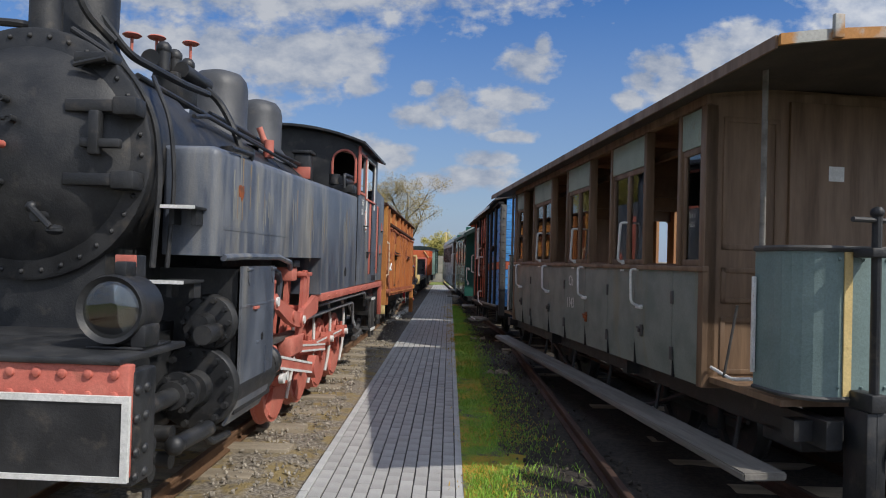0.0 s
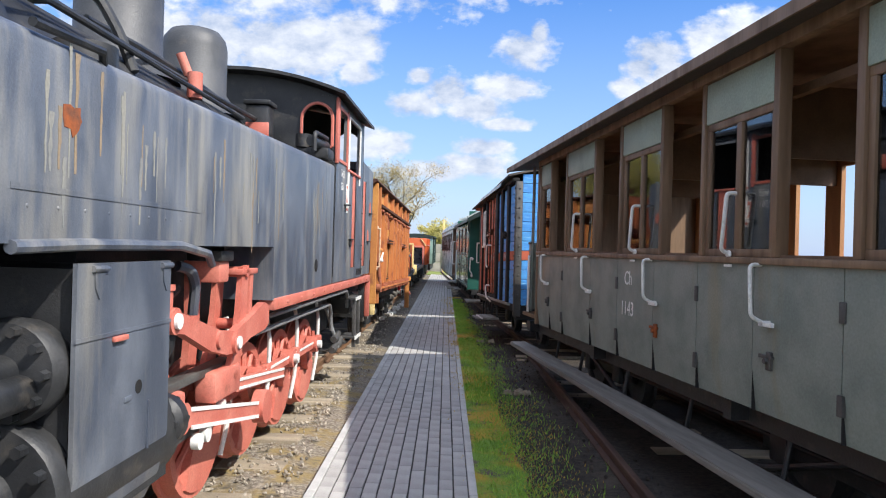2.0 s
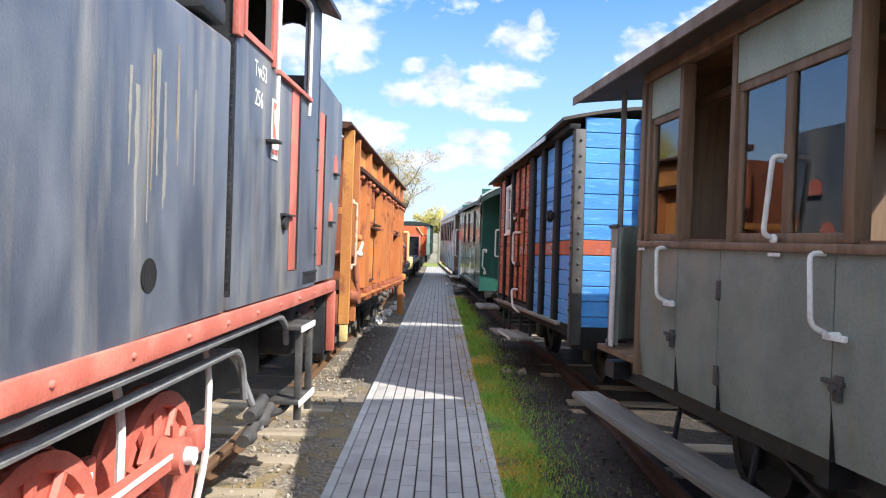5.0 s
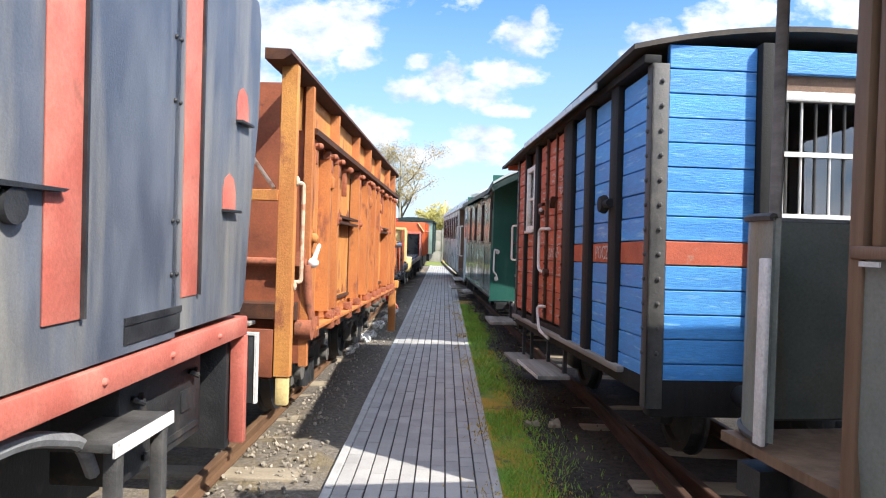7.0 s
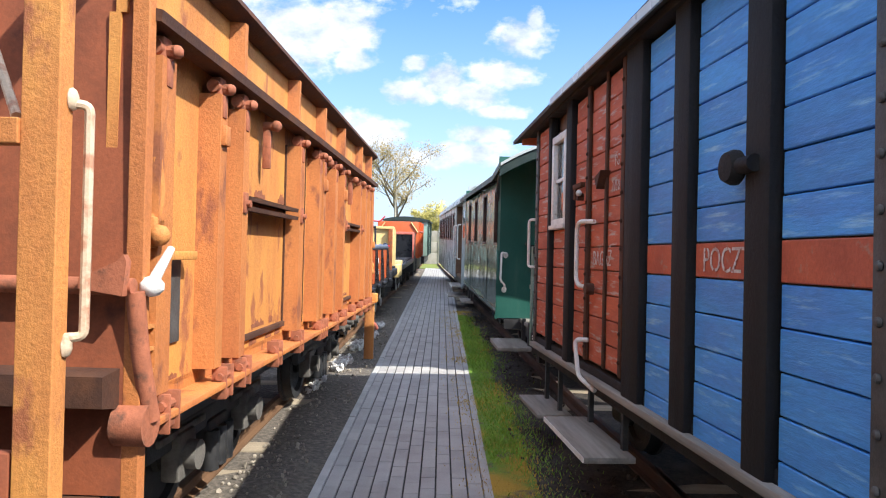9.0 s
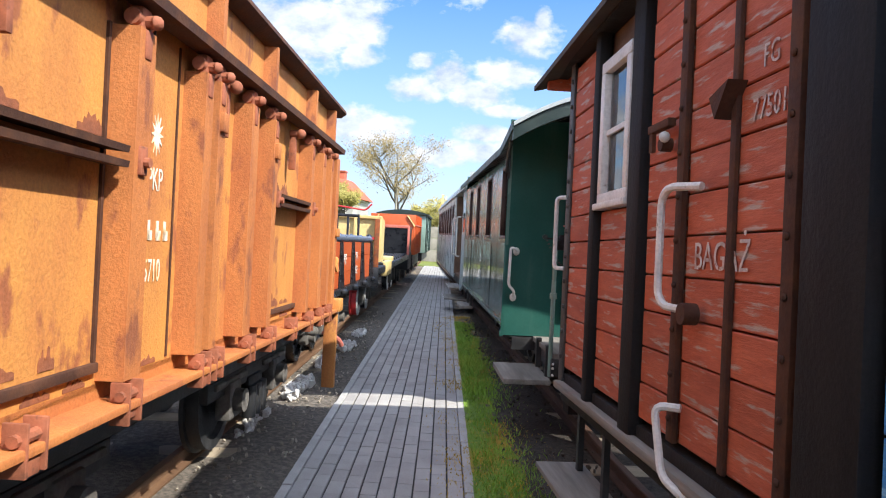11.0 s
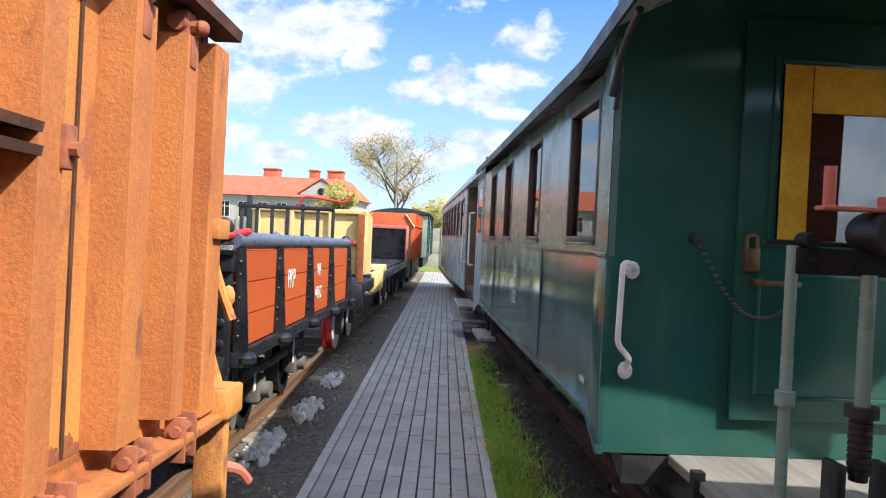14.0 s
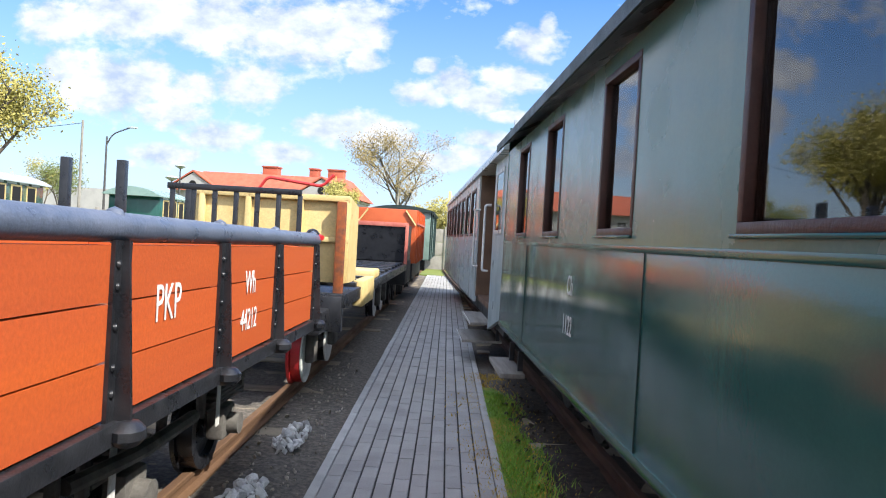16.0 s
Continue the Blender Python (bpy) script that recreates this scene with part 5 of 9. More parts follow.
    cpart("rust_clip", box(B(), 0.10, 0.16, 2.57, 2.60, 2.76, 2.88, 0.006), gutter_rust, roof)
    # ceiling, far side wall, interior
    bm = B()
    prism(bm, [(x, rz(x) - 0.06) for x in xs[2:-2]] + [(x, rz(x) - 0.075) for x in reversed(xs[2:-2])], "y", Y0, Y1)
    cpart("ceiling", bm, interior, c)
    bm = B()
    holed(bm, W - 0.04, W, Y0, Y1, ZB, ZT + 0.1, [(a + 0.03, b, ZW + 0.05, 2.42) for a, b in ((4.0, 4.8), (4.95, 5.75), (5.9, 6.5), (6.6, 7.4), (7.6, 8.1), (8.25, 9.05), (9.3, 9.85), (9.98, 10.45))])
    cpart("far_wall", bm, warm_wood, c, "orange-brown panelled wall")
    cpart("floor", box(B(), 0.05, W, Y0 - 0.9, Y1 + 0.45, 0.79, 0.83), old_wood, c)
    for y in (5.80, 7.48, 9.2):
        bm = B()
        box(bm, 0.08, W - 0.05, y - 0.02, y + 0.02, 0.78, 1.62)
        cpart("partition", bm, warm_wood, c)
        bm = B()
        box(bm, 0.08, W - 0.05, y - 0.02, y + 0.02, 2.25, 2.72)
        cpart("partition_top", bm, interior, c)
    for y in (4.35, 5.25, 6.35, 7.0, 8.0, 8.75, 9.7, 10.3):
        bm = B()
        box(bm, 0.1, W - 0.1, y - 0.2, y + 0.2, 1.15, 1.2, 0.01), box(bm, 0.12, 0.18, y - 0.15, y + 0.15, 0.78, 1.15), box(bm, W - 0.2, W - 0.14, y - 0.15, y + 0.15, 0.78, 1.15)
        cpart("bench", bm, warm_wood, c, "slatted wooden bench")
    bm = B()
    box(bm, 0.02, 0.06, Y0, Y1, 1.50, 1.62), box(bm, 0.25, 0.30, Y0, Y1, 2.5, 2.55)
    cpart("inner_rail", bm, interior, c)
    # end walls with panels
    for y, s in ((Y0, -1), (Y1, 1)):
        bm = B()
        if s < 0:
            box(bm, 0.03, W, y, y + 0.04, ZB, 2.80)
        else:
            box(bm, 0.03, W, y - 0.04, y, ZB, 2.80)
        ew = cpart("end_wall", bm, old_wood, c, "brown panelled end wall")
        for a, b in ((0.12, 0.55), (1.45, 1.9)):
            for z0, z1 in ((0.85, 1.25), (1.35, 1.60), (1.72, 2.6)):
                bm = B()
                yy = y - 0.012 if s < 0 else y
                for q in ((a, b, z0, z0 + 0.035), (a, b, z1 - 0.035, z1), (a, a + 0.035, z0, z1), (b - 0.035, b, z0, z1)):
                    box(bm, q[0], q[1], yy, yy + 0.012, q[2], q[3], 0.003)
                cpart("panel_moulding", bm, old_wood, ew)
        bm = B()
        yy = y - 0.03 if s < 0 else y
        box(bm, 0.62, 1.38, yy, yy + 0.03, 0.8, 2.72, 0.006)
        cpart("end_door", bm, old_wood, ew)
    cpart("end_light", box(B(), 0.92, 1.04, Y0 - 0.035, Y0 - 0.031, 2.20, 2.30), white_paint, c, "small white notice")
    # near platform with rounded apron
    def apron(y_out, y_in, s, mat):
        b_ = B()
        pts = []
        r = 0.22
        for k in range(7):
            a = math.pi / 2 * k / 6
            pts.append((0.06 + r - r * math.cos(a), (y_out + s * r) - s * r * math.sin(a)))
        outer = [(0.06, y_in)] + pts + [(W - 0.06 - (p[0] - 0.06), p[1]) for p in reversed(pts)] + [(W - 0.06, y_in)]
        inner = [(x + (0.02 if x < W / 2 else -0.02), y + s * 0.02 * (0 if abs(y - y_in) < 1e-6 else 1)) for x, y in outer]
        for (p, q, p2, q2) in zip(outer, outer[1:], inner, inner[1:]):
            f = [(p[0], p[1]), (q[0], q[1]), (q2[0], q2[1]), (p2[0], p2[1])]
            prism(b_, f, "z", 0.86, 1.71)
        bmesh.ops.remove_doubles(b_, verts=b_.verts[:], dist=1e-4)
        ap = cpart("apron", b_, mat, c, "rounded grey-green platform apron")
        b2 = B()
        tube(b2, [(x, y, 1.715) for x, y in outer], 0.018, 6), tube(b2, [(x, y, 0.86) for x, y in outer], 0.016, 6)
        cpart("apron_edge", b2, grey_iron, ap)
        return ap
    ap = apron(2.72, 3.12, 1, pale_apron)
    bm = B()
    for k in range(10):
        ball(bm, (0.3 + 0.15 * k, 2.718, 0.93), 0.01, n=6), ball(bm, (0.3 + 0.15 * k, 2.718, 1.66), 0.01, n=6)
    cpart("rivets", bm, pale_apron, ap)
    apron(11.18, 10.95, -1, grey_green)
    for y in (3.10, 10.97):
        cpart("canopy_post", cyl(B(), (0.09, y, 1.70), (0.09, y, 2.80), 0.018, 10), board_grey, c, "thin iron canopy post")
        cpart("gate_rail", box(B(), 0.03, 0.05, y - 0.012 if y < 5 else y - 0.03, y + 0.012 if y < 5 else y, 0.95 if y < 5 else 0.85, 1.55, 0.004), white_paint, c, "white-edged platform gate post")
    cpart("canopy_post", cyl(B(), (W - 0.09, 3.10, 1.70), (W - 0.09, 3.10, 2.80), 0.018, 10), grey_iron, c)
    bm = B()
    tube(bm, bend([(0.05, 3.12, 0.90), (0.05, 3.4, 0.86), (0.05, 3.72, 0.9)], 0.08), 0.012)
    cpart("gate_chain", bm, white_paint, c)
    bm = B()
    tube(bm, bend([(0.04, 3.5, 0.86), (0.06, 3.45, 1.1), (0.08, 3.4, 1.35)], 0.1), 0.010)
    cpart("gate_rod", bm, grey_iron, c)
    # brake column on the platform
    bm = B()
    cyl(bm, (0.42, 2.62, 0.4), (0.42, 2.62, 1.90), 0.022, 10), cyl(bm, (0.25, 2.6, 1.86), (0.60, 2.64, 1.86), 0.014, 8), ball(bm, (0.42, 2.62, 1.90), 0.032)
    box(bm, 0.36, 0.48, 2.58, 2.70, 1.67, 1.72, 0.01), box(bm, 0.37, 0.47, 2.58, 2.72, 0.82, 0.92, 0.01), box(bm, 0.36, 0.48, 2.6, 2.74, 0.2, 0.82, 0.01)
    cpart("brake_column", bm, black_iron, c)
    cpart("vertical_band", box(B(), 0.33, 0.38, 2.712, 2.718, 0.88, 1.70), cream, ap, "yellow-stained band on the apron")
    # handles
    for y in (5.30, 6.69, 8.05, 9.40):
        handle_c(c, [(0.0, y + 0.06, 1.565), (-0.07, y + 0.06, 1.565), (-0.07, y - 0.02 + 0.06, 1.28), (0.0, y + 0.04, 1.25)], 0.0115)
        part("door_lock", cyl(B(), (0.0, y - 0.03, 1.25), (-0.05, y - 0.03, 1.25), 0.016, 8), white_paint, c)
        part("door_lever", box(B(), -0.05, -0.03, y - 0.12, y - 0.0, 1.235, 1.26, 0.004), white_paint, c)
        bm = B()
        box(bm, -0.02, 0.0, y - 0.08, y + 0.04, 1.06, 1.08, 0.004), cyl(bm, (0, y - 0.04, 1.05), (-0.035, y - 0.04, 1.05), 0.016, 8), box(bm, -0.02, 0.0, y - 0.07, y - 0.03, 1.0, 1.1, 0.004)
        part("door_catch", bm, rust_spot if y == 6.69 else grey_iron, c)
        part("door_tag", box(B(), -0.028, -0.022, y + 0.32, y + 0.40, 1.545, 1.56), white_paint, c)
    for y in (5.63, 6.99, 8.39):
        handle_c(c, [(0.0, y, 1.98), (-0.06, y, 1.98), (-0.06, y + 0.05, 1.64), (0.0, y + 0.05, 1.62)], 0.012)
        part("handle_foot", ball(B(), (-0.01, y + 0.05, 1.62), 0.025, 0.6), white_paint, c)
    letters("Ch", 0.16, lettering, c, on_west(-0.003, 7.17, 1.405, 0.8))
    letters("1143", 0.16, lettering, c, on_west(-0.0015, 7.18, 1.16, 0.8))
    # running board and its brackets
    bm = B()
    prism(bm, [(-0.16, 3.42), (0.12, 3.42), (0.20, 10.98), (-0.02, 10.98)], "z", 0.345, 0.395)
    bmesh.ops.bevel(bm, geom=bm.edges[:], offset=0.010, segments=2, affect="EDGES")
    part("running_board", bm, board_grey, c, "weathered grey timber running board")
    for y in (3.7, 5.1, 6.5, 7.9, 9.3, 10.5):
        bm = B()
        tube(bm, bend([(0.0, y, 0.33), (0.22, y, 0.31), (0.27, y, 0.60)], 0.05), 0.018)
        cpart("board_bracket", bm, black_iron, c)
    bm = B()
    box(bm, 0.22, 0.32, 2.7, 11.1, 0.58, 0.74), box(bm, W - 0.32, W - 0.22, 2.7, 11.1, 0.58, 0.74)
    for y in (2.8, 5.5, 8.4, 11.0):
        box(bm, 0.1, W - 0.1, y, y + 0.1, 0.6, 0.72)
    cpart("under_frame", bm, black_iron, c)
    bm = B()
    tube(bm, bend([(0.3, 4.5, 0.6), (0.3, 5.5, 0.3), (0.3, 8.2, 0.3), (0.3, 9.3, 0.6)], 0.2), 0.02)
    tube(bm, [(0.5, 4.0, 0.45), (0.5, 9.8, 0.45)], 0.018)
    cpart("truss_rod", bm, black_iron, c)
    bm = B()
    box(bm, 0.22, 0.5, 2.9, 3.3, 0.5, 0.62, 0.02), cyl(bm, (0.6, 2.55, 0.62), (0.6, 2.75, 0.62), 0.1, 16), cyl(bm, (0.85, 2.5, 0.5), (1.15, 2.5, 0.5), 0.06, 12)
    box(bm, 0.7, 1.3, 2.6, 2.75, 0.45, 0.75, 0.02)
    cpart("coupler", bm, black_iron, c)
    for y in (4.75, 5.75, 8.35, 9.35):
        wheel(c, 0.62, y, 0.40, 0.30, black_iron, 0, -1)
        wheel(c, 1.42, y, 0.40, 0.30, black_iron, 0, 1)
    for y in (5.0, 9.3):
        bm = B()
        box(bm, 0.50, 0.56, y - 0.85, y + 0.85, 0.36, 0.52, 0.02), box(bm, 0.5, 1.5, y - 0.1, y + 0.1, 0.4, 0.6)
        for q in (-0.55, 0.55):
            box(bm, 0.44, 0.52, y + q - 0.1, y + q + 0.1, 0.32, 0.5, 0.02)
        cpart("bogie_frame", bm, black_iron, c)
    return c


board_grey = paint("dark_weathered_board", (0.20, 0.185, 0.165), (0.13, 0.12, 0.105), 0.85, 0.0, 9, stretch=HZ, bump=0.3, fine=50)
pale_apron = paint("bluish_green_paint", (0.17, 0.235, 0.225), (0.14, 0.20, 0.19), 0.5, 0.0, 3, c3=(0.25, 0.24, 0.15), scale3=5, band3=(0.66, 0.82), stretch3=V)
gutter_rust = paint("rusty_galvanised_edge", (0.36, 0.36, 0.34), (0.42, 0.20, 0.06), 0.7, 0.2, 4, band=(0.46, 0.56))
old_coach()


# ---- blue and red mail van ----
def plank(parent, x0, x1, y0, y1, z0, z1, mat, axis="side", name="plank"):
    b_ = B()
    box(b_, x0, x1, y0, y1, z0 + 0.003, z1 - 0.003)
    es = [e for e in b_.edges if all((abs(v.co.x - min(x0, x1)) < 1e-5 if axis == "side" else abs(v.co.y - min(y0, y1)) < 1e-5) for v in e.verts)]
    bmesh.ops.bevel(b_, geom=es, offset=0.004, segments=1, affect="EDGES")
    return part(name, b_, mat, parent, smooth=False)


def mail_van():
    v = vehicle("mail_van", "wooden mail van of blue and peeling red planks with black posts", "railway wagon", 1.70, -0.07, 13.75, -0.028)
    W, Y0, Y1, ZB, ZE = 2.0, 11.6, 15.93, 0.85, 2.55
    H, N = 0.1395, 12
    rnd = random.Random(8)
    part("core", box(B(), 0.04, W - 0.04, Y0 + 0.04, Y1 - 0.04, ZB - 0.02, ZE), interior, v)
    bays = [(11.68, 12.12, "b"), (12.32, 12.75, "b"), (12.95, 13.30, "b"), (13.58, 14.28, "r"), (14.34, 14.66, "r"), (14.84, 15.28, "w"), (15.40, 15.87, "r")]
    for a, b, k in bays:
        for i in range(N):
            z0, z1 = ZB + H * i, min(ZB + H * (i + 1), ZE)
            if k == "w" and z1 > 1.71 and z0 < 2.385:
                continue
            mat = (stripe_red if i == 4 else blue_plank) if k == "b" else red_plank
            d = rnd.uniform(-0.002, 0.002)
            if i == 0 and k == "b":
                plank(v, d, 0.038, a + 0.001, b - 0.001, ZB - 0.085, ZB, mat)
            plank(v, d, 0.038, a + 0.001, b - 0.001, z0, z1, mat)
    for a, b in ((12.12, 12.32), (12.75, 12.95), (13.30, 13.58), (14.66, 14.84), (15.28, 15.40)):
        part("post", box(B(), -0.035, 0.03, a + 0.02, b - 0.02, ZB - 0.12, ZE + 0.02, 0.012), tar_black, v, "black timber post")
    # corner irons with bolts
    for y, s in ((Y0, 1), (Y1, -1)):
        bm = B()
        ya, yb = sorted((y - s * 0.012, y + s * 0.075))
        box(bm, -0.014, 0.0, ya, yb, ZB - 0.25 if s > 0 else ZB - 0.1, ZE, 0.003), box(bm, -0.014, 0.085, *sorted((y - s * 0.012, y)), ZB - 0.25 if s > 0 else ZB - 0.1, ZE, 0.003)
        for k in range(12):
            z = ZB + 0.06 + 0.14 * k
            ball(bm, (-0.018, y + s * 0.045, z), 0.014, 0.7, n=6), ball(bm, (0.045, y - s * 0.016, z), 0.014, 1, 0.7, n=6)
        part("corner_iron", bm, grey_iron, v, "bolted grey corner iron")
    # end wall planks
    for i in range(N + 1):
        z0 = ZB + H * i
        z1 = z0 + H
        half = 1.0
        if z1 > ZE:
            f = (z0 - ZE) / 0.17
            half = math.sqrt(max(0.02, 1 - max(0, f))) * 0.96 if z0 > ZE else 1.0
        mat = stripe_red if i == 4 else blue_plank
        for a, b in ((0.086, 0.60), (0.68, 1.32), (1.40, 1.914)):
            aa, bb = max(a, 1 - half), min(b, 1 + half)
            if bb - aa < 0.05:
                continue
            if a == 0.68 and z1 > 1.68 and z0 < 2.42:
                continue
            if i == 0:
                plank(v, aa + 0.001, bb - 0.001, Y0 - 0.002, Y0 + 0.04, ZB - 0.095, ZB, mat, "end")
            plank(v, aa + 0.001, bb - 0.001, Y0 + rnd.uniform(-0.003, 0.001), Y0 + 0.04, z0, min(z1, 2.69), mat, "end")
    for x in (0.60, 1.32):
        part("post", box(B(), x, x + 0.08, Y0 - 0.06, Y0 + 0.02, ZB - 0.2, 2.68, 0.008), tar_black, v)
    part("end_sheet", box(B(), 0.05, W - 0.05, Y1 - 0.04, Y1, ZB, 2.72), red_plank, v)
    # windows
    def window(x0, x1, y0, y1, z0, z1, side_):
        b_ = B()
        t = 0.055
        if side_:
            frame_x(b_, -0.03, 0.02, y0, y1, z0, z1, t, 0.006)
            box(b_, -0.012, 0.0, y0 + t, y1 - t, (z0 + z1) / 2 - 0.012, (z0 + z1) / 2 + 0.012)
            box(b_, -0.045, 0.02, y0 - 0.02, y1 + 0.02, z0 - 0.02, z0 + 0.01, 0.005)
        else:
            box(b_, x0, x1, y0 - 0.03, y0 + 0.02, z0, z0 + t, 0.006), box(b_, x0, x1, y0 - 0.03, y0 + 0.02, z1 - t, z1, 0.006)
            box(b_, x0, x0 + t, y0 - 0.03, y0 + 0.02, z0 + t, z1 - t, 0.006), box(b_, x1 - t, x1, y0 - 0.03, y0 + 0.02, z0 + t, z1 - t, 0.006)
            m_ = (z0 + z1) / 2 + 0.02
            box(b_, x0 + t, x1 - t, y0 - 0.012, y0, m_ - 0.014, m_ + 0.014)
        w_ = part("window", b_, white_paint, v, "white-painted window frame")
        b_ = B()
        if side_:
            box(b_, 0.004, 0.007, y0 + t, y1 - t, z0 + t, z1 - t)
        else:
            box(b_, x0 + t, x1 - t, y0 + 0.008, y0 + 0.011, z0 + t, z1 - t)
        part("pane", b_, window_glass, w_)
        if not side_:
            for k in range(6):
                x = x0 + t + 0.03 + (x1 - x0 - 2 * t - 0.06) * k / 5
                part("bar", cyl(B(), (x, y0 + 0.004, z0 + t), (x, y0 + 0.004, z1 - t), 0.007, 6), white_paint if k % 2 else grey_iron, w_)
        return w_
    window(0, 0, 14.85, 15.27, 1.71, 2.385, True)
    window(0.70, 1.30, Y0, 0, 1.665, 2.42, False)
    # door hardware
    for y in (13.60, 14.28):
        bm = B()
        box(bm, -0.022, 0.0, y, y + 0.055, ZB, ZE, 0.003)
        for k in range(11):
            ball(bm, (-0.026, y + 0.028, ZB + 0.08 + 0.15 * k), 0.011, 0.7, n=6)
        part("door_iron", bm, rim_rust, v, "bolted iron strap")
    part("door_iron", box(B(), -0.016, 0.0, 13.93, 13.965, ZB, ZE, 0.003), rim_rust, v)
    handle_c(v, [(-0.02, 14.13, 1.70), (-0.08, 14.25, 1.705), (-0.08, 14.31, 1.67), (-0.08, 14.31, 1.35), (-0.075, 14.27, 1.31), (-0.02, 14.14, 1.30)], 0.014)
    handle_c(v, [(-0.02, 14.22, 0.98), (-0.09, 14.27, 0.98), (-0.08, 14.21, 0.76), (-0.02, 14.06, 0.70)], 0.014)
    handle_c(v, [(-0.02, 15.9, 1.80), (-0.065, 15.94, 1.80), (-0.065, 15.94, 1.40), (-0.02, 15.9, 1.40)], 0.012)
    bm = B()
    cyl(bm, (-0.02, 14.14, 1.295), (-0.07, 14.14, 1.295), 0.035, 12), box(bm, -0.05, -0.02, 14.36, 14.56, 1.93, 1.96, 0.004), cyl(bm, (-0.02, 14.4, 1.87), (-0.06, 14.4, 1.87), 0.025, 10), box(bm, -0.045, -0.03, 14.52, 14.55, 1.86, 1.94)
    prism(bm, [(13.9, 1.98), (14.02, 1.95), (13.98, 1.88), (13.94, 1.93)], "x", -0.06, 0.0)
    part("door_catch", bm, rim_rust, v)
    part("catch_knob", ball(B(), (-0.06, 14.36, 1.89), 0.02), white_paint, v)
    bm = B()
    lathe(bm, [(0.005, -0.09), (0.05, -0.085), (0.062, -0.06), (0.062, -0.04), (0.05, -0.03), (0.005, -0.02)], (0, 12.34, 1.80), "x", 18)
    cyl(bm, (-0.05, 12.20, 1.80), (-0.05, 12.34, 1.80), 0.03, 10)
    part("door_stop", bm, tar_black, v, "round black door stop")
    letters("POCZTA", 0.135, worn_lettering, v, on_west(-0.0045, 12.45, 1.475, 0.85))
    letters("BAGAŻ", 0.125, worn_lettering, v, on_west(-0.005, 14.02, 1.475, 0.9))
    letters("FG", 0.09, worn_lettering, v, on_west(-0.005, 13.77, 2.02, 0.8))
    letters("77501", 0.09, worn_lettering, v, on_west(-0.005, 13.77, 1.88, 0.8))
    # roof
    def rz(x):
        return 2.60 + 0.15 * (1 - ((x - 1) / 1.14) ** 2)
    xs = [-0.13 + 2.26 * k / 16 for k in range(17)]
    bm = B()
    prism(bm, [(x, rz(x)) for x in xs] + [(x, rz(x) - 0.03) for x in reversed(xs)], "y", Y0 - 0.03, Y1 + 0.52)
    for q in bm.verts:
        q.co.z -= 0.02 * (q.co.y - 13.75)
    rf = part("roof", bm, roof_felt, v, "dark felted roof with pale metal edge")
    part("roof_edge", box(B(), -0.14, -0.128, 12.3, 14.9, 2.555, 2.60), silver_paint, rf)
    part("fascia", box(B(), -0.06, 0.04, Y0, Y1 + 0.5, ZE, ZE + 0.05, 0.006), tar_black, v)
    part("fascia_end", box(B(), -0.08, 0.3, Y1 + 0.3, Y1 + 0.36, ZE - 0.06, ZE + 0.04, 0.006), red_plank, v)
    # frame, steps, wheels
    bm = B()
    box(bm, 0.0, 0.12, Y0, Y1, 0.66, ZB - 0.03, 0.01), box(bm, W - 0.12, W, Y0, Y1, 0.66, ZB - 0.03), box(bm, 0.02, W - 0.02, Y0 + 0.0, Y0 + 0.12, 0.55, ZB - 0.02, 0.01), box(bm, 0.02, W - 0.02, Y1 - 0.12, Y1, 0.6, ZB)
    part("under_frame", bm, tar_black, v, "black under-frame")
    part("sill_board", box(B(), -0.05, 0.0, 12.0, 15.9, 0.735, 0.775, 0.008), grey_wood, v)
    for y0, y1 in ((13.62, 14.58),):
        part("step_board", box(B(), -0.20, 0.08, y0, y1, 0.40, 0.435, 0.006), grey_wood, v, "worn grey step board")
        part("step_edge", box(B(), -0.206, -0.2, y0, y1, 0.405, 0.432), white_paint, v, "white step edge")
        for y in (y0 + 0.15, y1 - 0.15):
            part("step_hanger", box(B(), 0.05, 0.08, y - 0.02, y + 0.02, 0.43, 0.75), black_iron, v)
    part("step_board", box(B(), -0.14, 0.12, 15.1, 15.85, 0.30, 0.33, 0.006), grey_wood, v)
    for y in (15.25, 15.7):
        part("step_hanger", box(B(), 0.05, 0.08, y - 0.02, y + 0.02, 0.33, 0.7), black_iron, v)
    for y in (12.6, 15.0):
        wheel(v, 0.62, y, 0.42, 0.32, black_iron, 0, -1), wheel(v, 1.42, y, 0.42, 0.32, black_iron, 0, 1)
        bm = B()
        box(bm, 0.42, 0.52, y - 0.13, y + 0.13, 0.3, 0.58, 0.03)
        for k in range(4):
            box(bm, 0.44, 0.5, y - 0.5 + 0.06 * k, y + 0.5 - 0.06 * k, 0.58 + 0.02 * k, 0.595 + 0.02 * k)
        part("axle_box", bm, black_iron, v)
    bm = B()
    cyl(bm, (0.55, Y0 - 0.25, 0.68), (0.55, Y0, 0.68), 0.06), cyl(bm, (1.0, Y0 - 0.3, 0.55), (1.0, Y0, 0.55), 0.07), box(bm, 0.9, 1.1, Y0 - 0.32, Y0 - 0.2, 0.48, 0.62, 0.02)
    part("coupler", bm, black_iron, v)
    return v


mail_van()


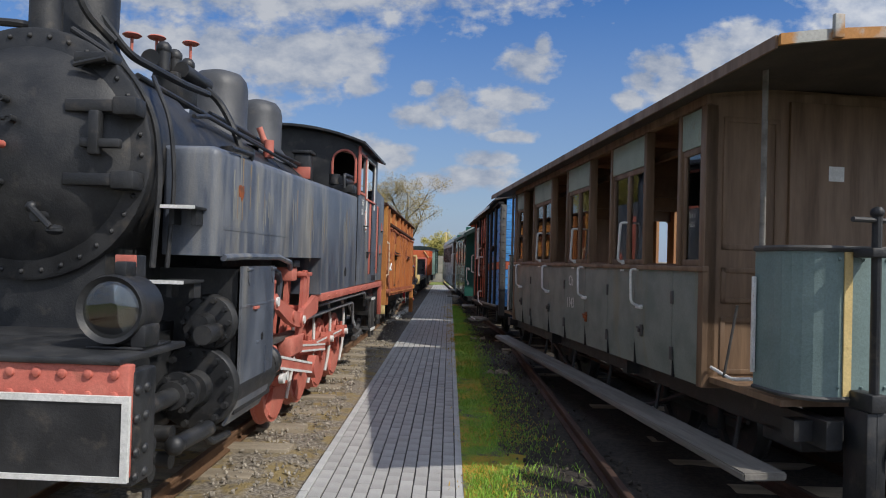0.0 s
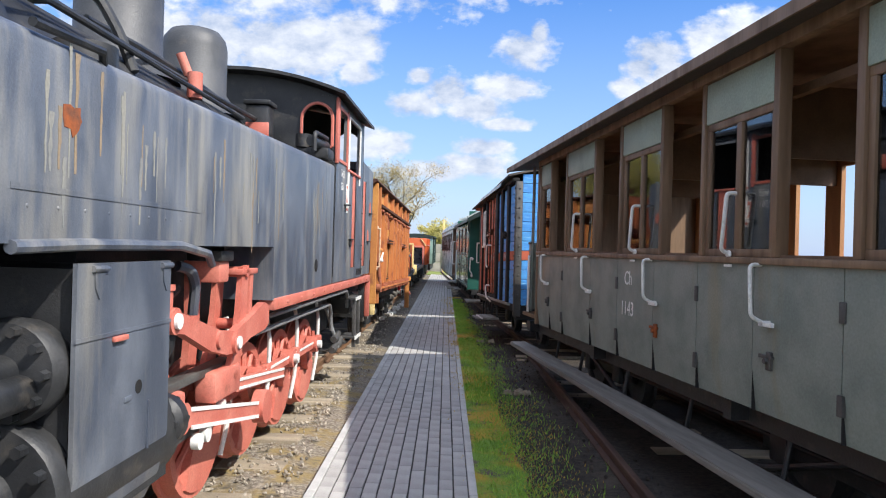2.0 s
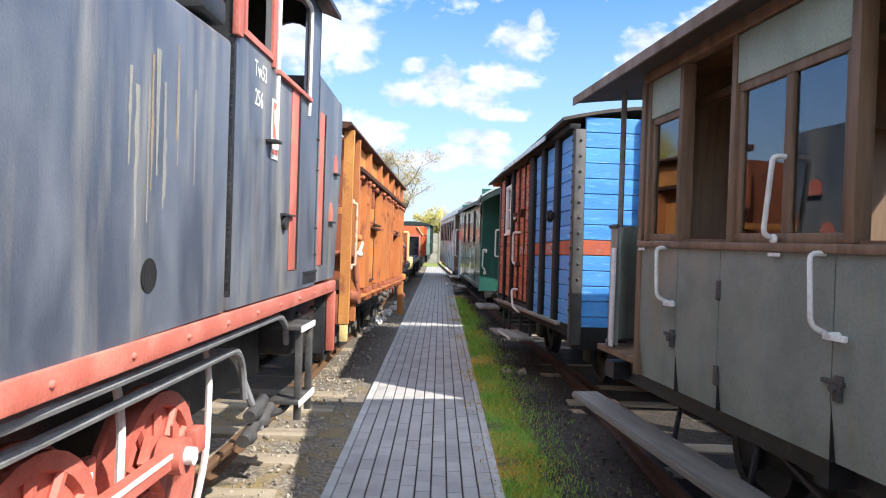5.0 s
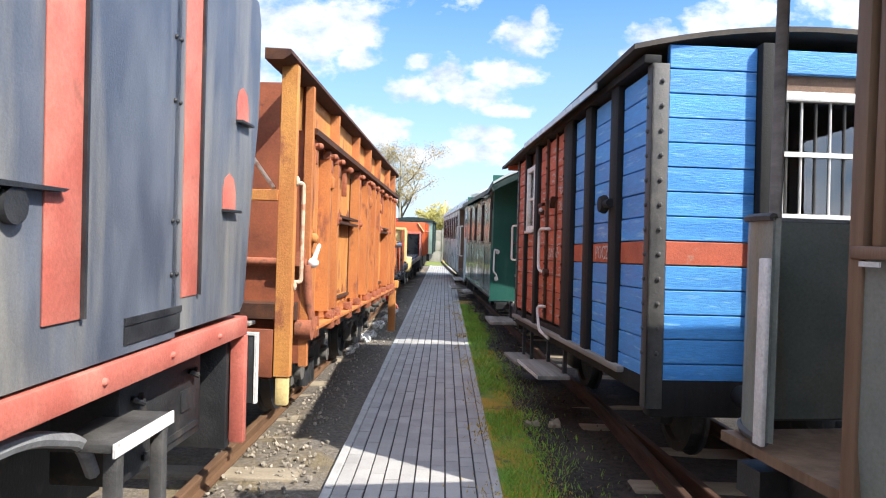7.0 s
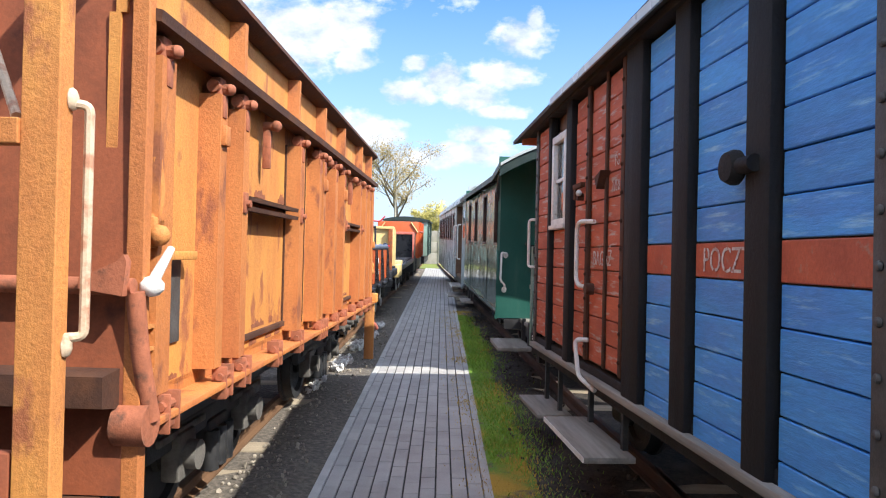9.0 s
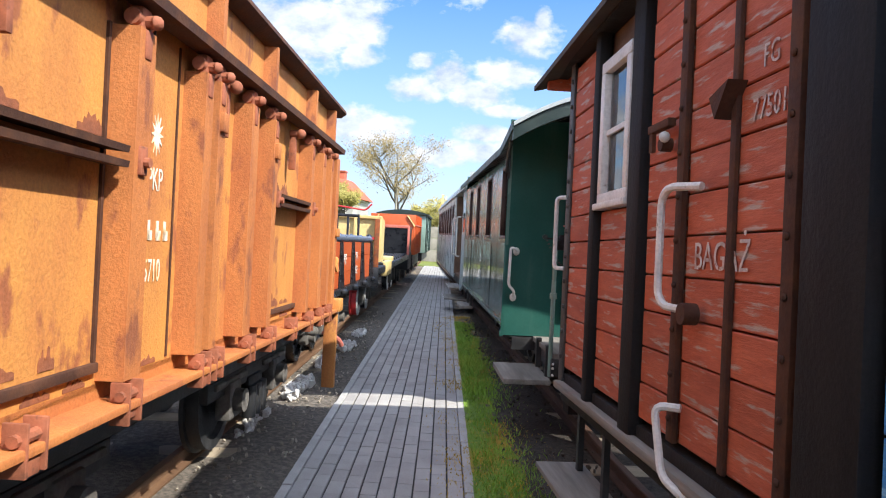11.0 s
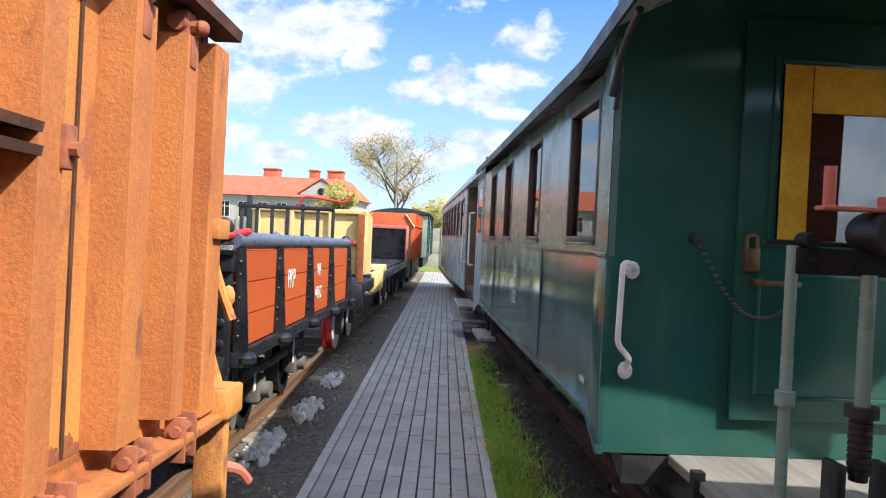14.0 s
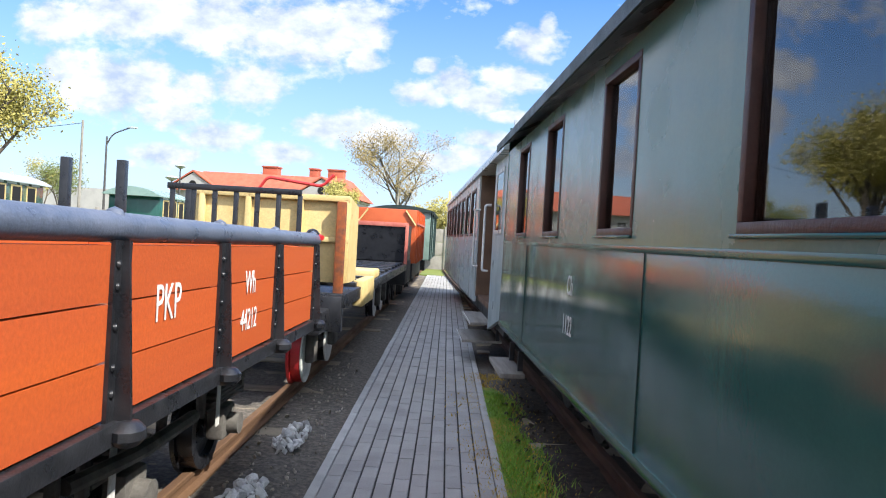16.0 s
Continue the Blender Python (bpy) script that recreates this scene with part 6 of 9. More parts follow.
# ---- green coach ----
def green_coach():
    c = vehicle("green_coach", "glossy dark green steel coach with brown-framed windows", "railway coach", 1.316, -0.045, 21.0)
    def gpart(name, b_, mat, parent, label=""):
        # the end of the body stands a little forward and draws in
        ys = [v.co.y for v in b_.verts]
        if min(ys) < 18.54 and max(ys) > 18.56:
            bmesh.ops.bisect_plane(b_, geom=b_.verts[:] + b_.edges[:] + b_.faces[:], plane_co=(0, 18.55, 0), plane_no=(0, 1, 0))
        for v in b_.verts:
            f = min(1.0, max(0.0, (18.55 - v.co.y) / 0.40))
            v.co.y -= 0.19 * f
            v.co.x -= 0.105 * f
        return part(name, b_, mat, parent, label)

    W, Y0, Y1, ZB, ZW, ZE = 2.0, 18.14, 24.0, 0.67, 1.435, 2.28
    WIN = [(18.56, 19.20), (20.09, 20.62), (21.5, 22.02), (22.71, 23.23)]
    gpart("lower_side", box(B(), 0.0, 0.03, Y0, Y1, ZB, ZW, 0.004), green, c, "dark green lower panels")
    bm = B()
    holed(bm, 0.004, 0.03, Y0, Y1, ZW, ZE, [(a, b, 1.49, 2.20) for a, b in WIN])
    gpart("upper_side", bm, green_sky_sheen, c, "green upper panels, colour lightened for the sky's reflection")
    bm = B()
    box(bm, -0.006, 0.01, Y0, Y1, ZW - 0.012, ZW + 0.012, 0.002), box(bm, -0.01, 0.02, Y0, Y1, ZB - 0.01, ZB + 0.03, 0.003)
    gpart("beading", bm, green, c)
    for y in (19.91, 22.6):
        gpart("seam", box(B(), -0.002, 0.0, y - 0.003, y + 0.003, ZB + 0.03, ZW - 0.012), tar_black, c)
    for a, b in WIN:
        bm = B()
        frame_x(bm, 0.0, 0.045, a, b, 1.485, 2.205, 0.032, 0.004)
        w = gpart("window", bm, dark_window, c, "dark brown window frame")
        gpart("pane", box(B(), 0.030, 0.034, a + 0.032, b - 0.032, 1.517, 2.173), window_glass, w)
        gpart("window_sill", box(B(), -0.014, 0.0, a - 0.01, b + 0.01, 1.474, 1.486, 0.003), green, w)
        for q in ((a + 0.05, (a + b) / 2 - 0.03), ((a + b) / 2 + 0.03, b - 0.05)):
            bm = folds(B(), "y", q[0], q[1], 0.10, 1.5, 2.18)
            gpart("curtain", bm, net_cloth, w, "pale net curtain")
    gpart("inside", box(B(), 0.55, W - 0.03, Y0 + 0.04, Y1 - 0.04, ZB + 0.02, 2.45), interior, c, "dark interior")
    gpart("far_side", box(B(), W - 0.03, W, Y0, Y1, ZB, ZE), green, c)
    # end wall
    bm = B()
    box(bm, 0.0, W, Y0, Y0 + 0.03, ZB, 2.5)
    ew = gpart("end_wall", bm, green, c, "dark green end wall")
    gpart("far_end", box(B(), 0.0, W, Y1 - 0.03, Y1, ZB, 2.5), green, c)
    bm = B()
    box(bm, 0.50, 1.26, Y0 - 0.03, Y0, 0.82, 2.38, 0.006)
    dr = gpart("door", bm, green, ew, "green vestibule door")
    bm = B()
    for q in ((0.64, 1.12, 1.50, 1.53), (0.64, 1.12, 2.2, 2.23), (0.61, 0.64, 1.5, 2.23), (1.12, 1.15, 1.5, 2.23)):
        box(bm, q[0], q[1], Y0 - 0.045, Y0 - 0.03, q[2], q[3], 0.003)
    for q in ((0.58, 1.18, 0.9, 0.92), (0.58, 1.18, 1.38, 1.40), (0.58, 0.60, 0.92, 1.38), (1.16, 1.18, 0.92, 1.38)):
        box(bm, q[0], q[1], Y0 - 0.036, Y0 - 0.03, q[2], q[3], 0.002)
    gpart("door_moulding", bm, green, dr)
    gpart("pane", box(B(), 0.64, 1.12, Y0 - 0.046, Y0 - 0.043, 1.53, 2.2), window_glass, dr)
    gpart("curtain", folds(B(), "x", 0.64, 0.75, Y0 - 0.060, 1.53, 2.2, 4, 0.008), yellow_cloth, dr, "yellow curtain in the door window")
    gpart("valance", folds(B(), "x", 0.755, 1.12, Y0 - 0.060, 2.02, 2.2, 8, 0.008), yellow_cloth, dr, "yellow curtain drawn across the top")
    bm = B()
    cyl(bm, (0.56, Y0 - 0.03, 1.36), (0.56, Y0 - 0.1, 1.36), 0.014, 8), box(bm, 0.54, 0.72, Y0 - 0.11, Y0 - 0.09, 1.35, 1.37, 0.004), box(bm, 0.52, 0.58, Y0 - 0.06, Y0 - 0.03, 1.40, 1.49, 0.006)
    tube(bm, bend([(0.53, Y0 - 0.045, 1.48), (0.53, Y0 - 0.045, 1.54), (0.57, Y0 - 0.045, 1.54), (0.57, Y0 - 0.045, 1.48)], 0.02), 0.008)
    gpart("padlock", bm, brass, dr, "old brass padlock and lever")
    bm = B()
    p0, p1 = Vector((0.34, Y0 - 0.03, 1.52)), Vector((0.73, Y0 - 0.04, 1.28))
    for k in range(26):
        f = k / 25
        p = p0.lerp(p1, f) + Vector((0, 0, -0.16 * math.sin(math.pi * f)))
        bmesh.ops.create_icosphere(bm, subdivisions=1, radius=0.010, matrix=Matrix.Translation(p) @ Matrix.Diagonal((1.3, 0.6, 0.8, 1)))
    gpart("chain", bm, grey_iron, ew, "thin iron chain")
    gpart("chain_eye", cyl(B(), (0.34, Y0, 1.52), (0.34, Y0 - 0.03, 1.52), 0.022, 12), green_seam, ew)
    bm = B()
    tube(bm, bend([(0.10, Y0, 1.385), (0.10, Y0 - 0.07, 1.40), (0.045, Y0 - 0.07, 1.42), (0.04, Y0 - 0.06, 1.10), (0.09, Y0 - 0.07, 1.05), (0.09, Y0, 1.0)], 0.03, 4), 0.012)
    ball(bm, (0.10, Y0 - 0.01, 1.385), 0.03, 1, 0.5, 1.2), ball(bm, (0.09, Y0 - 0.01, 0.995), 0.03, 1, 0.5, 1.2)
    gpart("grab_handle", bm, white_paint, ew, "white curved grab handle")
    # platform, railings, steps
    gpart("platform_floor", box(B(), 0.28, W - 0.28, 17.25, Y0, 0.63, 0.67, 0.006), grey_wood, c, "worn timber platform")
    bm = B()
    box(bm, 0.26, W - 0.26, 17.22, 17.30, 0.50, 0.63, 0.01), box(bm, 0.3, W - 0.3, 17.3, Y0, 0.52, 0.62)
    gpart("platform_beam", bm, black_iron, c)
    bm = B()
    cyl(bm, (0.26, 17.27, 0.5), (0.26, 17.27, 1.50), 0.016, 10), cyl(bm, (0.26, 17.27, 1.07), (0.26, 17.27, 1.11), 0.026, 10)
    gpart("railing_post", bm, green_upper, c, "pale green iron post")
    bm = B()
    for z in (0.52, 0.57, 0.60):
        ball(bm, (0.27, 17.21, z), 0.010, n=6)
    gpart("white_bolts", bm, white_paint, c)
    bm = B()
    box(bm, 0.26, 0.62, 17.25, 17.29, 1.425, 1.495, 0.006), box(bm, 0.20, 0.50, 17.30, 17.32, 1.50, 1.512)
    for x in (0.30, 0.42):
        ball(bm, (x, 17.25, 1.46), 0.012, 1, 0.6, 1, n=6)
    cyl(bm, (0.30, 17.24, 1.515), (0.30, 17.30, 1.515), 0.022, 12)
    gpart("brake_bracket", bm, tar_black, c, "black iron bracket")
    bm = B()
    lathe(bm, [(0.022, -0.07), (0.05, -0.07), (0.058, -0.05), (0.058, 0.05), (0.05, 0.07), (0.022, 0.07)], (0.48, 17.25, 1.54), "y", 18)
    gpart("ring", bm, black_iron, c, "black iron ring")
    bm = B()
    cyl(bm, (0.46, 17.25, 1.05), (0.46, 17.25, 1.43), 0.020, 10)
    gpart("brake_rod", bm, green_upper, c)
    bm = B()
    for k in range(9):
        cyl(bm, (0.46, 17.25, 0.90 + 0.018 * k), (0.46, 17.25, 0.911 + 0.018 * k), 0.030, 12)
    cyl(bm, (0.46, 17.25, 0.88), (0.46, 17.25, 1.07), 0.024, 12), cyl(bm, (0.46, 17.25, 1.05), (0.46, 17.25, 1.08), 0.042, 14)
    gpart("brake_screw", bm, black_iron, c, "black threaded brake screw")
    bm = B()
    box(bm, 0.39, 0.53, 17.2, 17.3, 0.50, 0.80, 0.012), box(bm, 0.38, 0.405, 17.21, 17.29, 0.78, 0.93, 0.006), box(bm, 0.515, 0.54, 17.21, 17.29, 0.78, 0.93, 0.006)
    gpart("brake_block", bm, black_iron, c)
    gpart("end_sheet", box(B(), 0.58, 1.4, 17.30, 17.32, 0.60, 1.50, 0.004), tar_black, c, "black end sheet of the platform")
    bm = B()
    tube(bm, bend([(0.56, 17.28, 1.38), (0.56, 17.20, 1.36), (0.56, 17.20, 0.98), (0.58, 17.28, 0.96)], 0.03), 0.015)
    gpart("gate_handle", bm, white_paint, c, "white gate handle")
    bm = B()
    box(bm, 0.30, 0.75, 17.20, 17.25, 1.595, 1.607, 0.003), cyl(bm, (0.325, 17.225, 1.60), (0.325, 17.225, 1.71), 0.016, 10), cyl(bm, (0.48, 17.225, 1.60), (0.48, 17.225, 1.635), 0.022, 8)
    gpart("red_rail", bm, salmon, c, "red-painted rail")
    bm = B()
    box(bm, -0.07, 0.28, 17.3, 17.98, 0.425, 0.465, 0.006)
    st = gpart("step_board", bm, grey_wood, c, "worn grey timber step")
    for y in (17.45, 17.85):
        gpart("step_hanger", box(B(), 0.26, 0.30, y - 0.02, y + 0.02, 0.46, 0.7), black_iron, c)
    # roof
    def rz(x):
        return 2.33 + 0.30 * (1 - abs((x - 1) / 1.1) ** 2.4)
    xs = [-0.10 + 2.2 * k / 20 for k in range(21)]
    bm = B()
    prism(bm, [(x, rz(x)) for x in xs] + [(x, rz(x) - 0.03) for x in reversed(xs)], "y", 17.2, Y1 + 0.02)
    rf = gpart("roof", bm, silver_paint, c, "pale grey arched roof")
    gpart("roof_edge", box(B(), -0.112, -0.10, 17.2, Y1 + 0.02, 2.27, 2.335), green_seam, rf)
    bm = B()
    for k in range(20):
        x0, x1 = xs[k], xs[k + 1]
        prism(bm, [(x0, rz(x0) - 0.032), (x1, rz(x1) - 0.032), (x1, rz(x1) - 0.13), (x0, rz(x0) - 0.13)], "y", 17.22, 17.26)
    gpart("roof_arch", bm, green_seam, rf)
    gpart("soffit", prism(B(), [(x, rz(x) - 0.04) for x in xs[1:-1]] + [(x, rz(x) - 0.05) for x in reversed(xs[1:-1])], "y", 17.27, Y0), tar_black, c)
    bm = B()
    tube(bm, bend([(-0.02, Y0 - 0.04, 2.05), (-0.03, Y0 - 0.2, 2.2), (-0.04, Y0 - 0.4, 2.26)], 0.1), 0.014)
    tube(bm, bend([(0.0, Y0 - 0.02, 2.0), (0.0, Y0 - 0.08, 2.1), (0.0, Y0 - 0.02, 2.2)], 0.05), 0.01)
    gpart("roof_bracket", bm, black_iron, c)
    letters("Ch", 0.15, lettering, c, on_west(-0.003, 21.08, 1.22, 0.75))
    letters("1122", 0.15, lettering, c, on_west(-0.003, 21.10, 1.01, 0.75))
    bm = B()
    for k in range(3):
        box(bm, -0.003, -0.001, 18.62 + 0.035 * k, 18.642 + 0.035 * k, 0.80, 0.83)
    gpart("small_lettering", bm, lettering, c, "small white marks")
    bm = B()
    box(bm, 0.1, W - 0.1, Y0, Y1, 0.55, 0.66)
    gpart("under_frame", bm, black_iron, c)
    for y in (18.9, 19.9, 22.2, 23.2):
        wheel(c, 0.55, y, 0.38, 0.28, black_iron, 0, -1), wheel(c, 1.35, y, 0.38, 0.28, black_iron, 0, 1)
    for y in (19.4, 22.7):
        gpart("bogie_frame", box(B(), 0.42, 0.5, y - 0.8, y + 0.8, 0.32, 0.5, 0.02), black_iron, c)
    gpart("step_board", box(B(), -0.10, 0.10, 22.95, 23.75, 0.36, 0.40, 0.006), grey_wood, c)
    for y in (23.1, 23.6):
        gpart("step_hanger", box(B(), 0.06, 0.1, y - 0.02, y + 0.02, 0.39, 0.56), black_iron, c)
    return c


green_seam = paint("dark_green_edge", (0.010, 0.026, 0.024), (0.016, 0.034, 0.03), 0.5, 0, 6)
brass = paint("dull_brass", (0.20, 0.12, 0.06), (0.13, 0.08, 0.045), 0.45, 0.6, 9)
green_coach()


# ---- silver coach ----
def silver_coach():
    c = vehicle("silver_coach", "silver-grey coach with an open folding door", "railway coach", 1.316, -0.045, 30.0)
    W, Y0, Y1, ZB, ZE = 2.0, 24.08, 36.5, 0.62, 2.32
    WIN = [(27.35 + 1.12 * k, 28.15 + 1.12 * k) for k in range(8)]
    bm = B()
    prism(bm, [(Y0, 0.72), (25.35, 0.45), (25.35, ZE), (Y0, ZE)], "x", 0.04, 0.08)
    d = part("folding_door", bm, silver_door, c, "pale blue-grey end panel with a window")
    bm = B()
    frame_x(bm, 0.03, 0.05, 24.5, 25.15, 1.52, 2.2, 0.04)
    part("window_frame", bm, silver_paint, d)
    part("pane", box(B(), 0.036, 0.039, 24.54, 25.11, 1.56, 2.16), window_glass, d)
    part("back", box(B(), 0.082, 0.09, 24.3, 25.3, 0.8, 2.3), interior, d)
    bm = B()
    holed(bm, 0.0, 0.03, 26.9, Y1, ZB, ZE, [(a, b, 1.5, 2.18) for a, b in WIN])
    part("side", bm, silver_paint, c, "silver-grey side panels")
    for a, b in WIN:
        bm = B()
        frame_x(bm, -0.008, 0.025, a, b, 1.5, 2.18, 0.04, 0.003)
        w = part("window", bm, dark_window, c)
        part("pane", box(B(), 0.012, 0.016, a + 0.04, b - 0.04, 1.54, 2.14), window_glass, w)
    part("waist_bead", box(B(), -0.008, 0.0, 26.9, Y1, 1.42, 1.44), silver_door, c)
    part("inside", box(B(), 0.5, W - 0.04, 25.4, Y1 - 0.05, 0.7, 2.3), interior, c)
    bm = B()
    box(bm, 0.02, 0.5, 26.85, 26.9, 0.7, ZE), box(bm, 0.08, 0.5, 25.35, 25.4, 0.7, ZE), box(bm, 0.05, 0.5, 25.4, 26.85, 0.66, 0.72)
    part("door_recess", bm, interior, c)
    for y in (25.45, 26.8):
        handle_c(c, [(0.02, y, 1.85), (-0.05, y, 1.85), (-0.05, y, 1.1), (0.02, y, 1.1)], 0.014)
    for z, y0, y1 in ((0.50, 25.5, 26.75), (0.28, 25.6, 26.6)):
        part("step", box(B(), -0.22 if z < 0.4 else -0.14, 0.25, y0, y1, z - 0.03, z, 0.005), grey_wood, c, "door step with a white edge")
        part("step_edge", box(B(), -0.225 if z < 0.4 else -0.145, -0.22 if z < 0.4 else -0.14, y0, y1, z - 0.028, z), white_paint, c)
    for y in (25.65, 26.55):
        part("step_hanger", box(B(), 0.18, 0.22, y - 0.02, y + 0.02, 0.25, 0.66), black_iron, c)
    def rz(x):
        return 2.34 + 0.46 * (1 - abs((x - 1) / 1.04) ** 2.6) ** 0.7 if abs(x - 1) < 1.04 else 2.34
    xs = [-0.04 + 2.08 * k / 24 for k in range(25)]
    bm = B()
    prism(bm, [(x, rz(x)) for x in xs] + [(x, 2.31) for x in (2.04, -0.04)], "y", Y0, Y1)
    part("roof", bm, silver_paint, c, "silver rounded roof")
    part("far_side", box(B(), W - 0.03, W, Y0, Y1, ZB, ZE), silver_paint, c)
    part("end_wall", box(B(), 0.05, W - 0.03, Y0, Y0 + 0.03, ZB, 2.6), silver_paint, c)
    part("under_frame", box(B(), 0.1, W - 0.1, Y0 + 0.3, Y1, 0.5, 0.62), black_iron, c)
    for y in (27.4, 28.5, 34, 35.1):
        wheel(c, 0.55, y, 0.38, 0.28, black_iron, 0, -1), wheel(c, 1.35, y, 0.38, 0.28, black_iron, 0, 1)
    return c


silver_door = paint("pale_blue_grey_paint", (0.33, 0.40, 0.42), (0.28, 0.35, 0.37), 0.35, 0, 3)
silver_coach()


# ---- orange hopper wagon ----
def hopper():
    h = vehicle("hopper_wagon", "tall steel hopper wagon in rusty peeling orange paint", "railway wagon", -1.482, 0.03, 14.7, -0.022)
    W, Y0, Y1, ZB, ZR, ZT = -1.9, 12.0, 17.48, 0.96, 2.17, 2.47
    part("side_sheet", box(B(), -0.12, -0.085, Y0, Y1, ZB, ZR), orange, h, "orange side sheet with rust patches")
    part("upper_sheet", box(B(), -0.10, -0.065, Y0, Y1, ZR, ZT), orange, h)
    part("far_side", box(B(), W, W + 0.04, Y0, Y1, ZB, ZT), rust_shaded, h)
    part("cover", box(B(), W + 0.04, -0.1, Y0 + 0.05, Y1 - 0.05, 1.9, 1.94), rim_rust, h)
    bm = B()
    prism(bm, [(-0.02, ZT - 0.03), (0.025, ZT), (0.02, ZT + 0.025), (-0.12, ZT + 0.03), (-0.12, ZT - 0.03)], "y", 11.35, Y1 + 0.02)
    part("top_rim", bm, rim_rust, h, "dark rusted top rim")
    bm = B()
    prism(bm, [(0.03, ZR - 0.02), (0.035, ZR + 0.015), (-0.06, ZR + 0.035), (-0.06, ZR - 0.02)], "y", Y0 + 0.02, Y1)
    part("side_flange", bm, rim_rust, h, "dark flange along the side")
    RIBS = [12.16, 12.69, 12.99, 14.08, 14.62, 14.77, 15.22, 15.60, 16.50, 16.87, 17.16]
    rnd = random.Random(2)
    for i, y in enumerate(RIBS):
        w = 0.05 if i % 3 else 0.065
        bm = B()
        prism(bm, [(-0.085, y - w), (0.0, y - w + 0.010), (0.0, y + w - 0.010), (-0.085, y + w)], "z", ZB + 0.03, ZR - 0.10)
        r = part("rib", bm, orange_rib, h, "welded vertical rib")
        bm = B()
        ball(bm, (0.022, y, ZR - 0.075), 0.026, 0.9, 1, 0.9, 8), cyl(bm, (-0.03, y - 0.055, ZR - 0.07), (-0.03, y + 0.055, ZR - 0.07), 0.026, 10), cyl(bm, (-0.04, y, ZR - 0.075), (0.015, y, ZR - 0.075), 0.022, 8), box(bm, -0.05, -0.005, y - 0.035, y + 0.035, ZR - 0.12, ZR - 0.03, 0.01)
        box(bm, -0.05, 0.006, y - 0.022, y + 0.022, ZR - 0.19, ZR - 0.10, 0.006)
        part("clamp", bm, orange_clamp, r, "rusty pivot clamp")
        if i in (1, 5, 7):
            bm = B()
            box(bm, -0.04, 0.02, y - 0.03, y + 0.03, ZR - 0.30, ZR - 0.22, 0.006)
            part("lug", bm, orange_rib, r)
    for y in (13.45, 16.1, 14.9):
        bm = B()
        ball(bm, (0.005, y, ZR - 0.085), 0.03, 1.0, 1, 1, 8), cyl(bm, (-0.06, y, ZR - 0.085), (0.02, y, ZR - 0.085), 0.022, 10)
        box(bm, -0.06, -0.02, y - 0.012, y + 0.012, ZR - 0.3, ZR - 0.1, 0.003)
        part("clamp", bm, orange_clamp, h)
    for y in (12.95, 13.97, 14.75, 15.55, 16.53, 17.2):
        part("upper_rib", prism(B(), [(-0.065, y - 0.035), (0.0, y - 0.02), (0.0, y + 0.02), (-0.065, y + 0.035)], "z", ZR + 0.03, ZT - 0.03), orange_rib, h)
    # flaps: plate seams, slots
    for a, b in ((13.0, 14.05), (15.70, 16.53)):
        bm = B()
        for z in (1.70, 1.655):
            prism(bm, [(-0.085, z - 0.012), (0.0, z - 0.02), (0.004, z + 0.0), (-0.085, z + 0.012)], "y", a + 0.06, b - 0.06)
        part("stiffener", bm, rim_rust, h, "rusted double stiffener")
        for y in (a - 0.02, b + 0.02):
            bm = B()
            box(bm, -0.03, 0.012, y - 0.022, y + 0.022, 1.62, 1.71, 0.005), cyl(bm, (0.0, y, 1.66), (0.03, y, 1.66), 0.016, 8)
            part("hinge", bm, orange_clamp, h)
        bm = B()
        box(bm, -0.085, -0.065, a + 0.05, b - 0.05, 1.02, 1.05, 0.004)
        box(bm, -0.085, -0.075, a + 0.05, a + 0.065, 1.05, ZR - 0.1), box(bm, -0.085, -0.075, b - 0.065, b - 0.05, 1.05, ZR - 0.1)
        part("flap_edge", bm, rim_rust, h)
    bm = B()
    for y in (12.35, 12.84, 14.30, 14.52, 14.93, 15.40, 16.73, 17.08):
        box(bm, -0.0855, -0.080, y - 0.006, y + 0.006, ZB + 0.03, ZR - 0.03)
    split_part("seam", bm, rim_rust, h)
    # dark opening in the first panel
    bm = B()
    box(bm, -0.084, -0.075, 12.27, 12.48, 1.12, 1.42)
    part("inspection_hole", bm, grey_iron, h, "grey plate in an open inspection flap")
    bm = B()
    for k in range(4):
        box(bm, -0.055, 0.0, 12.03, 12.10, 1.0 + 0.07 * k, 1.012 + 0.07 * k)
    box(bm, -0.055, -0.04, 12.24, 12.27, 1.1, 1.45, 0.004), box(bm, -0.055, -0.02, 12.24, 12.5, 1.42, 1.45, 0.004)
    tube(bm, bend([(-0.02, 12.12, 1.75), (-0.01, 12.14, 1.62), (-0.03, 12.1, 1.5)], 0.05), 0.02), box(bm, -0.05, 0.0, 12.08, 12.16, 1.46, 1.56, 0.01)
    ball(bm, (0.01, 12.09, 1.50), 0.035)
    part("latch_gear", bm, orange, h)
    # bottom ledge with brackets
    bm = B()
    box(bm, -0.10, 0.03, Y0, Y1 + 0.1, ZB - 0.055, ZB - 0.03, 0.004)
    box(bm, -0.12, -0.085, Y0, Y1, ZB - 0.055, ZB + 0.02)
    part("bottom_ledge", bm, orange_rib, h)
    part("bottom_rod", cyl(B(), (0.012, 12.1, ZB - 0.045), (0.012, 17.4, ZB - 0.045), 0.012, 8), orange_clamp, h)
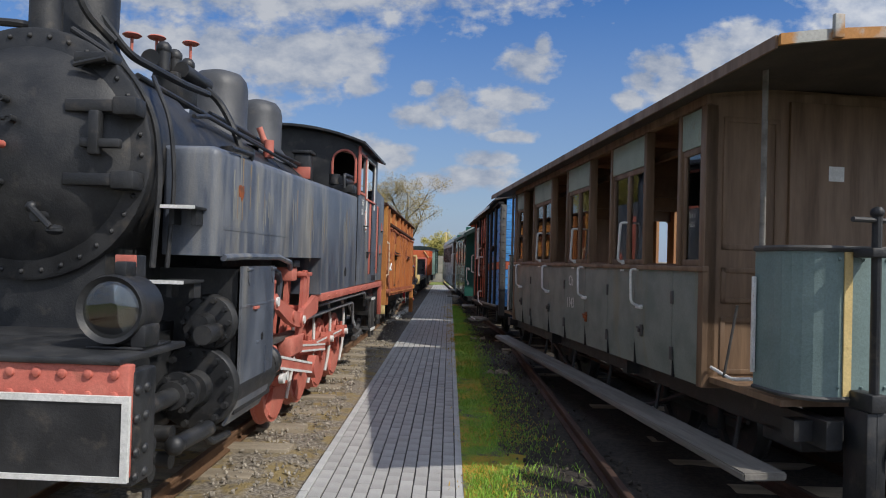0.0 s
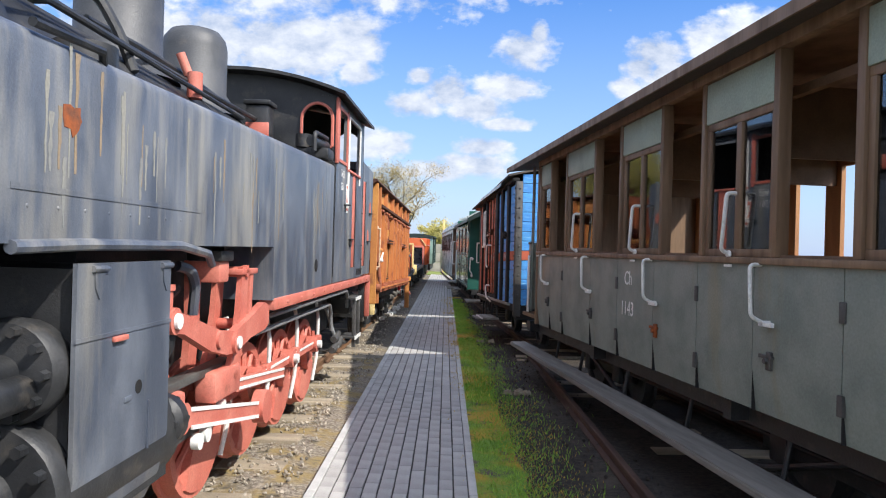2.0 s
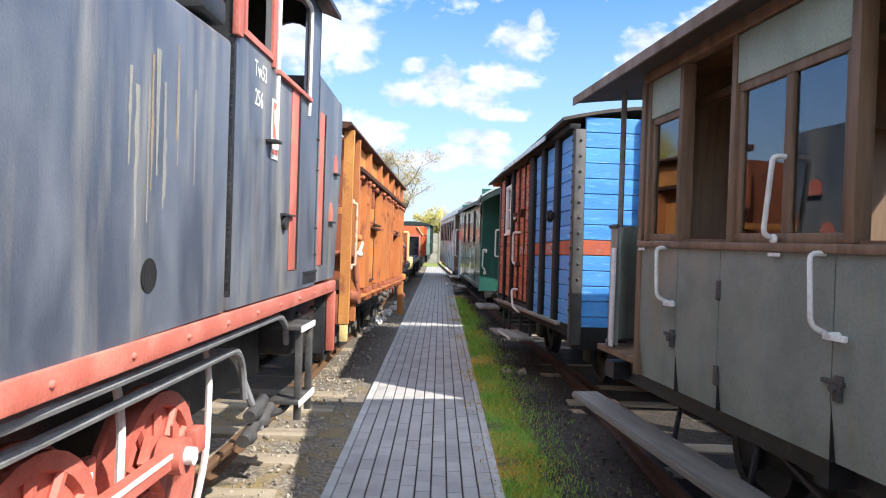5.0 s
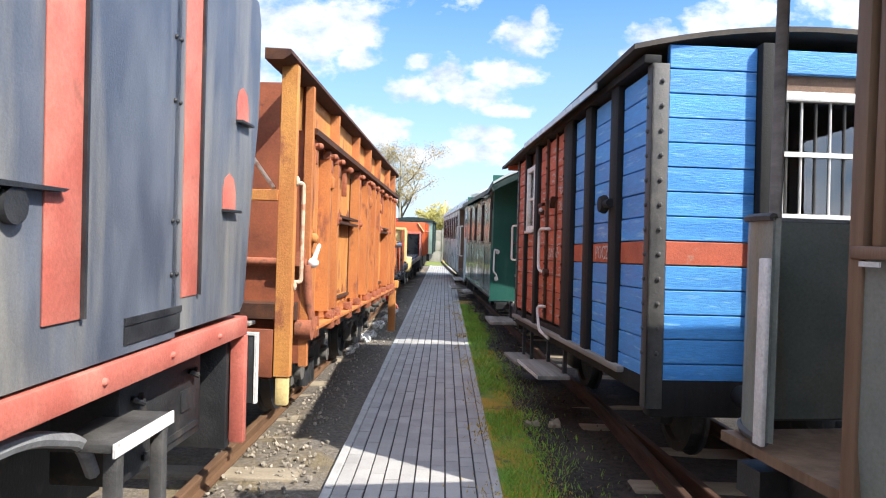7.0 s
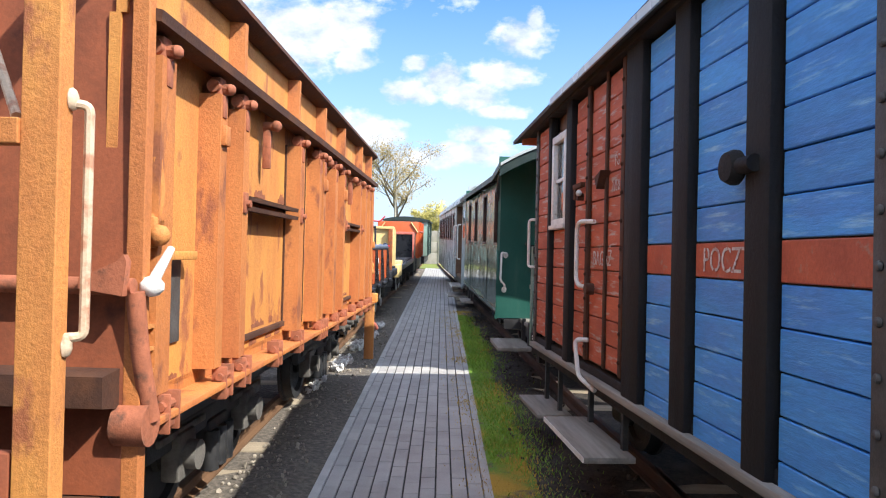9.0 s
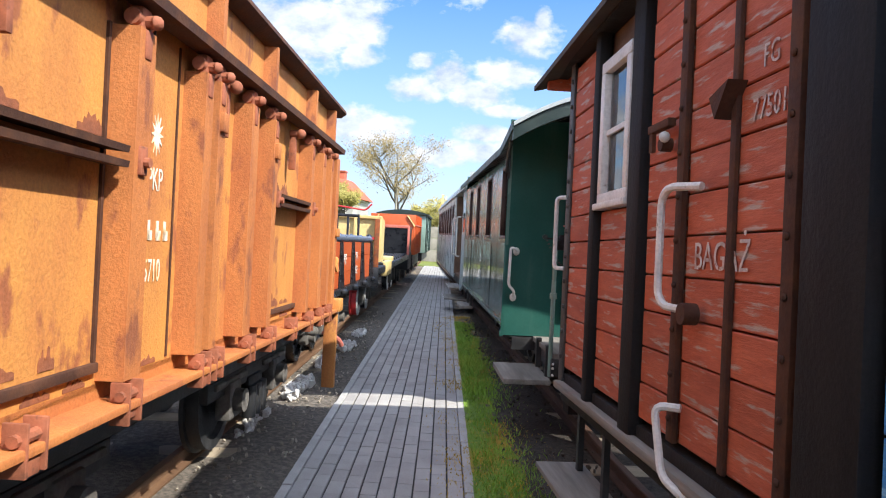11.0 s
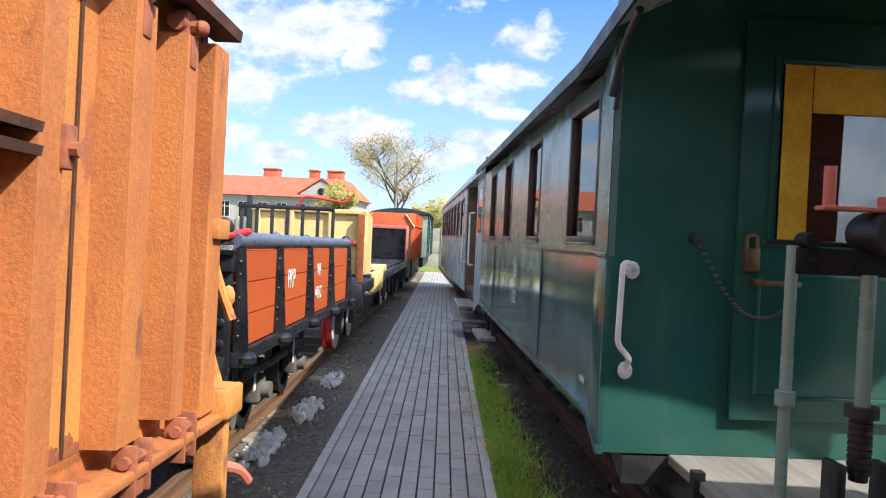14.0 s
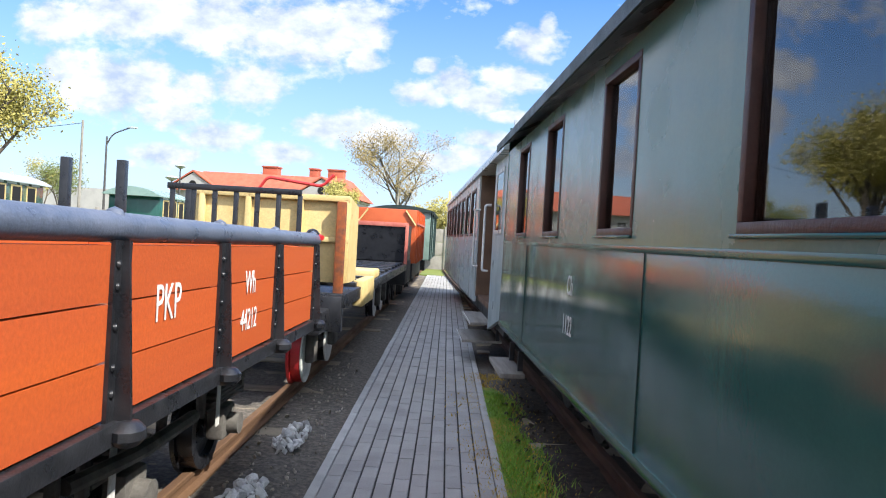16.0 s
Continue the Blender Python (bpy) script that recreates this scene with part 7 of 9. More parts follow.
    for k, y in enumerate([12.2, 12.75, 13.0, 13.55, 14.05, 14.65, 14.8, 15.25, 15.62, 16.1, 16.55, 16.9, 17.2]):
        bm = B()
        box(bm, -0.03, 0.032, y - 0.045, y - 0.033, ZB - 0.10, ZB + 0.03, 0.003), box(bm, -0.03, 0.032, y + 0.033, y + 0.045, ZB - 0.10, ZB + 0.03, 0.003)
        box(bm, -0.02, 0.02, y - 0.034, y + 0.034, ZB - 0.085 - 0.02 * (k % 2), ZB - 0.035, 0.006)
        cyl(bm, (0.006, y - 0.06, ZB - 0.01), (0.006, y + 0.06, ZB - 0.01), 0.016, 8)
        part("ledge_bracket", bm, orange_clamp, h, "rusty forked hinge bracket")
    # end platform: post, end wall, beams, rail
    part("end_post", box(B(), -0.065, 0.025, 11.50, 11.56, 0.72, ZT - 0.02, 0.003), orange, h, "orange end post", smooth=False)
    part("end_post", box(B(), W - 0.02, W + 0.07, 11.50, 11.56, 0.72, ZT - 0.02, 0.003), orange, h, smooth=False)
    part("corner_post", box(B(), -0.04, 0.012, Y0 - 0.02, Y0 + 0.03, 0.70, ZT - 0.03, 0.003), orange_rib, h, smooth=False)
    bm = B()
    prism(bm, [(Y0 + 0.02, ZT), (Y0 + 0.06, ZT), (Y0 + 0.06, 0.72), (Y0 - 0.02, 0.72), (Y0 - 0.02, 1.05)], "x", W, -0.04)
    # end wall's shade comes from this darker rust colour
    ew = part("end_wall", bm, rust_shaded, h, "rust-red end wall, colour darkened for shade")
    for x in (-0.62, -1.3):
        bm = B()
        box(bm, x, x + 0.05, Y0 - 0.07, Y0 + 0.03, 1.08, ZT - 0.05, 0.004)
        part("stiffener", bm, rust_shaded, ew)
    bm = B()
    prism(bm, [(Y0 - 0.02, 1.10), (Y0 - 0.12, 1.09), (Y0 - 0.12, 1.0), (Y0 - 0.02, 0.98)], "x", W + 0.02, -0.05)
    part("ledge", bm, rim_rust, ew, "dark rusted ledge")
    part("far_end", box(B(), W, -0.08, Y1 - 0.05, Y1, ZB, ZT), rust_shaded, h)
    part("end_beam", box(B(), W, -0.065, 11.49, 11.54, 1.695, 1.755, 0.003), orange, h, smooth=False)
    bm = B()
    cyl(bm, (W + 0.1, 11.95, 1.345), (0.0, 11.95, 1.345), 0.026, 12), cyl(bm, (-0.66, 11.95, 1.345), (-0.60, 11.95, 1.345), 0.042, 12)
    for k in range(8):
        cyl(bm, (-0.68 - 0.03 * k, 11.95, 1.345), (-0.69 - 0.03 * k, 11.95, 1.345), 0.034, 10)
    part("pipe_rail", bm, orange_clamp, h)
    part("pipe_end", ball(B(), (0.03, 12.0, 1.345), 0.036, 1.1, 0.9, 0.9), white_paint, h, "white-tipped brake lever")
    part("lever_tip", cyl(B(), (0.035, 12.0, 1.36), (0.05, 12.09, 1.46), 0.018, 8, 0.012), white_paint, h)
    bm = B()
    tube(bm, bend([(0.0, 11.96, 1.33), (0.01, 11.98, 1.15), (0.03, 12.02, 0.94)], 0.05), 0.028, 10), cyl(bm, (-0.06, 12.0, 0.93), (0.04, 12.0, 0.93), 0.065, 16)
    prism(bm, [(-0.14, 1.37), (-0.03, 1.42), (-0.01, 1.44), (0.0, 1.42), (-0.01, 1.32), (-0.14, 1.34)], "y", 11.90, 11.93)
    part("brake_crank", bm, orange_clamp, h)
    handle_c(h, [(0.02, 11.55, 1.80), (0.06, 11.57, 1.80), (0.06, 11.57, 1.245), (0.02, 11.55, 1.245)], 0.012, rail_pale, "grab_rail", "worn pale grab rail")
    bm = B()
    ball(bm, (0.028, 11.55, 1.81), 0.022, 0.6, 1, 1.3), ball(bm, (0.028, 11.55, 1.225), 0.022, 0.6, 1, 1.3)
    part("rail_foot", bm, rail_pale, h)
    part("brace", tube(B(), [(-0.46, 11.93, 2.14), (-0.10, 11.54, 1.765)], 0.012), rail_pale, h, "pale diagonal brace")
    part("end_platform", box(B(), W + 0.05, -0.10, 11.54, Y0, 0.69, 0.715, 0.004), rim_rust, h, "rusted end platform plate")
    part("post_foot", box(B(), -0.055, 0.018, 11.505, 11.555, 0.56, 0.72, 0.012), cream, h, "yellowed post foot")
    part("end_apron", box(B(), W + 0.06, -0.072, 11.50, 11.54, 0.715, 0.98, 0.004), rust_shaded, h, "rust-brown end beam")
    for x0, x1, y0, tw in ((-1.1, -0.22, 11.56, 0.006), (-1.2, -0.34, 11.70, -0.008), (-1.0, -0.30, 11.63, 0.02)):
        bm = box(B(), x0, x1, y0, y0 + 0.11, 0.985 + abs(tw), 1.005 + abs(tw), 0.003)
        part("loose_board", bm, grey_wood, h, "loose weathered board")
    bm = B()
    box(bm, -0.5, -0.38, Y0, Y1 + 0.3, 0.62, 0.80), box(bm, W + 0.38, W + 0.5, Y0, Y1 + 0.3, 0.62, 0.80)
    box(bm, W + 0.4, -0.4, Y0 + 0.3, Y1 - 0.3, 0.70, 0.9)
    part("under_frame", bm, black_iron, h)
    for y in (13.45, 14.5, 16.4, 17.4):
        wheel(h, -0.58, y, 0.40, 0.30, black_iron, 0, 1), wheel(h, W + 0.58, y, 0.40, 0.30, black_iron, 0, -1)
        bm = B()
        cyl(bm, (-0.48, y, 0.42), (-0.34, y, 0.42), 0.075, 14), box(bm, -0.5, -0.4, y - 0.11, y + 0.11, 0.30, 0.54, 0.02)
        box(bm, -0.46, -0.42, y - 0.3, y + 0.3, 0.52, 0.56, 0.01)
        part("axle_box", bm, axle_grey, h, "round grey axle box cover")
    for y in (13.97, 16.9):
        bm = B()
        box(bm, -0.5, -0.44, y - 0.9, y + 0.9, 0.46, 0.58, 0.015), box(bm, -0.5, -0.42, y - 0.16, y + 0.16, 0.28, 0.5, 0.02)
        for k in range(3):
            cyl(bm, (-0.43, y - 0.12 + 0.12 * k, 0.22), (-0.43, y - 0.12 + 0.12 * k, 0.44), 0.05, 10)
        part("bogie_frame", bm, black_iron, h)
    # far end gear
    part("corner_post", box(B(), -0.10, 0.0, 17.350, 17.465, ZB - 0.02, ZR - 0.06, 0.006), orange_rib, h, smooth=False)
    bm = B()
    box(bm, -0.08, 0.02, 17.520, 17.580, 0.30, 0.98, 0.006), box(bm, -0.06, 0.05, Y1 - 0.02, 17.620, ZB - 0.05, ZB + 0.05, 0.01), box(bm, -0.03, 0.02, 17.380, 17.490, 1.50, 1.565, 0.006)
    tube(bm, bend([(-0.09, 17.600, 1.49), (-0.06, 17.630, 1.35), (-0.01, 17.640, 1.22)], 0.08), 0.018), tube(bm, bend([(-0.10, 17.600, 1.22), (-0.08, 17.620, 1.1), (-0.04, 17.640, 0.96)], 0.08), 0.022)
    ball(bm, (-0.03, 17.650, 1.30), 0.035, 0.7, 0.7, 1.2)
    split_part("end_gear", bm, orange, h, "lever")
    part("buffer_hook", tube(B(), bend([(-0.1, 17.620, 0.72), (0.0, 17.770, 0.66), (0.02, 17.820, 0.6)], 0.04), 0.02), salmon, h)
    # white lettering on the side
    letters("PKP", 0.115, worn_pale, h, on_east(-0.083, 14.36, 1.63, 0.62))
    letters("05710", 0.115, worn_pale, h, on_east(-0.083, 14.35, 1.31, 0.58))
    bm = B()
    for y in (14.26, 14.33, 14.40, 14.46):
        box(bm, -0.085, -0.082, y - 0.012, y + 0.006, 1.42, 1.49), box(bm, -0.085, -0.082, y - 0.012, y + 0.024, 1.42, 1.455)
    part("lettering", bm, worn_pale, h, "worn white lettering")
    bm = B()
    for k in range(12):
        a_ = 2 * math.pi * k / 12
        prism(bm, [(14.36 + 0.02 * math.cos(a_ + 0.3), 1.79 + 0.03 * math.sin(a_ + 0.3)), (14.36 + 0.05 * math.cos(a_), 1.79 + 0.075 * math.sin(a_)), (14.36 + 0.02 * math.cos(a_ - 0.3), 1.79 + 0.03 * math.sin(a_ - 0.3)), (14.36, 1.79)], "x", -0.085, -0.0825)
    part("emblem", bm, worn_pale, h, "worn white star-shaped emblem")
    # rust eaten along the foot of the sheets and over the stiffeners
    rn = random.Random(21)
    for k in range(34):
        y, wd, ht = rn.uniform(12.3, 17.2), rn.uniform(0.03, 0.11), rn.uniform(0.015, 0.06)
        z = ZB + 0.03
        if k % 3 == 0:
            y, z = rn.choice((rn.uniform(13.1, 13.95), rn.uniform(15.8, 16.4))), rn.choice((1.73, 1.07))
        n = 15
        edge = [(y - wd + 2 * wd * q / n, z + ht * (0.25 + rn.uniform(0, 1.0) * math.sin(math.pi * (q + 0.5) / (n + 1)))) for q in range(n + 1)]
        bm = B()
        prism(bm, [(y - wd, z - 0.006)] + edge + [(y + wd, z - 0.006)], "x", -0.0855, -0.0838 + 0.00006 * k)
        part("rust_patch", bm, rust_brown, h, "brown rust patch")
    return h


orange_rib = paint("red_orange_paint", (0.46, 0.165, 0.045), (0.36, 0.115, 0.036), 0.75, 0.0, 4, stretch=(1, 1, 0.4), c3=(0.24, 0.08, 0.035), scale3=8, band3=(0.575, 0.66), stretch3=(1, 1, 0.4), bump=0.35, grain=0.16, fine=85)
rust_brown = paint("brown_rust", (0.26, 0.085, 0.035), (0.18, 0.06, 0.03), 0.9, 0, 12, bump=0.4)
worn_pale = paint("worn_pale_lettering", (0.75, 0.68, 0.55), (0.62, 0.42, 0.2), 0.8, 0, 14, band=(0.48, 0.62))
orange_clamp = paint("rusty_salmon_iron", (0.34, 0.11, 0.055), (0.24, 0.08, 0.04), 0.8, 0.0, 12, c3=(0.12, 0.05, 0.03), scale3=18, band3=(0.56, 0.7))
rail_pale = paint("chipped_cream_iron", (0.52, 0.40, 0.28), (0.40, 0.20, 0.12), 0.7, 0, 14, band=(0.5, 0.6))
axle_grey = paint("dusty_grey_iron", (0.16, 0.15, 0.135), (0.10, 0.093, 0.085), 0.8, 0.2, 9)
hopper()


# ---- open red wagon ----
def red_wagon():
    w = vehicle("open_wagon", "low open wagon of orange-red planks with black iron posts", "railway wagon", -1.374, 0.01, 20.2, -0.012)
    Y0, Y1, ZB, ZT, W = 18.46, 22.02, 0.88, 1.355, -1.55
    posts = [18.50, 19.25, 20.12, 20.99, 21.98]
    for a, b in zip(posts, posts[1:]):
        for k in range(3):
            z0, z1 = ZB + 0.158 * k, ZB + 0.158 * (k + 1)
            plank(w, -0.045, 0.0, a + 0.05, b - 0.05, z0, z1, wagon_red, "none")
    for k in range(3):
        plank(w, W, W + 0.045, Y0, Y1, ZB + 0.158 * k, ZB + 0.158 * (k + 1), wagon_red, "none")
        plank(w, W + 0.05, -0.05, Y0, Y0 + 0.045, ZB + 0.158 * k, ZB + 0.158 * (k + 1), wagon_red, "none")
        plank(w, W + 0.05, -0.05, Y1 - 0.045, Y1, ZB + 0.158 * k, ZB + 0.158 * (k + 1), wagon_red, "none")
    part("floor", box(B(), W + 0.04, -0.04, Y0, Y1, ZB - 0.03, ZB + 0.02), old_wood, w)
    for i, y in enumerate(posts):
        bm = B()
        prism(bm, [(0.0, y - 0.05), (0.012, y - 0.05), (0.012, y - 0.008), (0.06, y - 0.006), (0.06, y + 0.006), (0.012, y + 0.008), (0.012, y + 0.05), (0.0, y + 0.05)], "z", ZB - 0.02, ZT + 0.01)
        for v in bm.verts:
            if v.co.z > 1.2 and v.co.x > 0.03:
                v.co.x = 0.028
        for z in (0.95, 1.02, 1.13, 1.24, 1.30):
            ball(bm, (0.014, y - 0.03, z), 0.012, 0.7, n=6)
        p = part("iron_post", bm, black_gloss, w, "black riveted iron post")
        bm = B()
        ball(bm, (0.05, y, ZB - 0.04), 0.05, 1, 1.2, 0.8), cyl(bm, (-0.05, y, ZB - 0.05), (0.06, y, ZB - 0.05), 0.03, 10)
        part("post_foot", bm, black_gloss, p)
        part("red_bolt", ball(B(), (0.03, y + 0.015, 0.97), 0.02, 0.7, n=8), salmon, p, "red bolt head")
        part("clip", ball(B(), (-0.02, y, ZT + 0.05), 0.052, 0.7, 0.6, 1), steel_blue, p)
    bm = B()
    cyl(bm, (-0.02, Y0 - 0.02, ZT + 0.045), (-0.02, Y1 + 0.05, ZT + 0.045), 0.042, 16)
    cyl(bm, (W + 0.02, Y0 - 0.02, ZT + 0.045), (W + 0.02, Y1 + 0.05, ZT + 0.045), 0.042, 16)
    part("top_tube", bm, steel_blue, w, "slate-blue top tube")
    bm = B()
    box(bm, -0.02, 0.03, Y0 - 0.03, Y1, ZB - 0.07, ZB - 0.005, 0.006), box(bm, W - 0.03, W + 0.02, Y0 - 0.03, Y1, ZB - 0.07, ZB - 0.005)
    box(bm, W, -0.02, Y0 - 0.05, Y0 + 0.02, ZB - 0.15, ZB - 0.01, 0.006), box(bm, W + 0.3, -0.3, Y0, Y1, 0.68, 0.82)
    part("sole_bar", bm, black_gloss, w)
    # near end irons
    bm = B()
    box(bm, -0.10, -0.01, Y0 - 0.05, Y0 - 0.005, ZB - 0.1, ZT + 0.04, 0.006), box(bm, -0.30, -0.22, Y0 - 0.05, Y0 - 0.005, ZB - 0.1, ZT, 0.006)
    box(bm, -0.45, -0.0, Y0 - 0.07, Y0 - 0.01, ZT - 0.1, ZT - 0.02, 0.006)
    for x in (-0.05, -0.26):
        for z in (0.92, 1.02, 1.3, 1.38):
            ball(bm, (x, Y0 - 0.055, z), 0.022, 1, 0.7, 1, 8)
    ball(bm, (-0.06, Y0 - 0.03, ZT + 0.10), 0.05), tube(bm, bend([(-0.3, Y0 - 0.08, ZT - 0.02), (-0.15, Y0 - 0.12, ZT), (0.0, Y0 - 0.06, ZT)], 0.05), 0.03)
    split_part("end_iron", bm, black_gloss, w, "rivet")
    part("red_lever", tube(B(), bend([(-0.25, Y0 - 0.08, ZT + 0.03), (-0.05, Y0 - 0.1, ZT + 0.06), (0.02, Y0 + 0.1, ZT + 0.09)], 0.05), 0.018), red_gloss, w, "bright red lever")
    bm = B()
    tube(bm, bend([(-0.2, Y1 + 0.05, ZT + 0.05), (-0.05, Y1 + 0.1, ZT + 0.08), (0.03, Y1 + 0.02, ZT + 0.06)], 0.05), 0.018)
    part("red_lever", bm, red_gloss, w, "bright red lever")
    part("end_cap", ball(B(), (-0.04, Y1 + 0.05, ZT + 0.07), 0.05), black_gloss, w)
    letters("PKP", 0.17, lettering, w, on_east(0.003, 19.60, 1.165, 0.72))
    letters("Wh", 0.15, lettering, w, on_east(0.003, 20.52, 1.185, 0.7))
    letters("44212", 0.135, lettering, w, on_east(0.003, 20.52, 1.02, 0.75))
    for y in (19.25, 20.1, 21.25):
        wheel(w, -0.45, y, 0.34, 0.24, black_gloss, 0, 1), wheel(w, -1.2, y, 0.34, 0.24, black_gloss, 0, -1)
        bm = B()
        box(bm, -0.38, -0.28, y - 0.10, y + 0.10, 0.28, 0.46, 0.02), cyl(bm, (-0.3, y, 0.36), (-0.22, y, 0.36), 0.06, 12)
        for k in range(4):
            box(bm, -0.36, -0.3, y - 0.32 + 0.06 * k, y + 0.32 - 0.06 * k, 0.48 + 0.022 * k, 0.495 + 0.022 * k)
        cyl(bm, (-0.33, y - 0.33, 0.46), (-0.33, y - 0.33, 0.7), 0.025, 8), cyl(bm, (-0.33, y + 0.33, 0.46), (-0.33, y + 0.33, 0.7), 0.025, 8)
        part("axle_box", bm, axle_grey, w)
        part("white_mark", box(B(), -0.275, -0.27, y - 0.26, y - 0.21, 0.4, 0.62), white_paint, w, "white chalk mark")
    bm = B()
    cyl(bm, (-0.25, 18.6, 0.5), (-0.2, 19.0, 0.45), 0.04), ball(bm, (-0.2, 19.02, 0.45), 0.055), tube(bm, bend([(-0.3, 19.6, 0.55), (-0.2, 19.9, 0.58), (-0.25, 20.6, 0.55)], 0.1), 0.03)
    split_part("brake_rod", bm, axle_grey, w)
    return w


black_gloss = paint("glossy_black_iron", (0.012, 0.013, 0.016), (0.022, 0.023, 0.027), 0.32, 0, 8)
red_gloss = paint("bright_red_paint", (0.55, 0.03, 0.035), (0.48, 0.03, 0.03), 0.4, 0, 8)
red_wagon()


# ---- cream-ended flat wagon and what follows ----
def cream_wagon():
    c = vehicle("cream_wagon", "flat wagon with a tall peeling cream-painted steel end", "railway wagon", -1.374, 0.01, 25.0)
    bm = B()
    box(bm, -1.35, 0.0, 23.45, 23.52, 1.0, 1.75, 0.01)
    for x in (-1.3, -0.9, -0.45, -0.06):
        box(bm, x, x + 0.05, 23.40, 23.45, 1.0, 1.74, 0.008)
    box(bm, -1.35, 0.0, 23.40, 23.45, 1.70, 1.75, 0.006), box(bm, -1.35, 0.0, 23.40, 23.45, 1.35, 1.39, 0.006)
    split_part("end_sheet", bm, cream, c, "stiffener", "peeling cream end sheet")
    bm = B()
    prism(bm, [(23.52, 1.0), (24.0, 1.0), (24.0, 1.68), (23.52, 1.74)], "x", -0.05, 0.0)
    part("side_sheet", bm, cream, c)
    part("rusty_post", box(B(), -0.10, -0.02, 23.35, 23.43, 0.72, 1.70, 0.01), rust_spot, c, "rust-stained corner post")
    bm = B()
    box(bm, -1.4, 0.02, 23.3, 31.0, 0.80, 0.92, 0.01)
    for k in range(12):
        box(bm, -1.35, -0.02, 24.2 + 0.55 * k, 24.35 + 0.55 * k, 0.92, 0.96, 0.006)
    part("deck_frame", bm, black_gloss, c)
    part("cream_block", box(B(), -0.06, 0.05, 24.3, 25.2, 0.72, 0.98, 0.02), cream, c)
    part("cream_block", box(B(), -0.9, 0.0, 25.6, 26.2, 0.92, 1.02, 0.02), cream, c)
    bm = B()
    box(bm, -1.30, -0.27, 22.72, 22.76, 1.70, 1.745, 0.006), box(bm, -1.30, -0.27, 22.72, 22.76, 1.02, 1.06, 0.006)
    for k in range(7):
        x = -1.28 + 0.98 * k / 6
        box(bm, x, x + 0.035, 22.73, 22.76, 0.95, 1.70, 0.004)
    box(bm, -1.30, -1.26, 22.7, 23.4, 0.9, 0.98), box(bm, -0.31, -0.27, 22.7, 23.4, 0.9, 0.98)
    split_part("rack_bar", bm, black_gloss, c, "", "black bar of a slatted rack")
    bm = B()
    box(bm, -0.3, -0.1, 22.85, 23.3, 0.62, 0.8, 0.02), cyl(bm, (-0.2, 22.75, 0.7), (-0.2, 23.3, 0.7), 0.07, 12), box(bm, -1.2, 0.0, 23.25, 23.35, 0.6, 0.9, 0.01)
    part("coupler", bm, black_gloss, c)
    for y in (23.6, 24.7, 29.0, 30.0):
        wheel(c, -0.40, y, 0.36, 0.26, red_gloss if y < 24 else black_gloss, 0, 1), wheel(c, -1.2, y, 0.36, 0.26, black_gloss, 0, -1)
        part("tyre", lathe(B(), [(0.235, -0.345), (0.262, -0.345), (0.262, -0.335), (0.235, -0.335)], (0, y, 0.36), "x", 24), white_paint, c, "white-painted tyre")
        part("axle_box", box(B(), -0.34, -0.26, y - 0.1, y + 0.1, 0.28, 0.6, 0.02), axle_grey, c)
    tube_ = B()
    tube(tube_, bend([(-0.9, 23.7, 1.74), (-0.8, 23.7, 1.9), (-0.3, 23.7, 1.84), (-0.2, 23.7, 1.95)], 0.05), 0.014)
    part("red_bar", tube_, red_gloss, c)
    return c


cream_wagon()


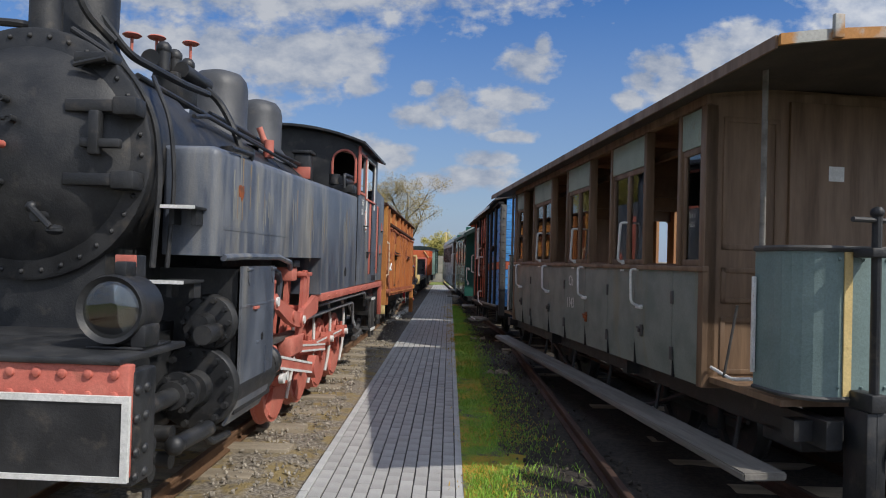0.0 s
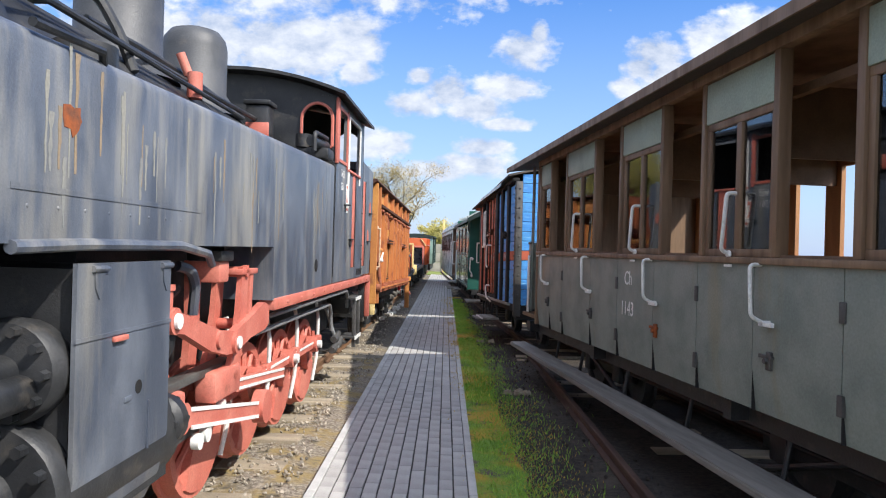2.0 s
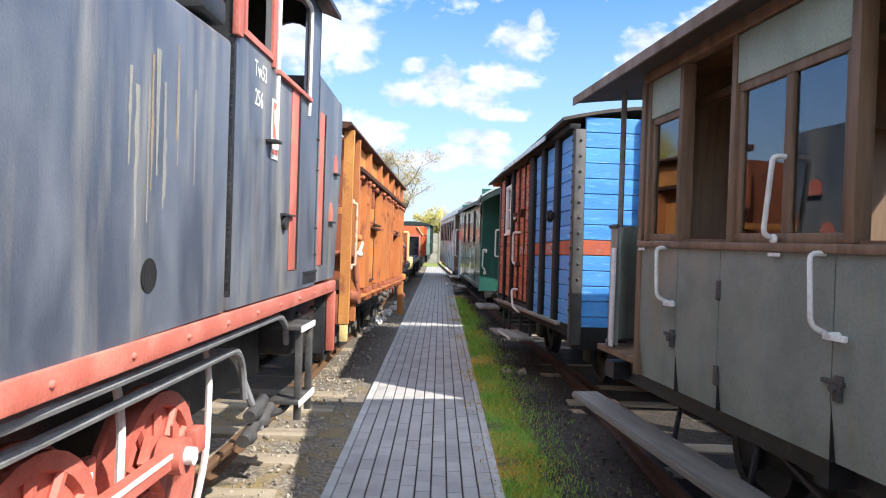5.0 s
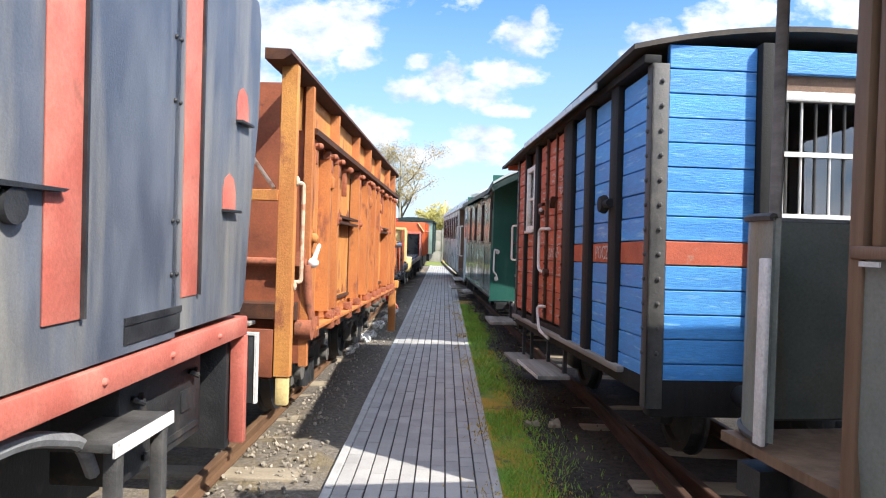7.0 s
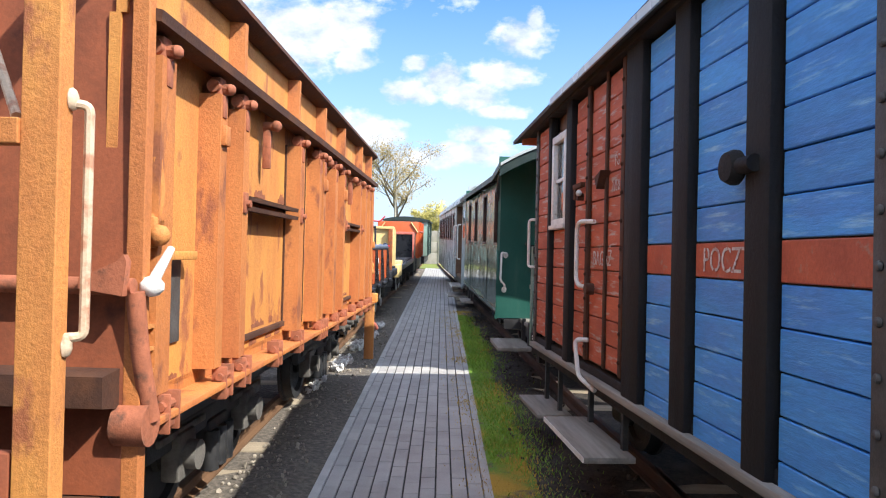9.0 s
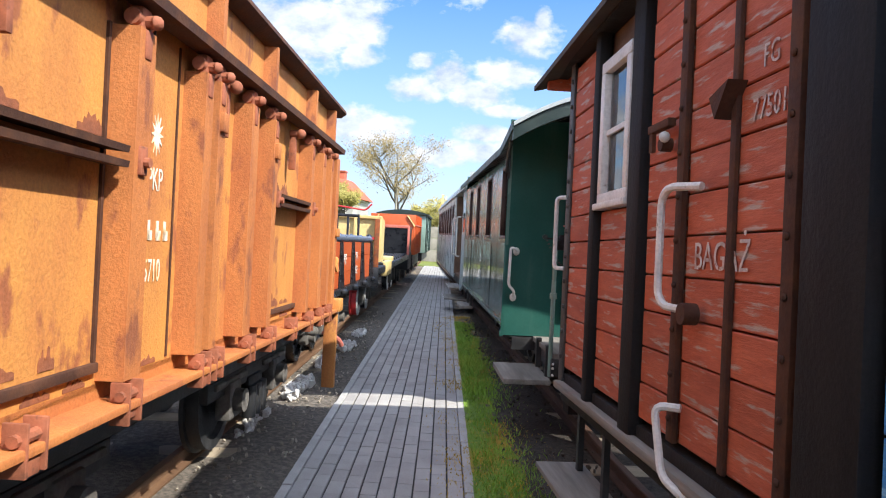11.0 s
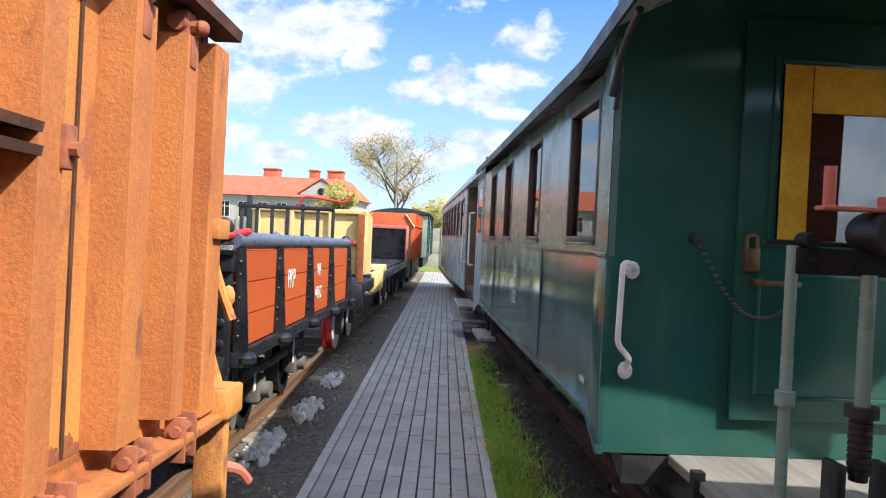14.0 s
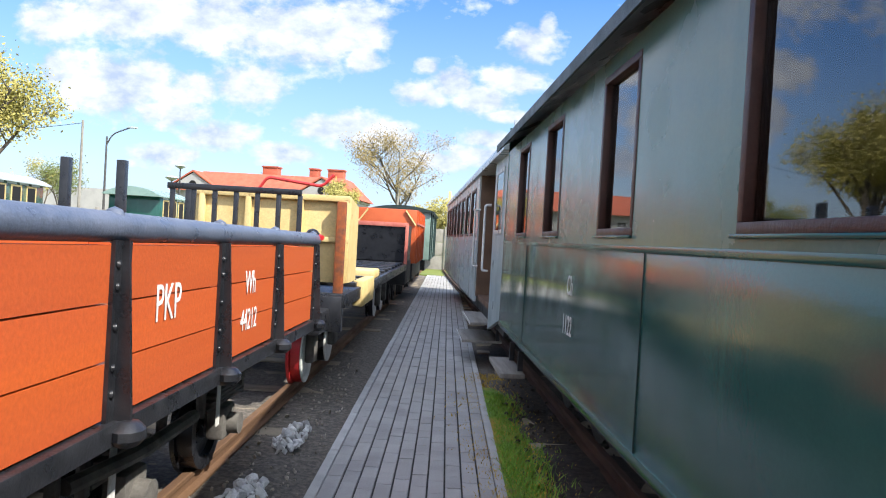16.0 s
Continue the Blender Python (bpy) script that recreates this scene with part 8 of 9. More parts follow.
def far_wagons():
    t = vehicle("tipper_wagon", "small black steel tipper body on a wagon frame", "railway wagon", -1.374, 0.01, 31.4)
    bm = B()
    prism(bm, [(31.0, 0.96), (32.2, 0.96), (32.3, 1.66), (30.9, 1.66)], "x", -1.0, 0.0)
    part("tub", bm, black_gloss, t)
    bm = B()
    box(bm, -1.02, 0.02, 30.88, 30.95, 1.62, 1.70, 0.006), box(bm, -0.03, 0.03, 30.86, 30.93, 0.9, 1.66, 0.006)
    part("rim", bm, salmon, t)
    part("frame", box(B(), -1.2, 0.0, 31.05, 32.6, 0.5, 0.96, 0.02), black_iron, t)
    for y in (31.3, 32.2):
        wheel(t, -0.35, y, 0.36, 0.26, black_iron, 0, 1), wheel(t, -1.1, y, 0.36, 0.26, black_iron, 0, -1)
    o = vehicle("orange_wagon", "orange-red closed wagon with pale corner braces", "railway wagon", -1.374, 0.01, 35.0)
    bm = B()
    box(bm, -1.3, 0.05, 33.2, 37.0, 0.85, 2.05, 0.02)
    part("body", bm, wagon_red, o)
    for k in range(6):
        part("rib", box(B(), 0.05, 0.08, 33.3 + 0.7 * k, 33.36 + 0.7 * k, 0.85, 2.05), wagon_red, o)
    part("waist", box(B(), 0.05, 0.09, 33.2, 37.0, 1.72, 1.76), salmon, o)
    for a, b in ((-1.28, -1.05), (0.03, -0.2)):
        part("brace", tube(B(), [(a, 33.17, 1.7), (b, 33.17, 2.02)], 0.02), cream, o)
    part("under_frame", box(B(), -1.2, 0.0, 33.3, 37.0, 0.5, 0.85), black_iron, o)
    for y in (33.8, 36.4):
        wheel(o, -0.3, y, 0.38, 0.28, black_iron, 0, 1), wheel(o, -1.1, y, 0.38, 0.28, black_iron, 0, -1)
    g = vehicle("green_van", "dark green van with a felted roof", "railway wagon", -1.374, 0.01, 40.0)
    bm = B()
    box(bm, -1.5, 0.2, 37.6, 43.0, 0.8, 2.2, 0.02)
    part("body", bm, green_upper, g)
    xs = [-1.6 + 1.9 * k / 10 for k in range(11)]
    bm = B()
    prism(bm, [(x, 2.2 + 0.14 * (1 - ((x + 0.65) / 0.95) ** 2)) for x in xs] + [(0.3, 2.17), (-1.6, 2.17)], "y", 37.5, 43.1)
    part("roof", bm, green_seam, g)
    for y in (37.75, 39.3, 41.2, 42.8):
        part("post", box(B(), 0.2, 0.24, y - 0.05, y + 0.05, 0.8, 2.18), green_seam, g)
    part("under_frame", box(B(), -1.4, 0.1, 37.7, 42.9, 0.5, 0.8), black_iron, g)
    for y in (38.5, 42.0):
        wheel(g, -0.3, y, 0.38, 0.28, black_iron, 0, 1), wheel(g, -1.1, y, 0.38, 0.28, black_iron, 0, -1)


far_wagons()


# ---- fence, house, trees, lamps and the next tracks ----
concrete = paint("old_concrete_fence", (0.30, 0.28, 0.24), (0.22, 0.205, 0.175), 0.9, 0, 2, c3=(0.14, 0.13, 0.11), scale3=3, band3=(0.58, 0.75), vary=0.08)
house_wall = paint("grey_plaster", (0.42, 0.41, 0.38), (0.35, 0.34, 0.32), 0.9, 0, 0.6)
house_roof = paint("red_tile_roof", (0.44, 0.115, 0.06), (0.36, 0.09, 0.05), 0.8, 0, 1.5, vary=0.05)
bark = paint("grey_brown_bark", (0.13, 0.105, 0.08), (0.085, 0.07, 0.055), 0.9, 0, 6, stretch=(1, 1, 0.2), bump=0.4)


def leaf_material(name, a, b_):
    m = paint(name, a, b_, 0.7, 0, 1.2, vary=0.25, bump=0)
    bs = m.node_tree.nodes["Principled BSDF"]
    bs.inputs["Transmission Weight"].default_value = 0.0
    return m


leaf_spring = leaf_material("spring_leaf", (0.30, 0.27, 0.06), (0.40, 0.34, 0.10))
leaf_buds = leaf_material("bronze_buds", (0.25, 0.19, 0.075), (0.33, 0.26, 0.12))
leaf_green = leaf_material("green_leaf", (0.10, 0.14, 0.03), (0.17, 0.18, 0.05))


def tree(x, y, height, spread, leaf, seed, density=2600, size=0.10, trunk=0.22, label="", lean=0.0, low=0.22):
    rnd = random.Random(seed)
    t = thing("tree", label, "tree", pose(x, y, -0.02), group="spring trees")
    wv, wf, tips = [], [], []

    def limb(p, d, length, r, depth):
        pts, q, dd = [p], p.copy(), d.copy()
        n = 4
        for k in range(n):
            dd = (dd + Vector((rnd.uniform(-1, 1), rnd.uniform(-1, 1), rnd.uniform(-0.2, 0.6))) * 0.16).normalized()
            q = q + dd * (length / n)
            pts.append(q.copy())
        sides = 7 if depth < 1 else 4
        rings = []
        for k in range(n + 1):
            ax = (pts[min(k + 1, n)] - pts[max(k - 1, 0)]).normalized()
            u_ = ax.orthogonal().normalized()
            w_ = ax.cross(u_)
            rk = r * (1 - 0.4 * k / n)
            rings.append(len(wv))
            wv.extend(tuple(pts[k] + (u_ * math.cos(q * 2 * math.pi / sides) + w_ * math.sin(q * 2 * math.pi / sides)) * rk) for q in range(sides))
        for a_, b2_ in zip(rings, rings[1:]):
            wf.extend((a_ + q, a_ + (q + 1) % sides, b2_ + (q + 1) % sides, b2_ + q) for q in range(sides))
        if depth >= 3:
            tips.extend(pts[1:])
            return
        if depth == 2:
            tips.extend(pts[2:])
        for k in range(rnd.randint(3, 5) if depth else 7):
            f = rnd.uniform(0.35, 1.0) if depth else rnd.uniform(0.4, 1.0)
            i = min(n - 1, int(f * n))
            base = pts[i].lerp(pts[i + 1], f * n - i)
            a = rnd.uniform(0, 2 * math.pi)
            out_ = Vector((math.cos(a), math.sin(a), rnd.uniform(0.25, 0.95)))
            nd_ = (dd * 0.35 + out_ * (spread / height * 1.6)).normalized()
            limb(base, nd_, length * rnd.uniform(0.45, 0.68), r * (1 - 0.4 * f) * 0.55, depth + 1)
    limb(Vector((0, 0, 0)), Vector((lean, 0, 1)).normalized(), height * 0.58, trunk, 0)
    tm = bpy.data.meshes.new("trunk")
    tm.from_pydata(wv, [], wf)
    tm.materials.append(bark)
    tk = new("trunk", tm)
    tk.parent = t
    verts, faces = [], []
    for k in range(density):
        p = rnd.choice(tips) + Vector((rnd.gauss(0, 1), rnd.gauss(0, 1), rnd.gauss(0, 0.8))) * height * 0.035
        if p.z < height * low:
            continue
        s = size * rnd.uniform(0.5, 1.3)
        u = Vector((rnd.gauss(0, 1), rnd.gauss(0, 1), rnd.gauss(0, 1))).normalized()
        w = u.orthogonal().normalized()
        n = len(verts)
        verts += [p - u * s, p + w * s * 0.55, p + u * s, p - w * s * 0.55]
        faces.append((n, n + 1, n + 2, n + 3))
    me = bpy.data.meshes.new("crown")
    me.from_pydata([tuple(v) for v in verts], [], faces)
    me.materials.append(leaf)
    cr = new("crown", me)
    cr.parent = t
    cr["kind"] = "stuff"
    return t


tree(-5.2, 88, 12.6, 6.4, leaf_buds, 11, 12000, 0.085, 0.3, "bare spring tree with bronze buds behind the fence", low=0.1)
tree(-31.0, 62, 15.0, 5.6, leaf_spring, 23, 22000, 0.11, 0.3, "tall tree with thin yellow-green spring leaves")
tree(-39.0, 75, 14.0, 6.0, leaf_spring, 31, 8000, 0.12, 0.3, "tall tree with thin yellow-green spring leaves")
tree(-11.0, 84, 7.0, 6.0, leaf_spring, 5, 9000, 0.10, 0.2, "rounded golden-green tree beside the house")
for k, (x, y, h) in enumerate(((0.5, 62, 4.6), (3.5, 66, 5.6), (-1.8, 66, 4.4), (7, 70, 6.5), (12, 64, 6.0), (-40, 90, 8), (-48, 100, 9), (-22, 105, 8))):
    tree(x, y, h, h * 0.8, leaf_green if k % 2 else leaf_spring, 40 + k, 4000, 0.085, 0.1, "leafy green shrub behind the fence", low=0.05)
for k, (x, y, h) in enumerate(((14, 12, 9), (17, 26, 11), (13, 38, 10), (20, 2, 10), (12, -12, 10))):
    tree(x, y, h, h * 0.6, leaf_spring if k % 2 else leaf_green, 60 + k, 5000, 0.13, 0.2, "spring tree beyond the coaches", low=0.1)

# concrete panel fence across the end of the yard
fence = thing("fence", "old grey concrete panel fence across the end of the yard", "fence", pose(0, 50.5, 0))
for k in range(-9, 10):
    x = -0.35 + 2.05 * k
    part("post", box(B(), x - 0.07, x + 0.07, -0.08, 0.08, -0.1, 2.02, 0.01), concrete, fence)
    for j in range(3):
        b_ = box(B(), x + 0.075, x + 1.975, -0.03, 0.03, 0.0 + 0.64 * j, 0.63 + 0.64 * j, 0.008)
        part("panel", b_, concrete, fence)
gate = thing("gate_post", "pale wooden post in front of the fence", "post", pose(-0.28, 49.2, 0))
part("post", box(B(), -0.06, 0.06, -0.05, 0.05, -0.05, 3.6, 0.01), cream, gate)
b_ = B()
cyl(b_, (-5.3, 86.0, -0.05), (-5.3, 86.0, 9.6), 0.14, 10, 0.09)
solo("utility_pole", b_, concrete, "grey concrete utility pole", "pole")


def street_lamp(x, y, h, arm, label):
    lamp = thing("street_lamp", label, "street lamp", pose(x, y, 0), group="street lamps")
    part("mast", cyl(B(), (0, 0, -0.05), (0, 0, h), 0.10, 10, 0.06), grey_iron, lamp)
    if arm:
        part("arm", tube(B(), bend([(0, 0, h - 0.6), (0.4, 0, h + 0.2), (arm, 0, h + 0.7)], 0.5), 0.05), grey_iron, lamp)
        part("lamp_head", box(B(), arm - 0.15, arm + 0.55, -0.12, 0.12, h + 0.66, h + 0.78, 0.04), silver_paint, lamp)
    else:
        part("lamp_head", lathe(B(), [(0.08, h), (0.5, h + 0.25), (0.45, h + 0.32), (0.02, h + 0.42)], (0, 0, 0), "z", 14), silver_paint, lamp)
    return lamp


street_lamp(-25.0, 68, 7.4, 1.6, "tall grey street lamp with one arm")
street_lamp(-24.2, 80, 6.3, 0, "grey lamp post with a flat round head")
street_lamp(-21.0, 70, 4.6, 0, "grey lamp post with a flat round head")
b_ = B()
cyl(b_, (-27.3, 69, -0.05), (-27.3, 69, 8.6), 0.12, 8, 0.08)
solo("utility_pole", b_, concrete, "grey concrete utility pole", "pole")
b_ = tube(B(), [(-27.3 - 2.2 * k, 69, 8.4 - 1.2 * math.sin(math.pi * k / 12) - 0.06 * k) for k in range(13)], 0.02, 5)
solo("overhead_wire", b_, tar_black, "black overhead wire between poles", "cable")


# station house: two gabled wings and a hipped red roof
def house():
    h = thing("house", "grey plastered house with a red tiled roof and three chimneys", "house", pose(-20.0, 96, -1.2, 0, 0, -4))
    part("wall", box(B(), -11, 9, 0, 10, -0.1, 6.6), house_wall, h)
    b_ = B()
    prism(b_, [(-0.6, 6.5), (10.6, 6.5), (7.5, 8.9), (2.5, 8.9)], "x", -9.0, 7.4)
    for v in b_.verts:
        if v.co.z < 7:
            v.co.x = -11.6 if v.co.x < 0 else 9.6
    part("roof", b_, house_roof, h)
    for x in (-9.0, 5.6):
        g = part("gable", prism(B(), [(x - 2.4, 6.4), (x + 2.4, 6.4), (x + 2.4, 6.9), (x, 8.5), (x - 2.4, 6.9)], "y", -0.25, 3.0), house_wall, h)
        part("window", cyl(B(), (x, -0.3, 7.2), (x, -0.24, 7.2), 0.42, 14), tar_black, g, "round dark gable window")
        b2 = B()
        prism(b2, [(x - 2.7, 6.85), (x, 8.6), (x + 2.7, 6.85), (x + 2.7, 6.98), (x, 8.78), (x - 2.7, 6.98)], "y", -0.4, 3.4)
        part("gable_roof", b2, house_roof, h)
    part("cornice", box(B(), -11.2, 9.2, -0.2, 10.2, 6.25, 6.5, 0.05), house_wall, h)
    for k in range(9):
        x = -10.0 + 2.2 * k
        for z in (0.9, 4.0):
            w = part("window", box(B(), x - 0.55, x + 0.55, -0.06, 0.0, z, z + 1.7), tar_black, h)
            b2 = B()
            for q in ((x - 0.62, x - 0.55, z - 0.07, z + 1.77), (x + 0.55, x + 0.62, z - 0.07, z + 1.77), (x - 0.55, x + 0.55, z + 1.7, z + 1.77), (x - 0.55, x + 0.55, z - 0.07, z), (x - 0.03, x + 0.03, z, z + 1.7), (x - 0.55, x + 0.55, z + 1.1, z + 1.16)):
                box(b2, q[0], q[1], -0.09, -0.02, q[2], q[3])
            part("window_frame", b2, white_paint, w)
    for x, wd in ((-1.8, 0.9), (3.4, 0.5), (6.0, 0.9)):
        c_ = part("chimney", box(B(), x - wd, x + wd, 4.4, 5.8, 7.5, 9.9, 0.03), house_roof, h, "red brick chimney")
        part("cap", box(B(), x - wd - 0.1, x + wd + 0.1, 4.3, 5.9, 9.9, 10.05), house_roof, c_)


house()


# next tracks to the west: a flat wagon with stakes, green coaches
def stake_wagon():
    w = thing("stake_wagon", "flat wagon with tall black corner stakes", "railway wagon", pose(-5.2, 29.5, 0))
    part("deck", box(B(), -0.9, 0.9, -2.4, 2.4, 0.72, 0.90, 0.02), old_wood, w)
    for x in (-0.42, 0.36):
        for y in (-2.35, 2.35):
            part("stake", box(B(), x - 0.06, x + 0.06, y - 0.06, y + 0.06, 0.72, 2.27, 0.01), black_gloss, w)
    for x in (-0.40, 0.40):
        for y in (-1.6, 1.6):
            wheel(w, x, y, 0.38, 0.28, black_iron, 0, 1 if x > 0 else -1)
    part("frame", box(B(), -0.5, 0.5, -2.4, 2.4, 0.5, 0.72), black_iron, w)


stake_wagon()


def parked_coach(x, y, length, yaw, label, roof_mat, h=2.35):
    c = thing("parked_coach", label, "railway coach", pose(x, y, 0, 0, 0, yaw), group="parked green coaches")
    part("body", box(B(), -1.0, 1.0, 0, length, 0.75, h, 0.02), green, c)
    n = int(length / 1.1)
    for k in range(n):
        y0 = 0.35 + (length - 0.6) * k / n
        b2 = B()
        frame_x(b2, 1.0, 1.02, y0, y0 + 0.75, 1.55, h - 0.12, 0.06)
        w = part("window", b2, cream, c)
        part("pane", box(B(), 1.003, 1.008, y0 + 0.06, y0 + 0.69, 1.61, h - 0.18), tar_black, w)
    xs = [-1.12 + 2.24 * k / 12 for k in range(13)]
    b2 = B()
    prism(b2, [(q, h + 0.32 * (1 - (q / 1.12) ** 2)) for q in xs] + [(1.12, h - 0.04), (-1.12, h - 0.04)], "y", -0.4, length + 0.4)
    part("roof", b2, roof_mat, c)
    b2 = B()
    for k in range(int(length / 0.9)):
        box(b2, 1.0, 1.015, 0.3 + 0.9 * k, 0.95 + 0.9 * k, h - 0.10, h - 0.03)
    part("light_strip", b2, silver_paint, c)
    part("frame", box(B(), -0.9, 0.9, 0, length, 0.5, 0.75), black_iron, c)
    for q in (1.0, 2.0, length - 2.0, length - 1.0):
        wheel(c, 0.5, q, 0.38, 0.28, black_iron, 0, 1), wheel(c, -0.5, q, 0.38, 0.28, black_iron, 0, -1)


parked_coach(-14.2, 30, 13, 8, "dark green parked coach with a pale roof", silver_paint, 2.55)
parked_coach(-12.8, 45.5, 3.6, 4, "small dark green parked van", green_upper, 2.5)
for k, x in enumerate((-5.2, -14.0)):
    tr = thing("railway_track", "narrow gauge siding on dark sleepers", "railway track", kind="structure")
    rail(tr, [(x - 0.4, y) for y in (-6, 20, 60)] , rail_steel)
    rail(tr, [(x + 0.4, y) for y in (-6, 20, 60)], rail_steel)
b_ = box(B(), -60, -35, 110, 118, -0.1, 5.5)
solo("low_building", b_, house_wall, "long low grey building in the distance", "building")


# ---- rubble beside the west rail, litter ----
def stones(name, spots, mat, label, seed):
    rnd = random.Random(seed)
    ico = B()
    bmesh.ops.create_icosphere(ico, subdivisions=1, radius=0.6)
    iv, jf = [v.co.copy() for v in ico.verts], [tuple(v.index for v in f.verts) for f in ico.faces]
    ico.free()
    verts, faces = [], []
    for cx, cy, rx, ry, n, s0, s1 in spots:
        for k in range(n):
            a, r = rnd.uniform(0, 2 * math.pi), math.sqrt(rnd.random())
            s = rnd.uniform(s0, s1)
            m = Matrix.Translation((cx + rx * r * math.cos(a), cy + ry * r * math.sin(a), s * 0.25)) @ Euler((rnd.uniform(0, 6), rnd.uniform(0, 6), rnd.uniform(0, 6))).to_matrix().to_4x4() @ Matrix.Diagonal((s, s * rnd.uniform(0.6, 1), s * rnd.uniform(0.4, 0.7), 1))
            base = len(verts)
            verts += [tuple(m @ v + Vector((rnd.uniform(-1, 1), rnd.uniform(-1, 1), rnd.uniform(-1, 1))) * s * 0.12) for v in iv]
            faces += [tuple(i + base for i in f) for f in jf]
    me = bpy.data.meshes.new(name)
    me.from_pydata(verts, [], faces)
    me.materials.append(mat)
    return tagged(new(name, me), label, "rubble", kind="stuff")


stones("rubble", [(-1.40, 18.5, 0.10, 0.5, 90, 0.03, 0.09), (-1.38, 19.9, 0.10, 0.45, 80, 0.03, 0.08), (-1.30, 21.0, 0.10, 0.35, 70, 0.03, 0.08), (-1.28, 22.2, 0.10, 0.35, 60, 0.03, 0.07), (-1.5, 17.3, 0.06, 0.5, 30, 0.03, 0.07)], pale_stone, "broken white rubble beside the rail", 12)
gravel_mat = paint("mixed_gravel", (0.34, 0.30, 0.24), (0.22, 0.19, 0.15), 0.95, 0, 6, vary=0.3)
stones("gravel", [(-1.36, 4.5, 0.32, 4.5, 900, 0.012, 0.035), (-1.36, 11.5, 0.3, 4.0, 600, 0.012, 0.035), (-1.3, 19.5, 0.3, 6.0, 500, 0.012, 0.03)], gravel_mat, "loose gravel beside the footpath", 13)
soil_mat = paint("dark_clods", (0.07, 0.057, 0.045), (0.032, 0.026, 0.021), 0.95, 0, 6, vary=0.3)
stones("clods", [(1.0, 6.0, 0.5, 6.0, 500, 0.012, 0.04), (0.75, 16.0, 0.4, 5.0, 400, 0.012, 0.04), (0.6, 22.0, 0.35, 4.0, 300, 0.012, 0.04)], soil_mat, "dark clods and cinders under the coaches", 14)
stones("slab", [(0.72, 9.3, 0.14, 0.12, 9, 0.06, 0.13), (0.62, 13.6, 0.15, 0.05, 5, 0.05, 0.1)], sleeper_mat, "flat pale slab of broken concrete", 15)


# ---- grass beside the footpath ----
def grass(name, mat, n, seed, label, region, height):
    rnd = random.Random(seed)
    verts, faces = [], []
    while len(faces) < n:
        x, y = region(rnd)
        if noise.noise(Vector((x * 1.5, y * 0.9, seed * 3.1))) + 0.25 < rnd.uniform(-0.25, 0.35):
            continue
        h = height * rnd.uniform(0.4, 1.3)
        a = rnd.uniform(0, math.pi)
        w = 0.0028 + 0.0022 * rnd.random()
        dx, dy = w * math.cos(a), w * math.sin(a)
        lx, ly = rnd.gauss(0, 0.5) * h, rnd.gauss(0, 0.5) * h
        z0 = noise.noise(Vector((x * 1.3, y * 1.3, 0))) * 0.03 - 0.012
        k = len(verts)
        verts += [(x - dx, y - dy, z0), (x + dx, y + dy, z0), (x + dx * 0.6 + lx * 0.4, y + dy * 0.6 + ly * 0.4, z0 + h * 0.6), (x - dx * 0.6 + lx * 0.4, y - dy * 0.6 + ly * 0.4, z0 + h * 0.6), (x + lx, y + ly, z0 + h)]
        faces += [(k, k + 1, k + 2, k + 3), (k + 3, k + 2, k + 4)]
    me = bpy.data.meshes.new(name)
    me.from_pydata(verts, [], faces)
    me.materials.append(mat)
    return tagged(new(name, me), label, "grass", kind="stuff")


grass_green = leaf_material("grass_green", (0.17, 0.33, 0.03), (0.26, 0.42, 0.05))
grass_gold = leaf_material("moss_gold", (0.55, 0.37, 0.045), (0.42, 0.25, 0.05))
moss = paint("mossy_turf", (0.13, 0.23, 0.025), (0.40, 0.25, 0.03), 0.95, 0, 1.7, band=(0.46, 0.60), c3=(0.10, 0.082, 0.06), scale3=4, band3=(0.55, 0.64), bump=0.6, fine=90, bumpdist=0.02)


def strip(rnd):
    y = rnd.uniform(-2, 24)
    w = 0.80 - 0.023 * (y if y > 0 else 0)
    return 0.145 + abs(rnd.gauss(0, 0.5)) * w, y


def strip_gold(rnd):
    y = rnd.uniform(-2, 25)
    return 0.50 - 0.014 * max(0, y) + rnd.gauss(0, 0.17) + (0.1 if y < 9 else 0), y


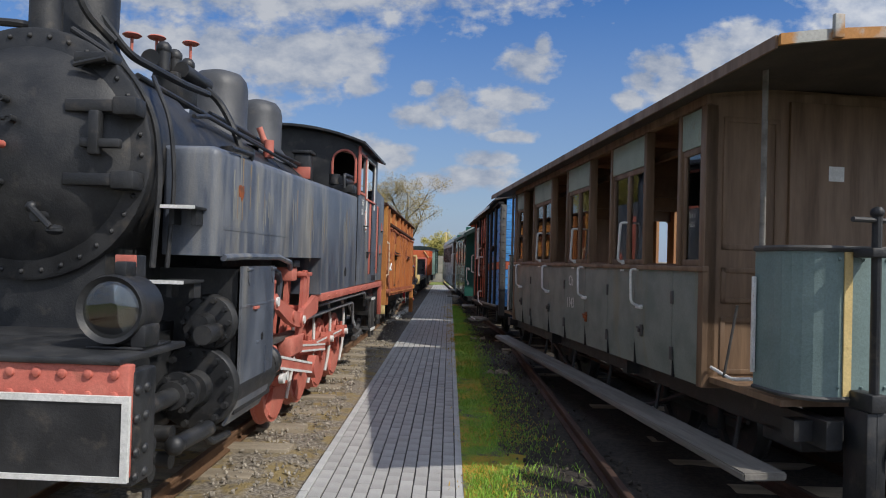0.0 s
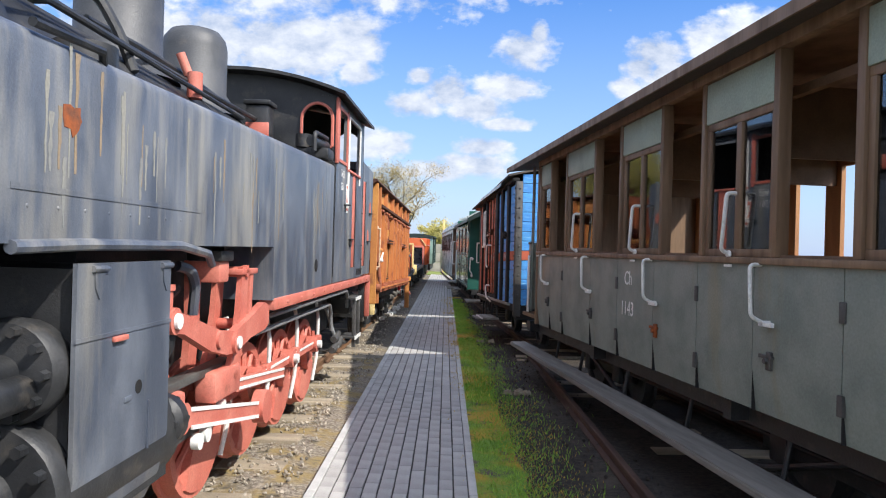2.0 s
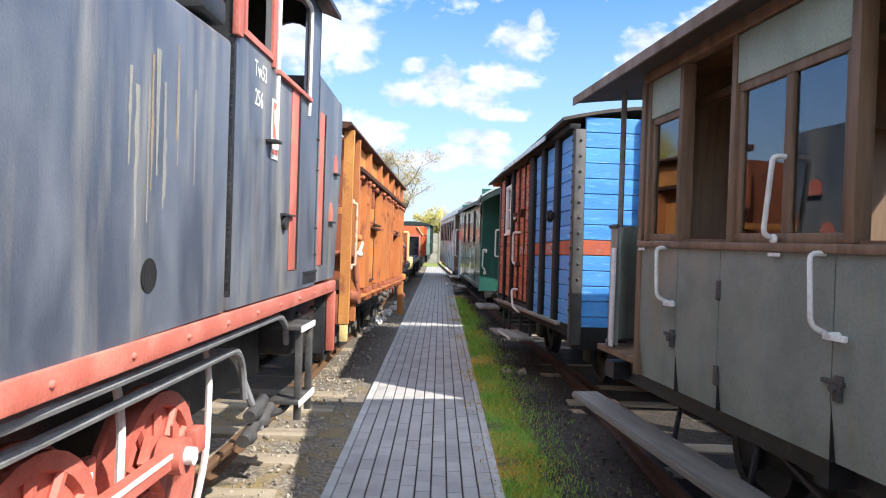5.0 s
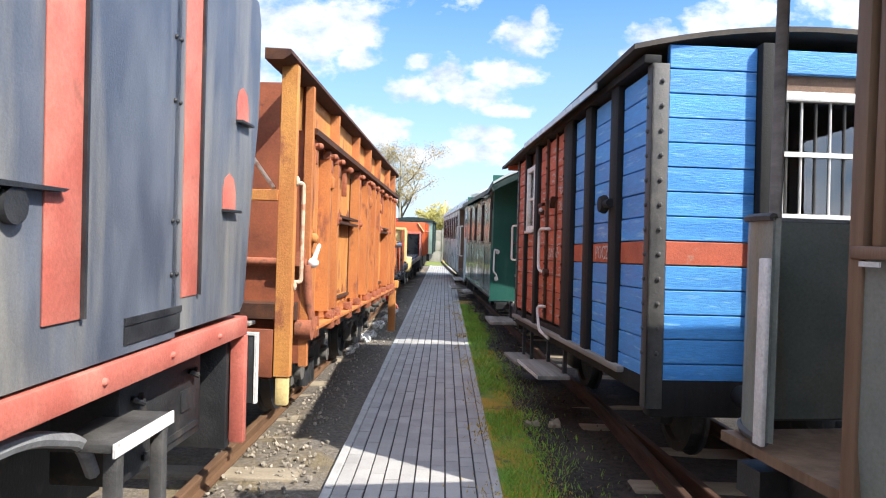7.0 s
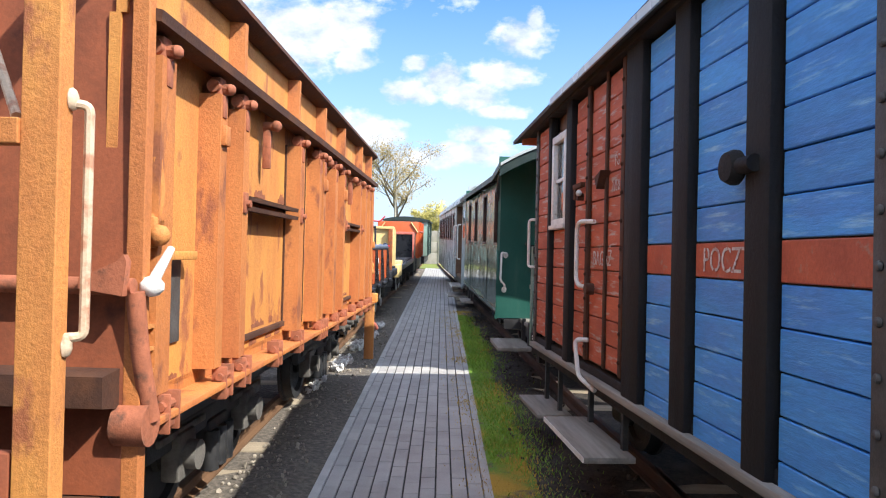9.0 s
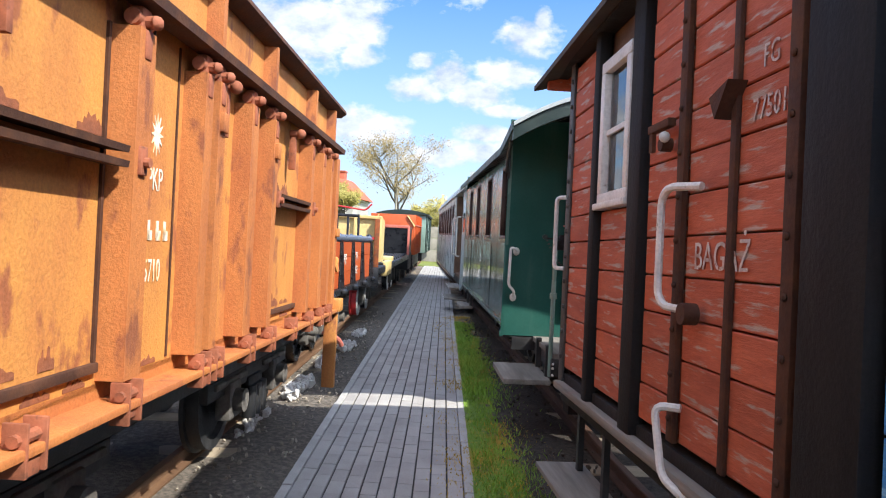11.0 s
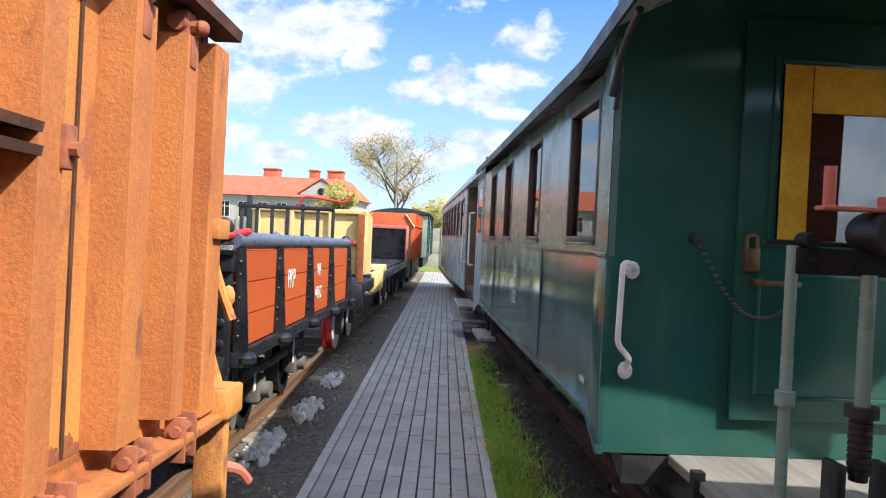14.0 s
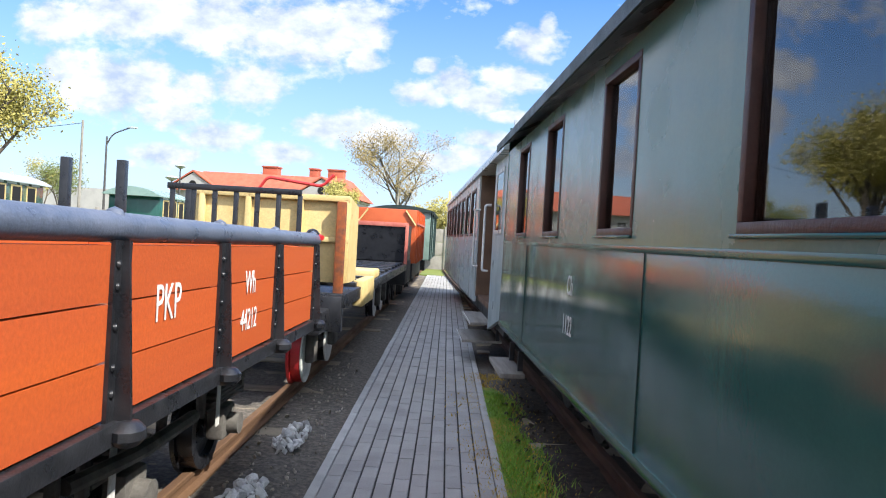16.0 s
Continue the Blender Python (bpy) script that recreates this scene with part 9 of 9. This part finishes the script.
grass("grass", grass_green, 75000, 7, "low green grass along the footpath kerb", strip, 0.05)
grass("grass", grass_gold, 60000, 8, "yellowed moss and dry grass at the edge of the soil", strip_gold, 0.028)
b_ = B()
rows_ = []
for k in range(110):
    y = -3 + 0.25 * k
    w = 0.68 - 0.019 * max(0, y) + 0.14 * noise.noise(Vector((y * 0.9, 3.3, 0)))
    rows_.append([b_.verts.new((0.13 + w * f, y, 0.010 - 0.035 * f * f + 0.012 * noise.noise(Vector((f * 3, y * 2, 1))))) for f in (0, 0.25, 0.5, 0.75, 1.0)])
for r0, r1 in zip(rows_, rows_[1:]):
    for i in range(4):
        b_.faces.new((r0[i], r0[i + 1], r1[i + 1], r1[i]))
solo("turf", b_, moss, "mossy turf strip along the footpath", "grass", kind="structure")
b_ = box(B(), -14, 12, 45, 50.3, -0.1, 0.015)
solo("lawn", b_, leaf_material("lawn_green", (0.16, 0.21, 0.03), (0.22, 0.24, 0.05)), "short sunlit lawn before the fence", "lawn", kind="structure")


# ---- pieces of the pavement, last ----
pm = paver_mesh()
random.seed(3)
verts, faces = [], []
src_v, src_f = [v.co.copy() for v in pm.vertices], [tuple(p.vertices) for p in pm.polygons]
for c in range(10):
    x = PATH_W + 0.05 + 0.1 * c
    for r in range(290):
        y = -6 + 0.2 * r + (0.1 if c % 2 else 0.0) + random.uniform(-0.0008, 0.0008)
        if y > 51.8:
            continue
        dz, tilt = random.uniform(-0.002, 0.002), random.uniform(-0.012, 0.012)
        if 3.0 <= y < 9.0:
            ob = new("paver", pm)
            ob.parent = path
            ob.matrix_basis = pose(x + random.uniform(-0.0015, 0.0015), y, dz, 0, math.degrees(tilt) * 0.5, 0)
        else:
            n = len(verts)
            verts += [(v.x + x, v.y + y, v.z + dz + v.x * tilt) for v in src_v]
            faces += [tuple(i + n for i in f) for f in src_f]
me = bpy.data.meshes.new("pavers")
me.from_pydata(verts, [], faces)
me.materials.append(paver)
ob = new("pavers", me)
ob.parent = path
ob["kind"] = "stuff"
km = bpy.data.meshes.new("kerb")
b_ = box(B(), -0.03, 0.03, -0.497, 0.497, -0.08, 0.006, 0.006)
b_.to_mesh(km)
b_.free()
km.materials.append(kerb_mat)
for sx in (PATH_W - 0.031, PATH_E + 0.031):
    for k in range(57):
        ob = new("kerb", km)
        ob.parent = path
        ob.matrix_basis = pose(sx + random.uniform(-0.002, 0.002), -5.5 + k, random.uniform(-0.004, 0.004))
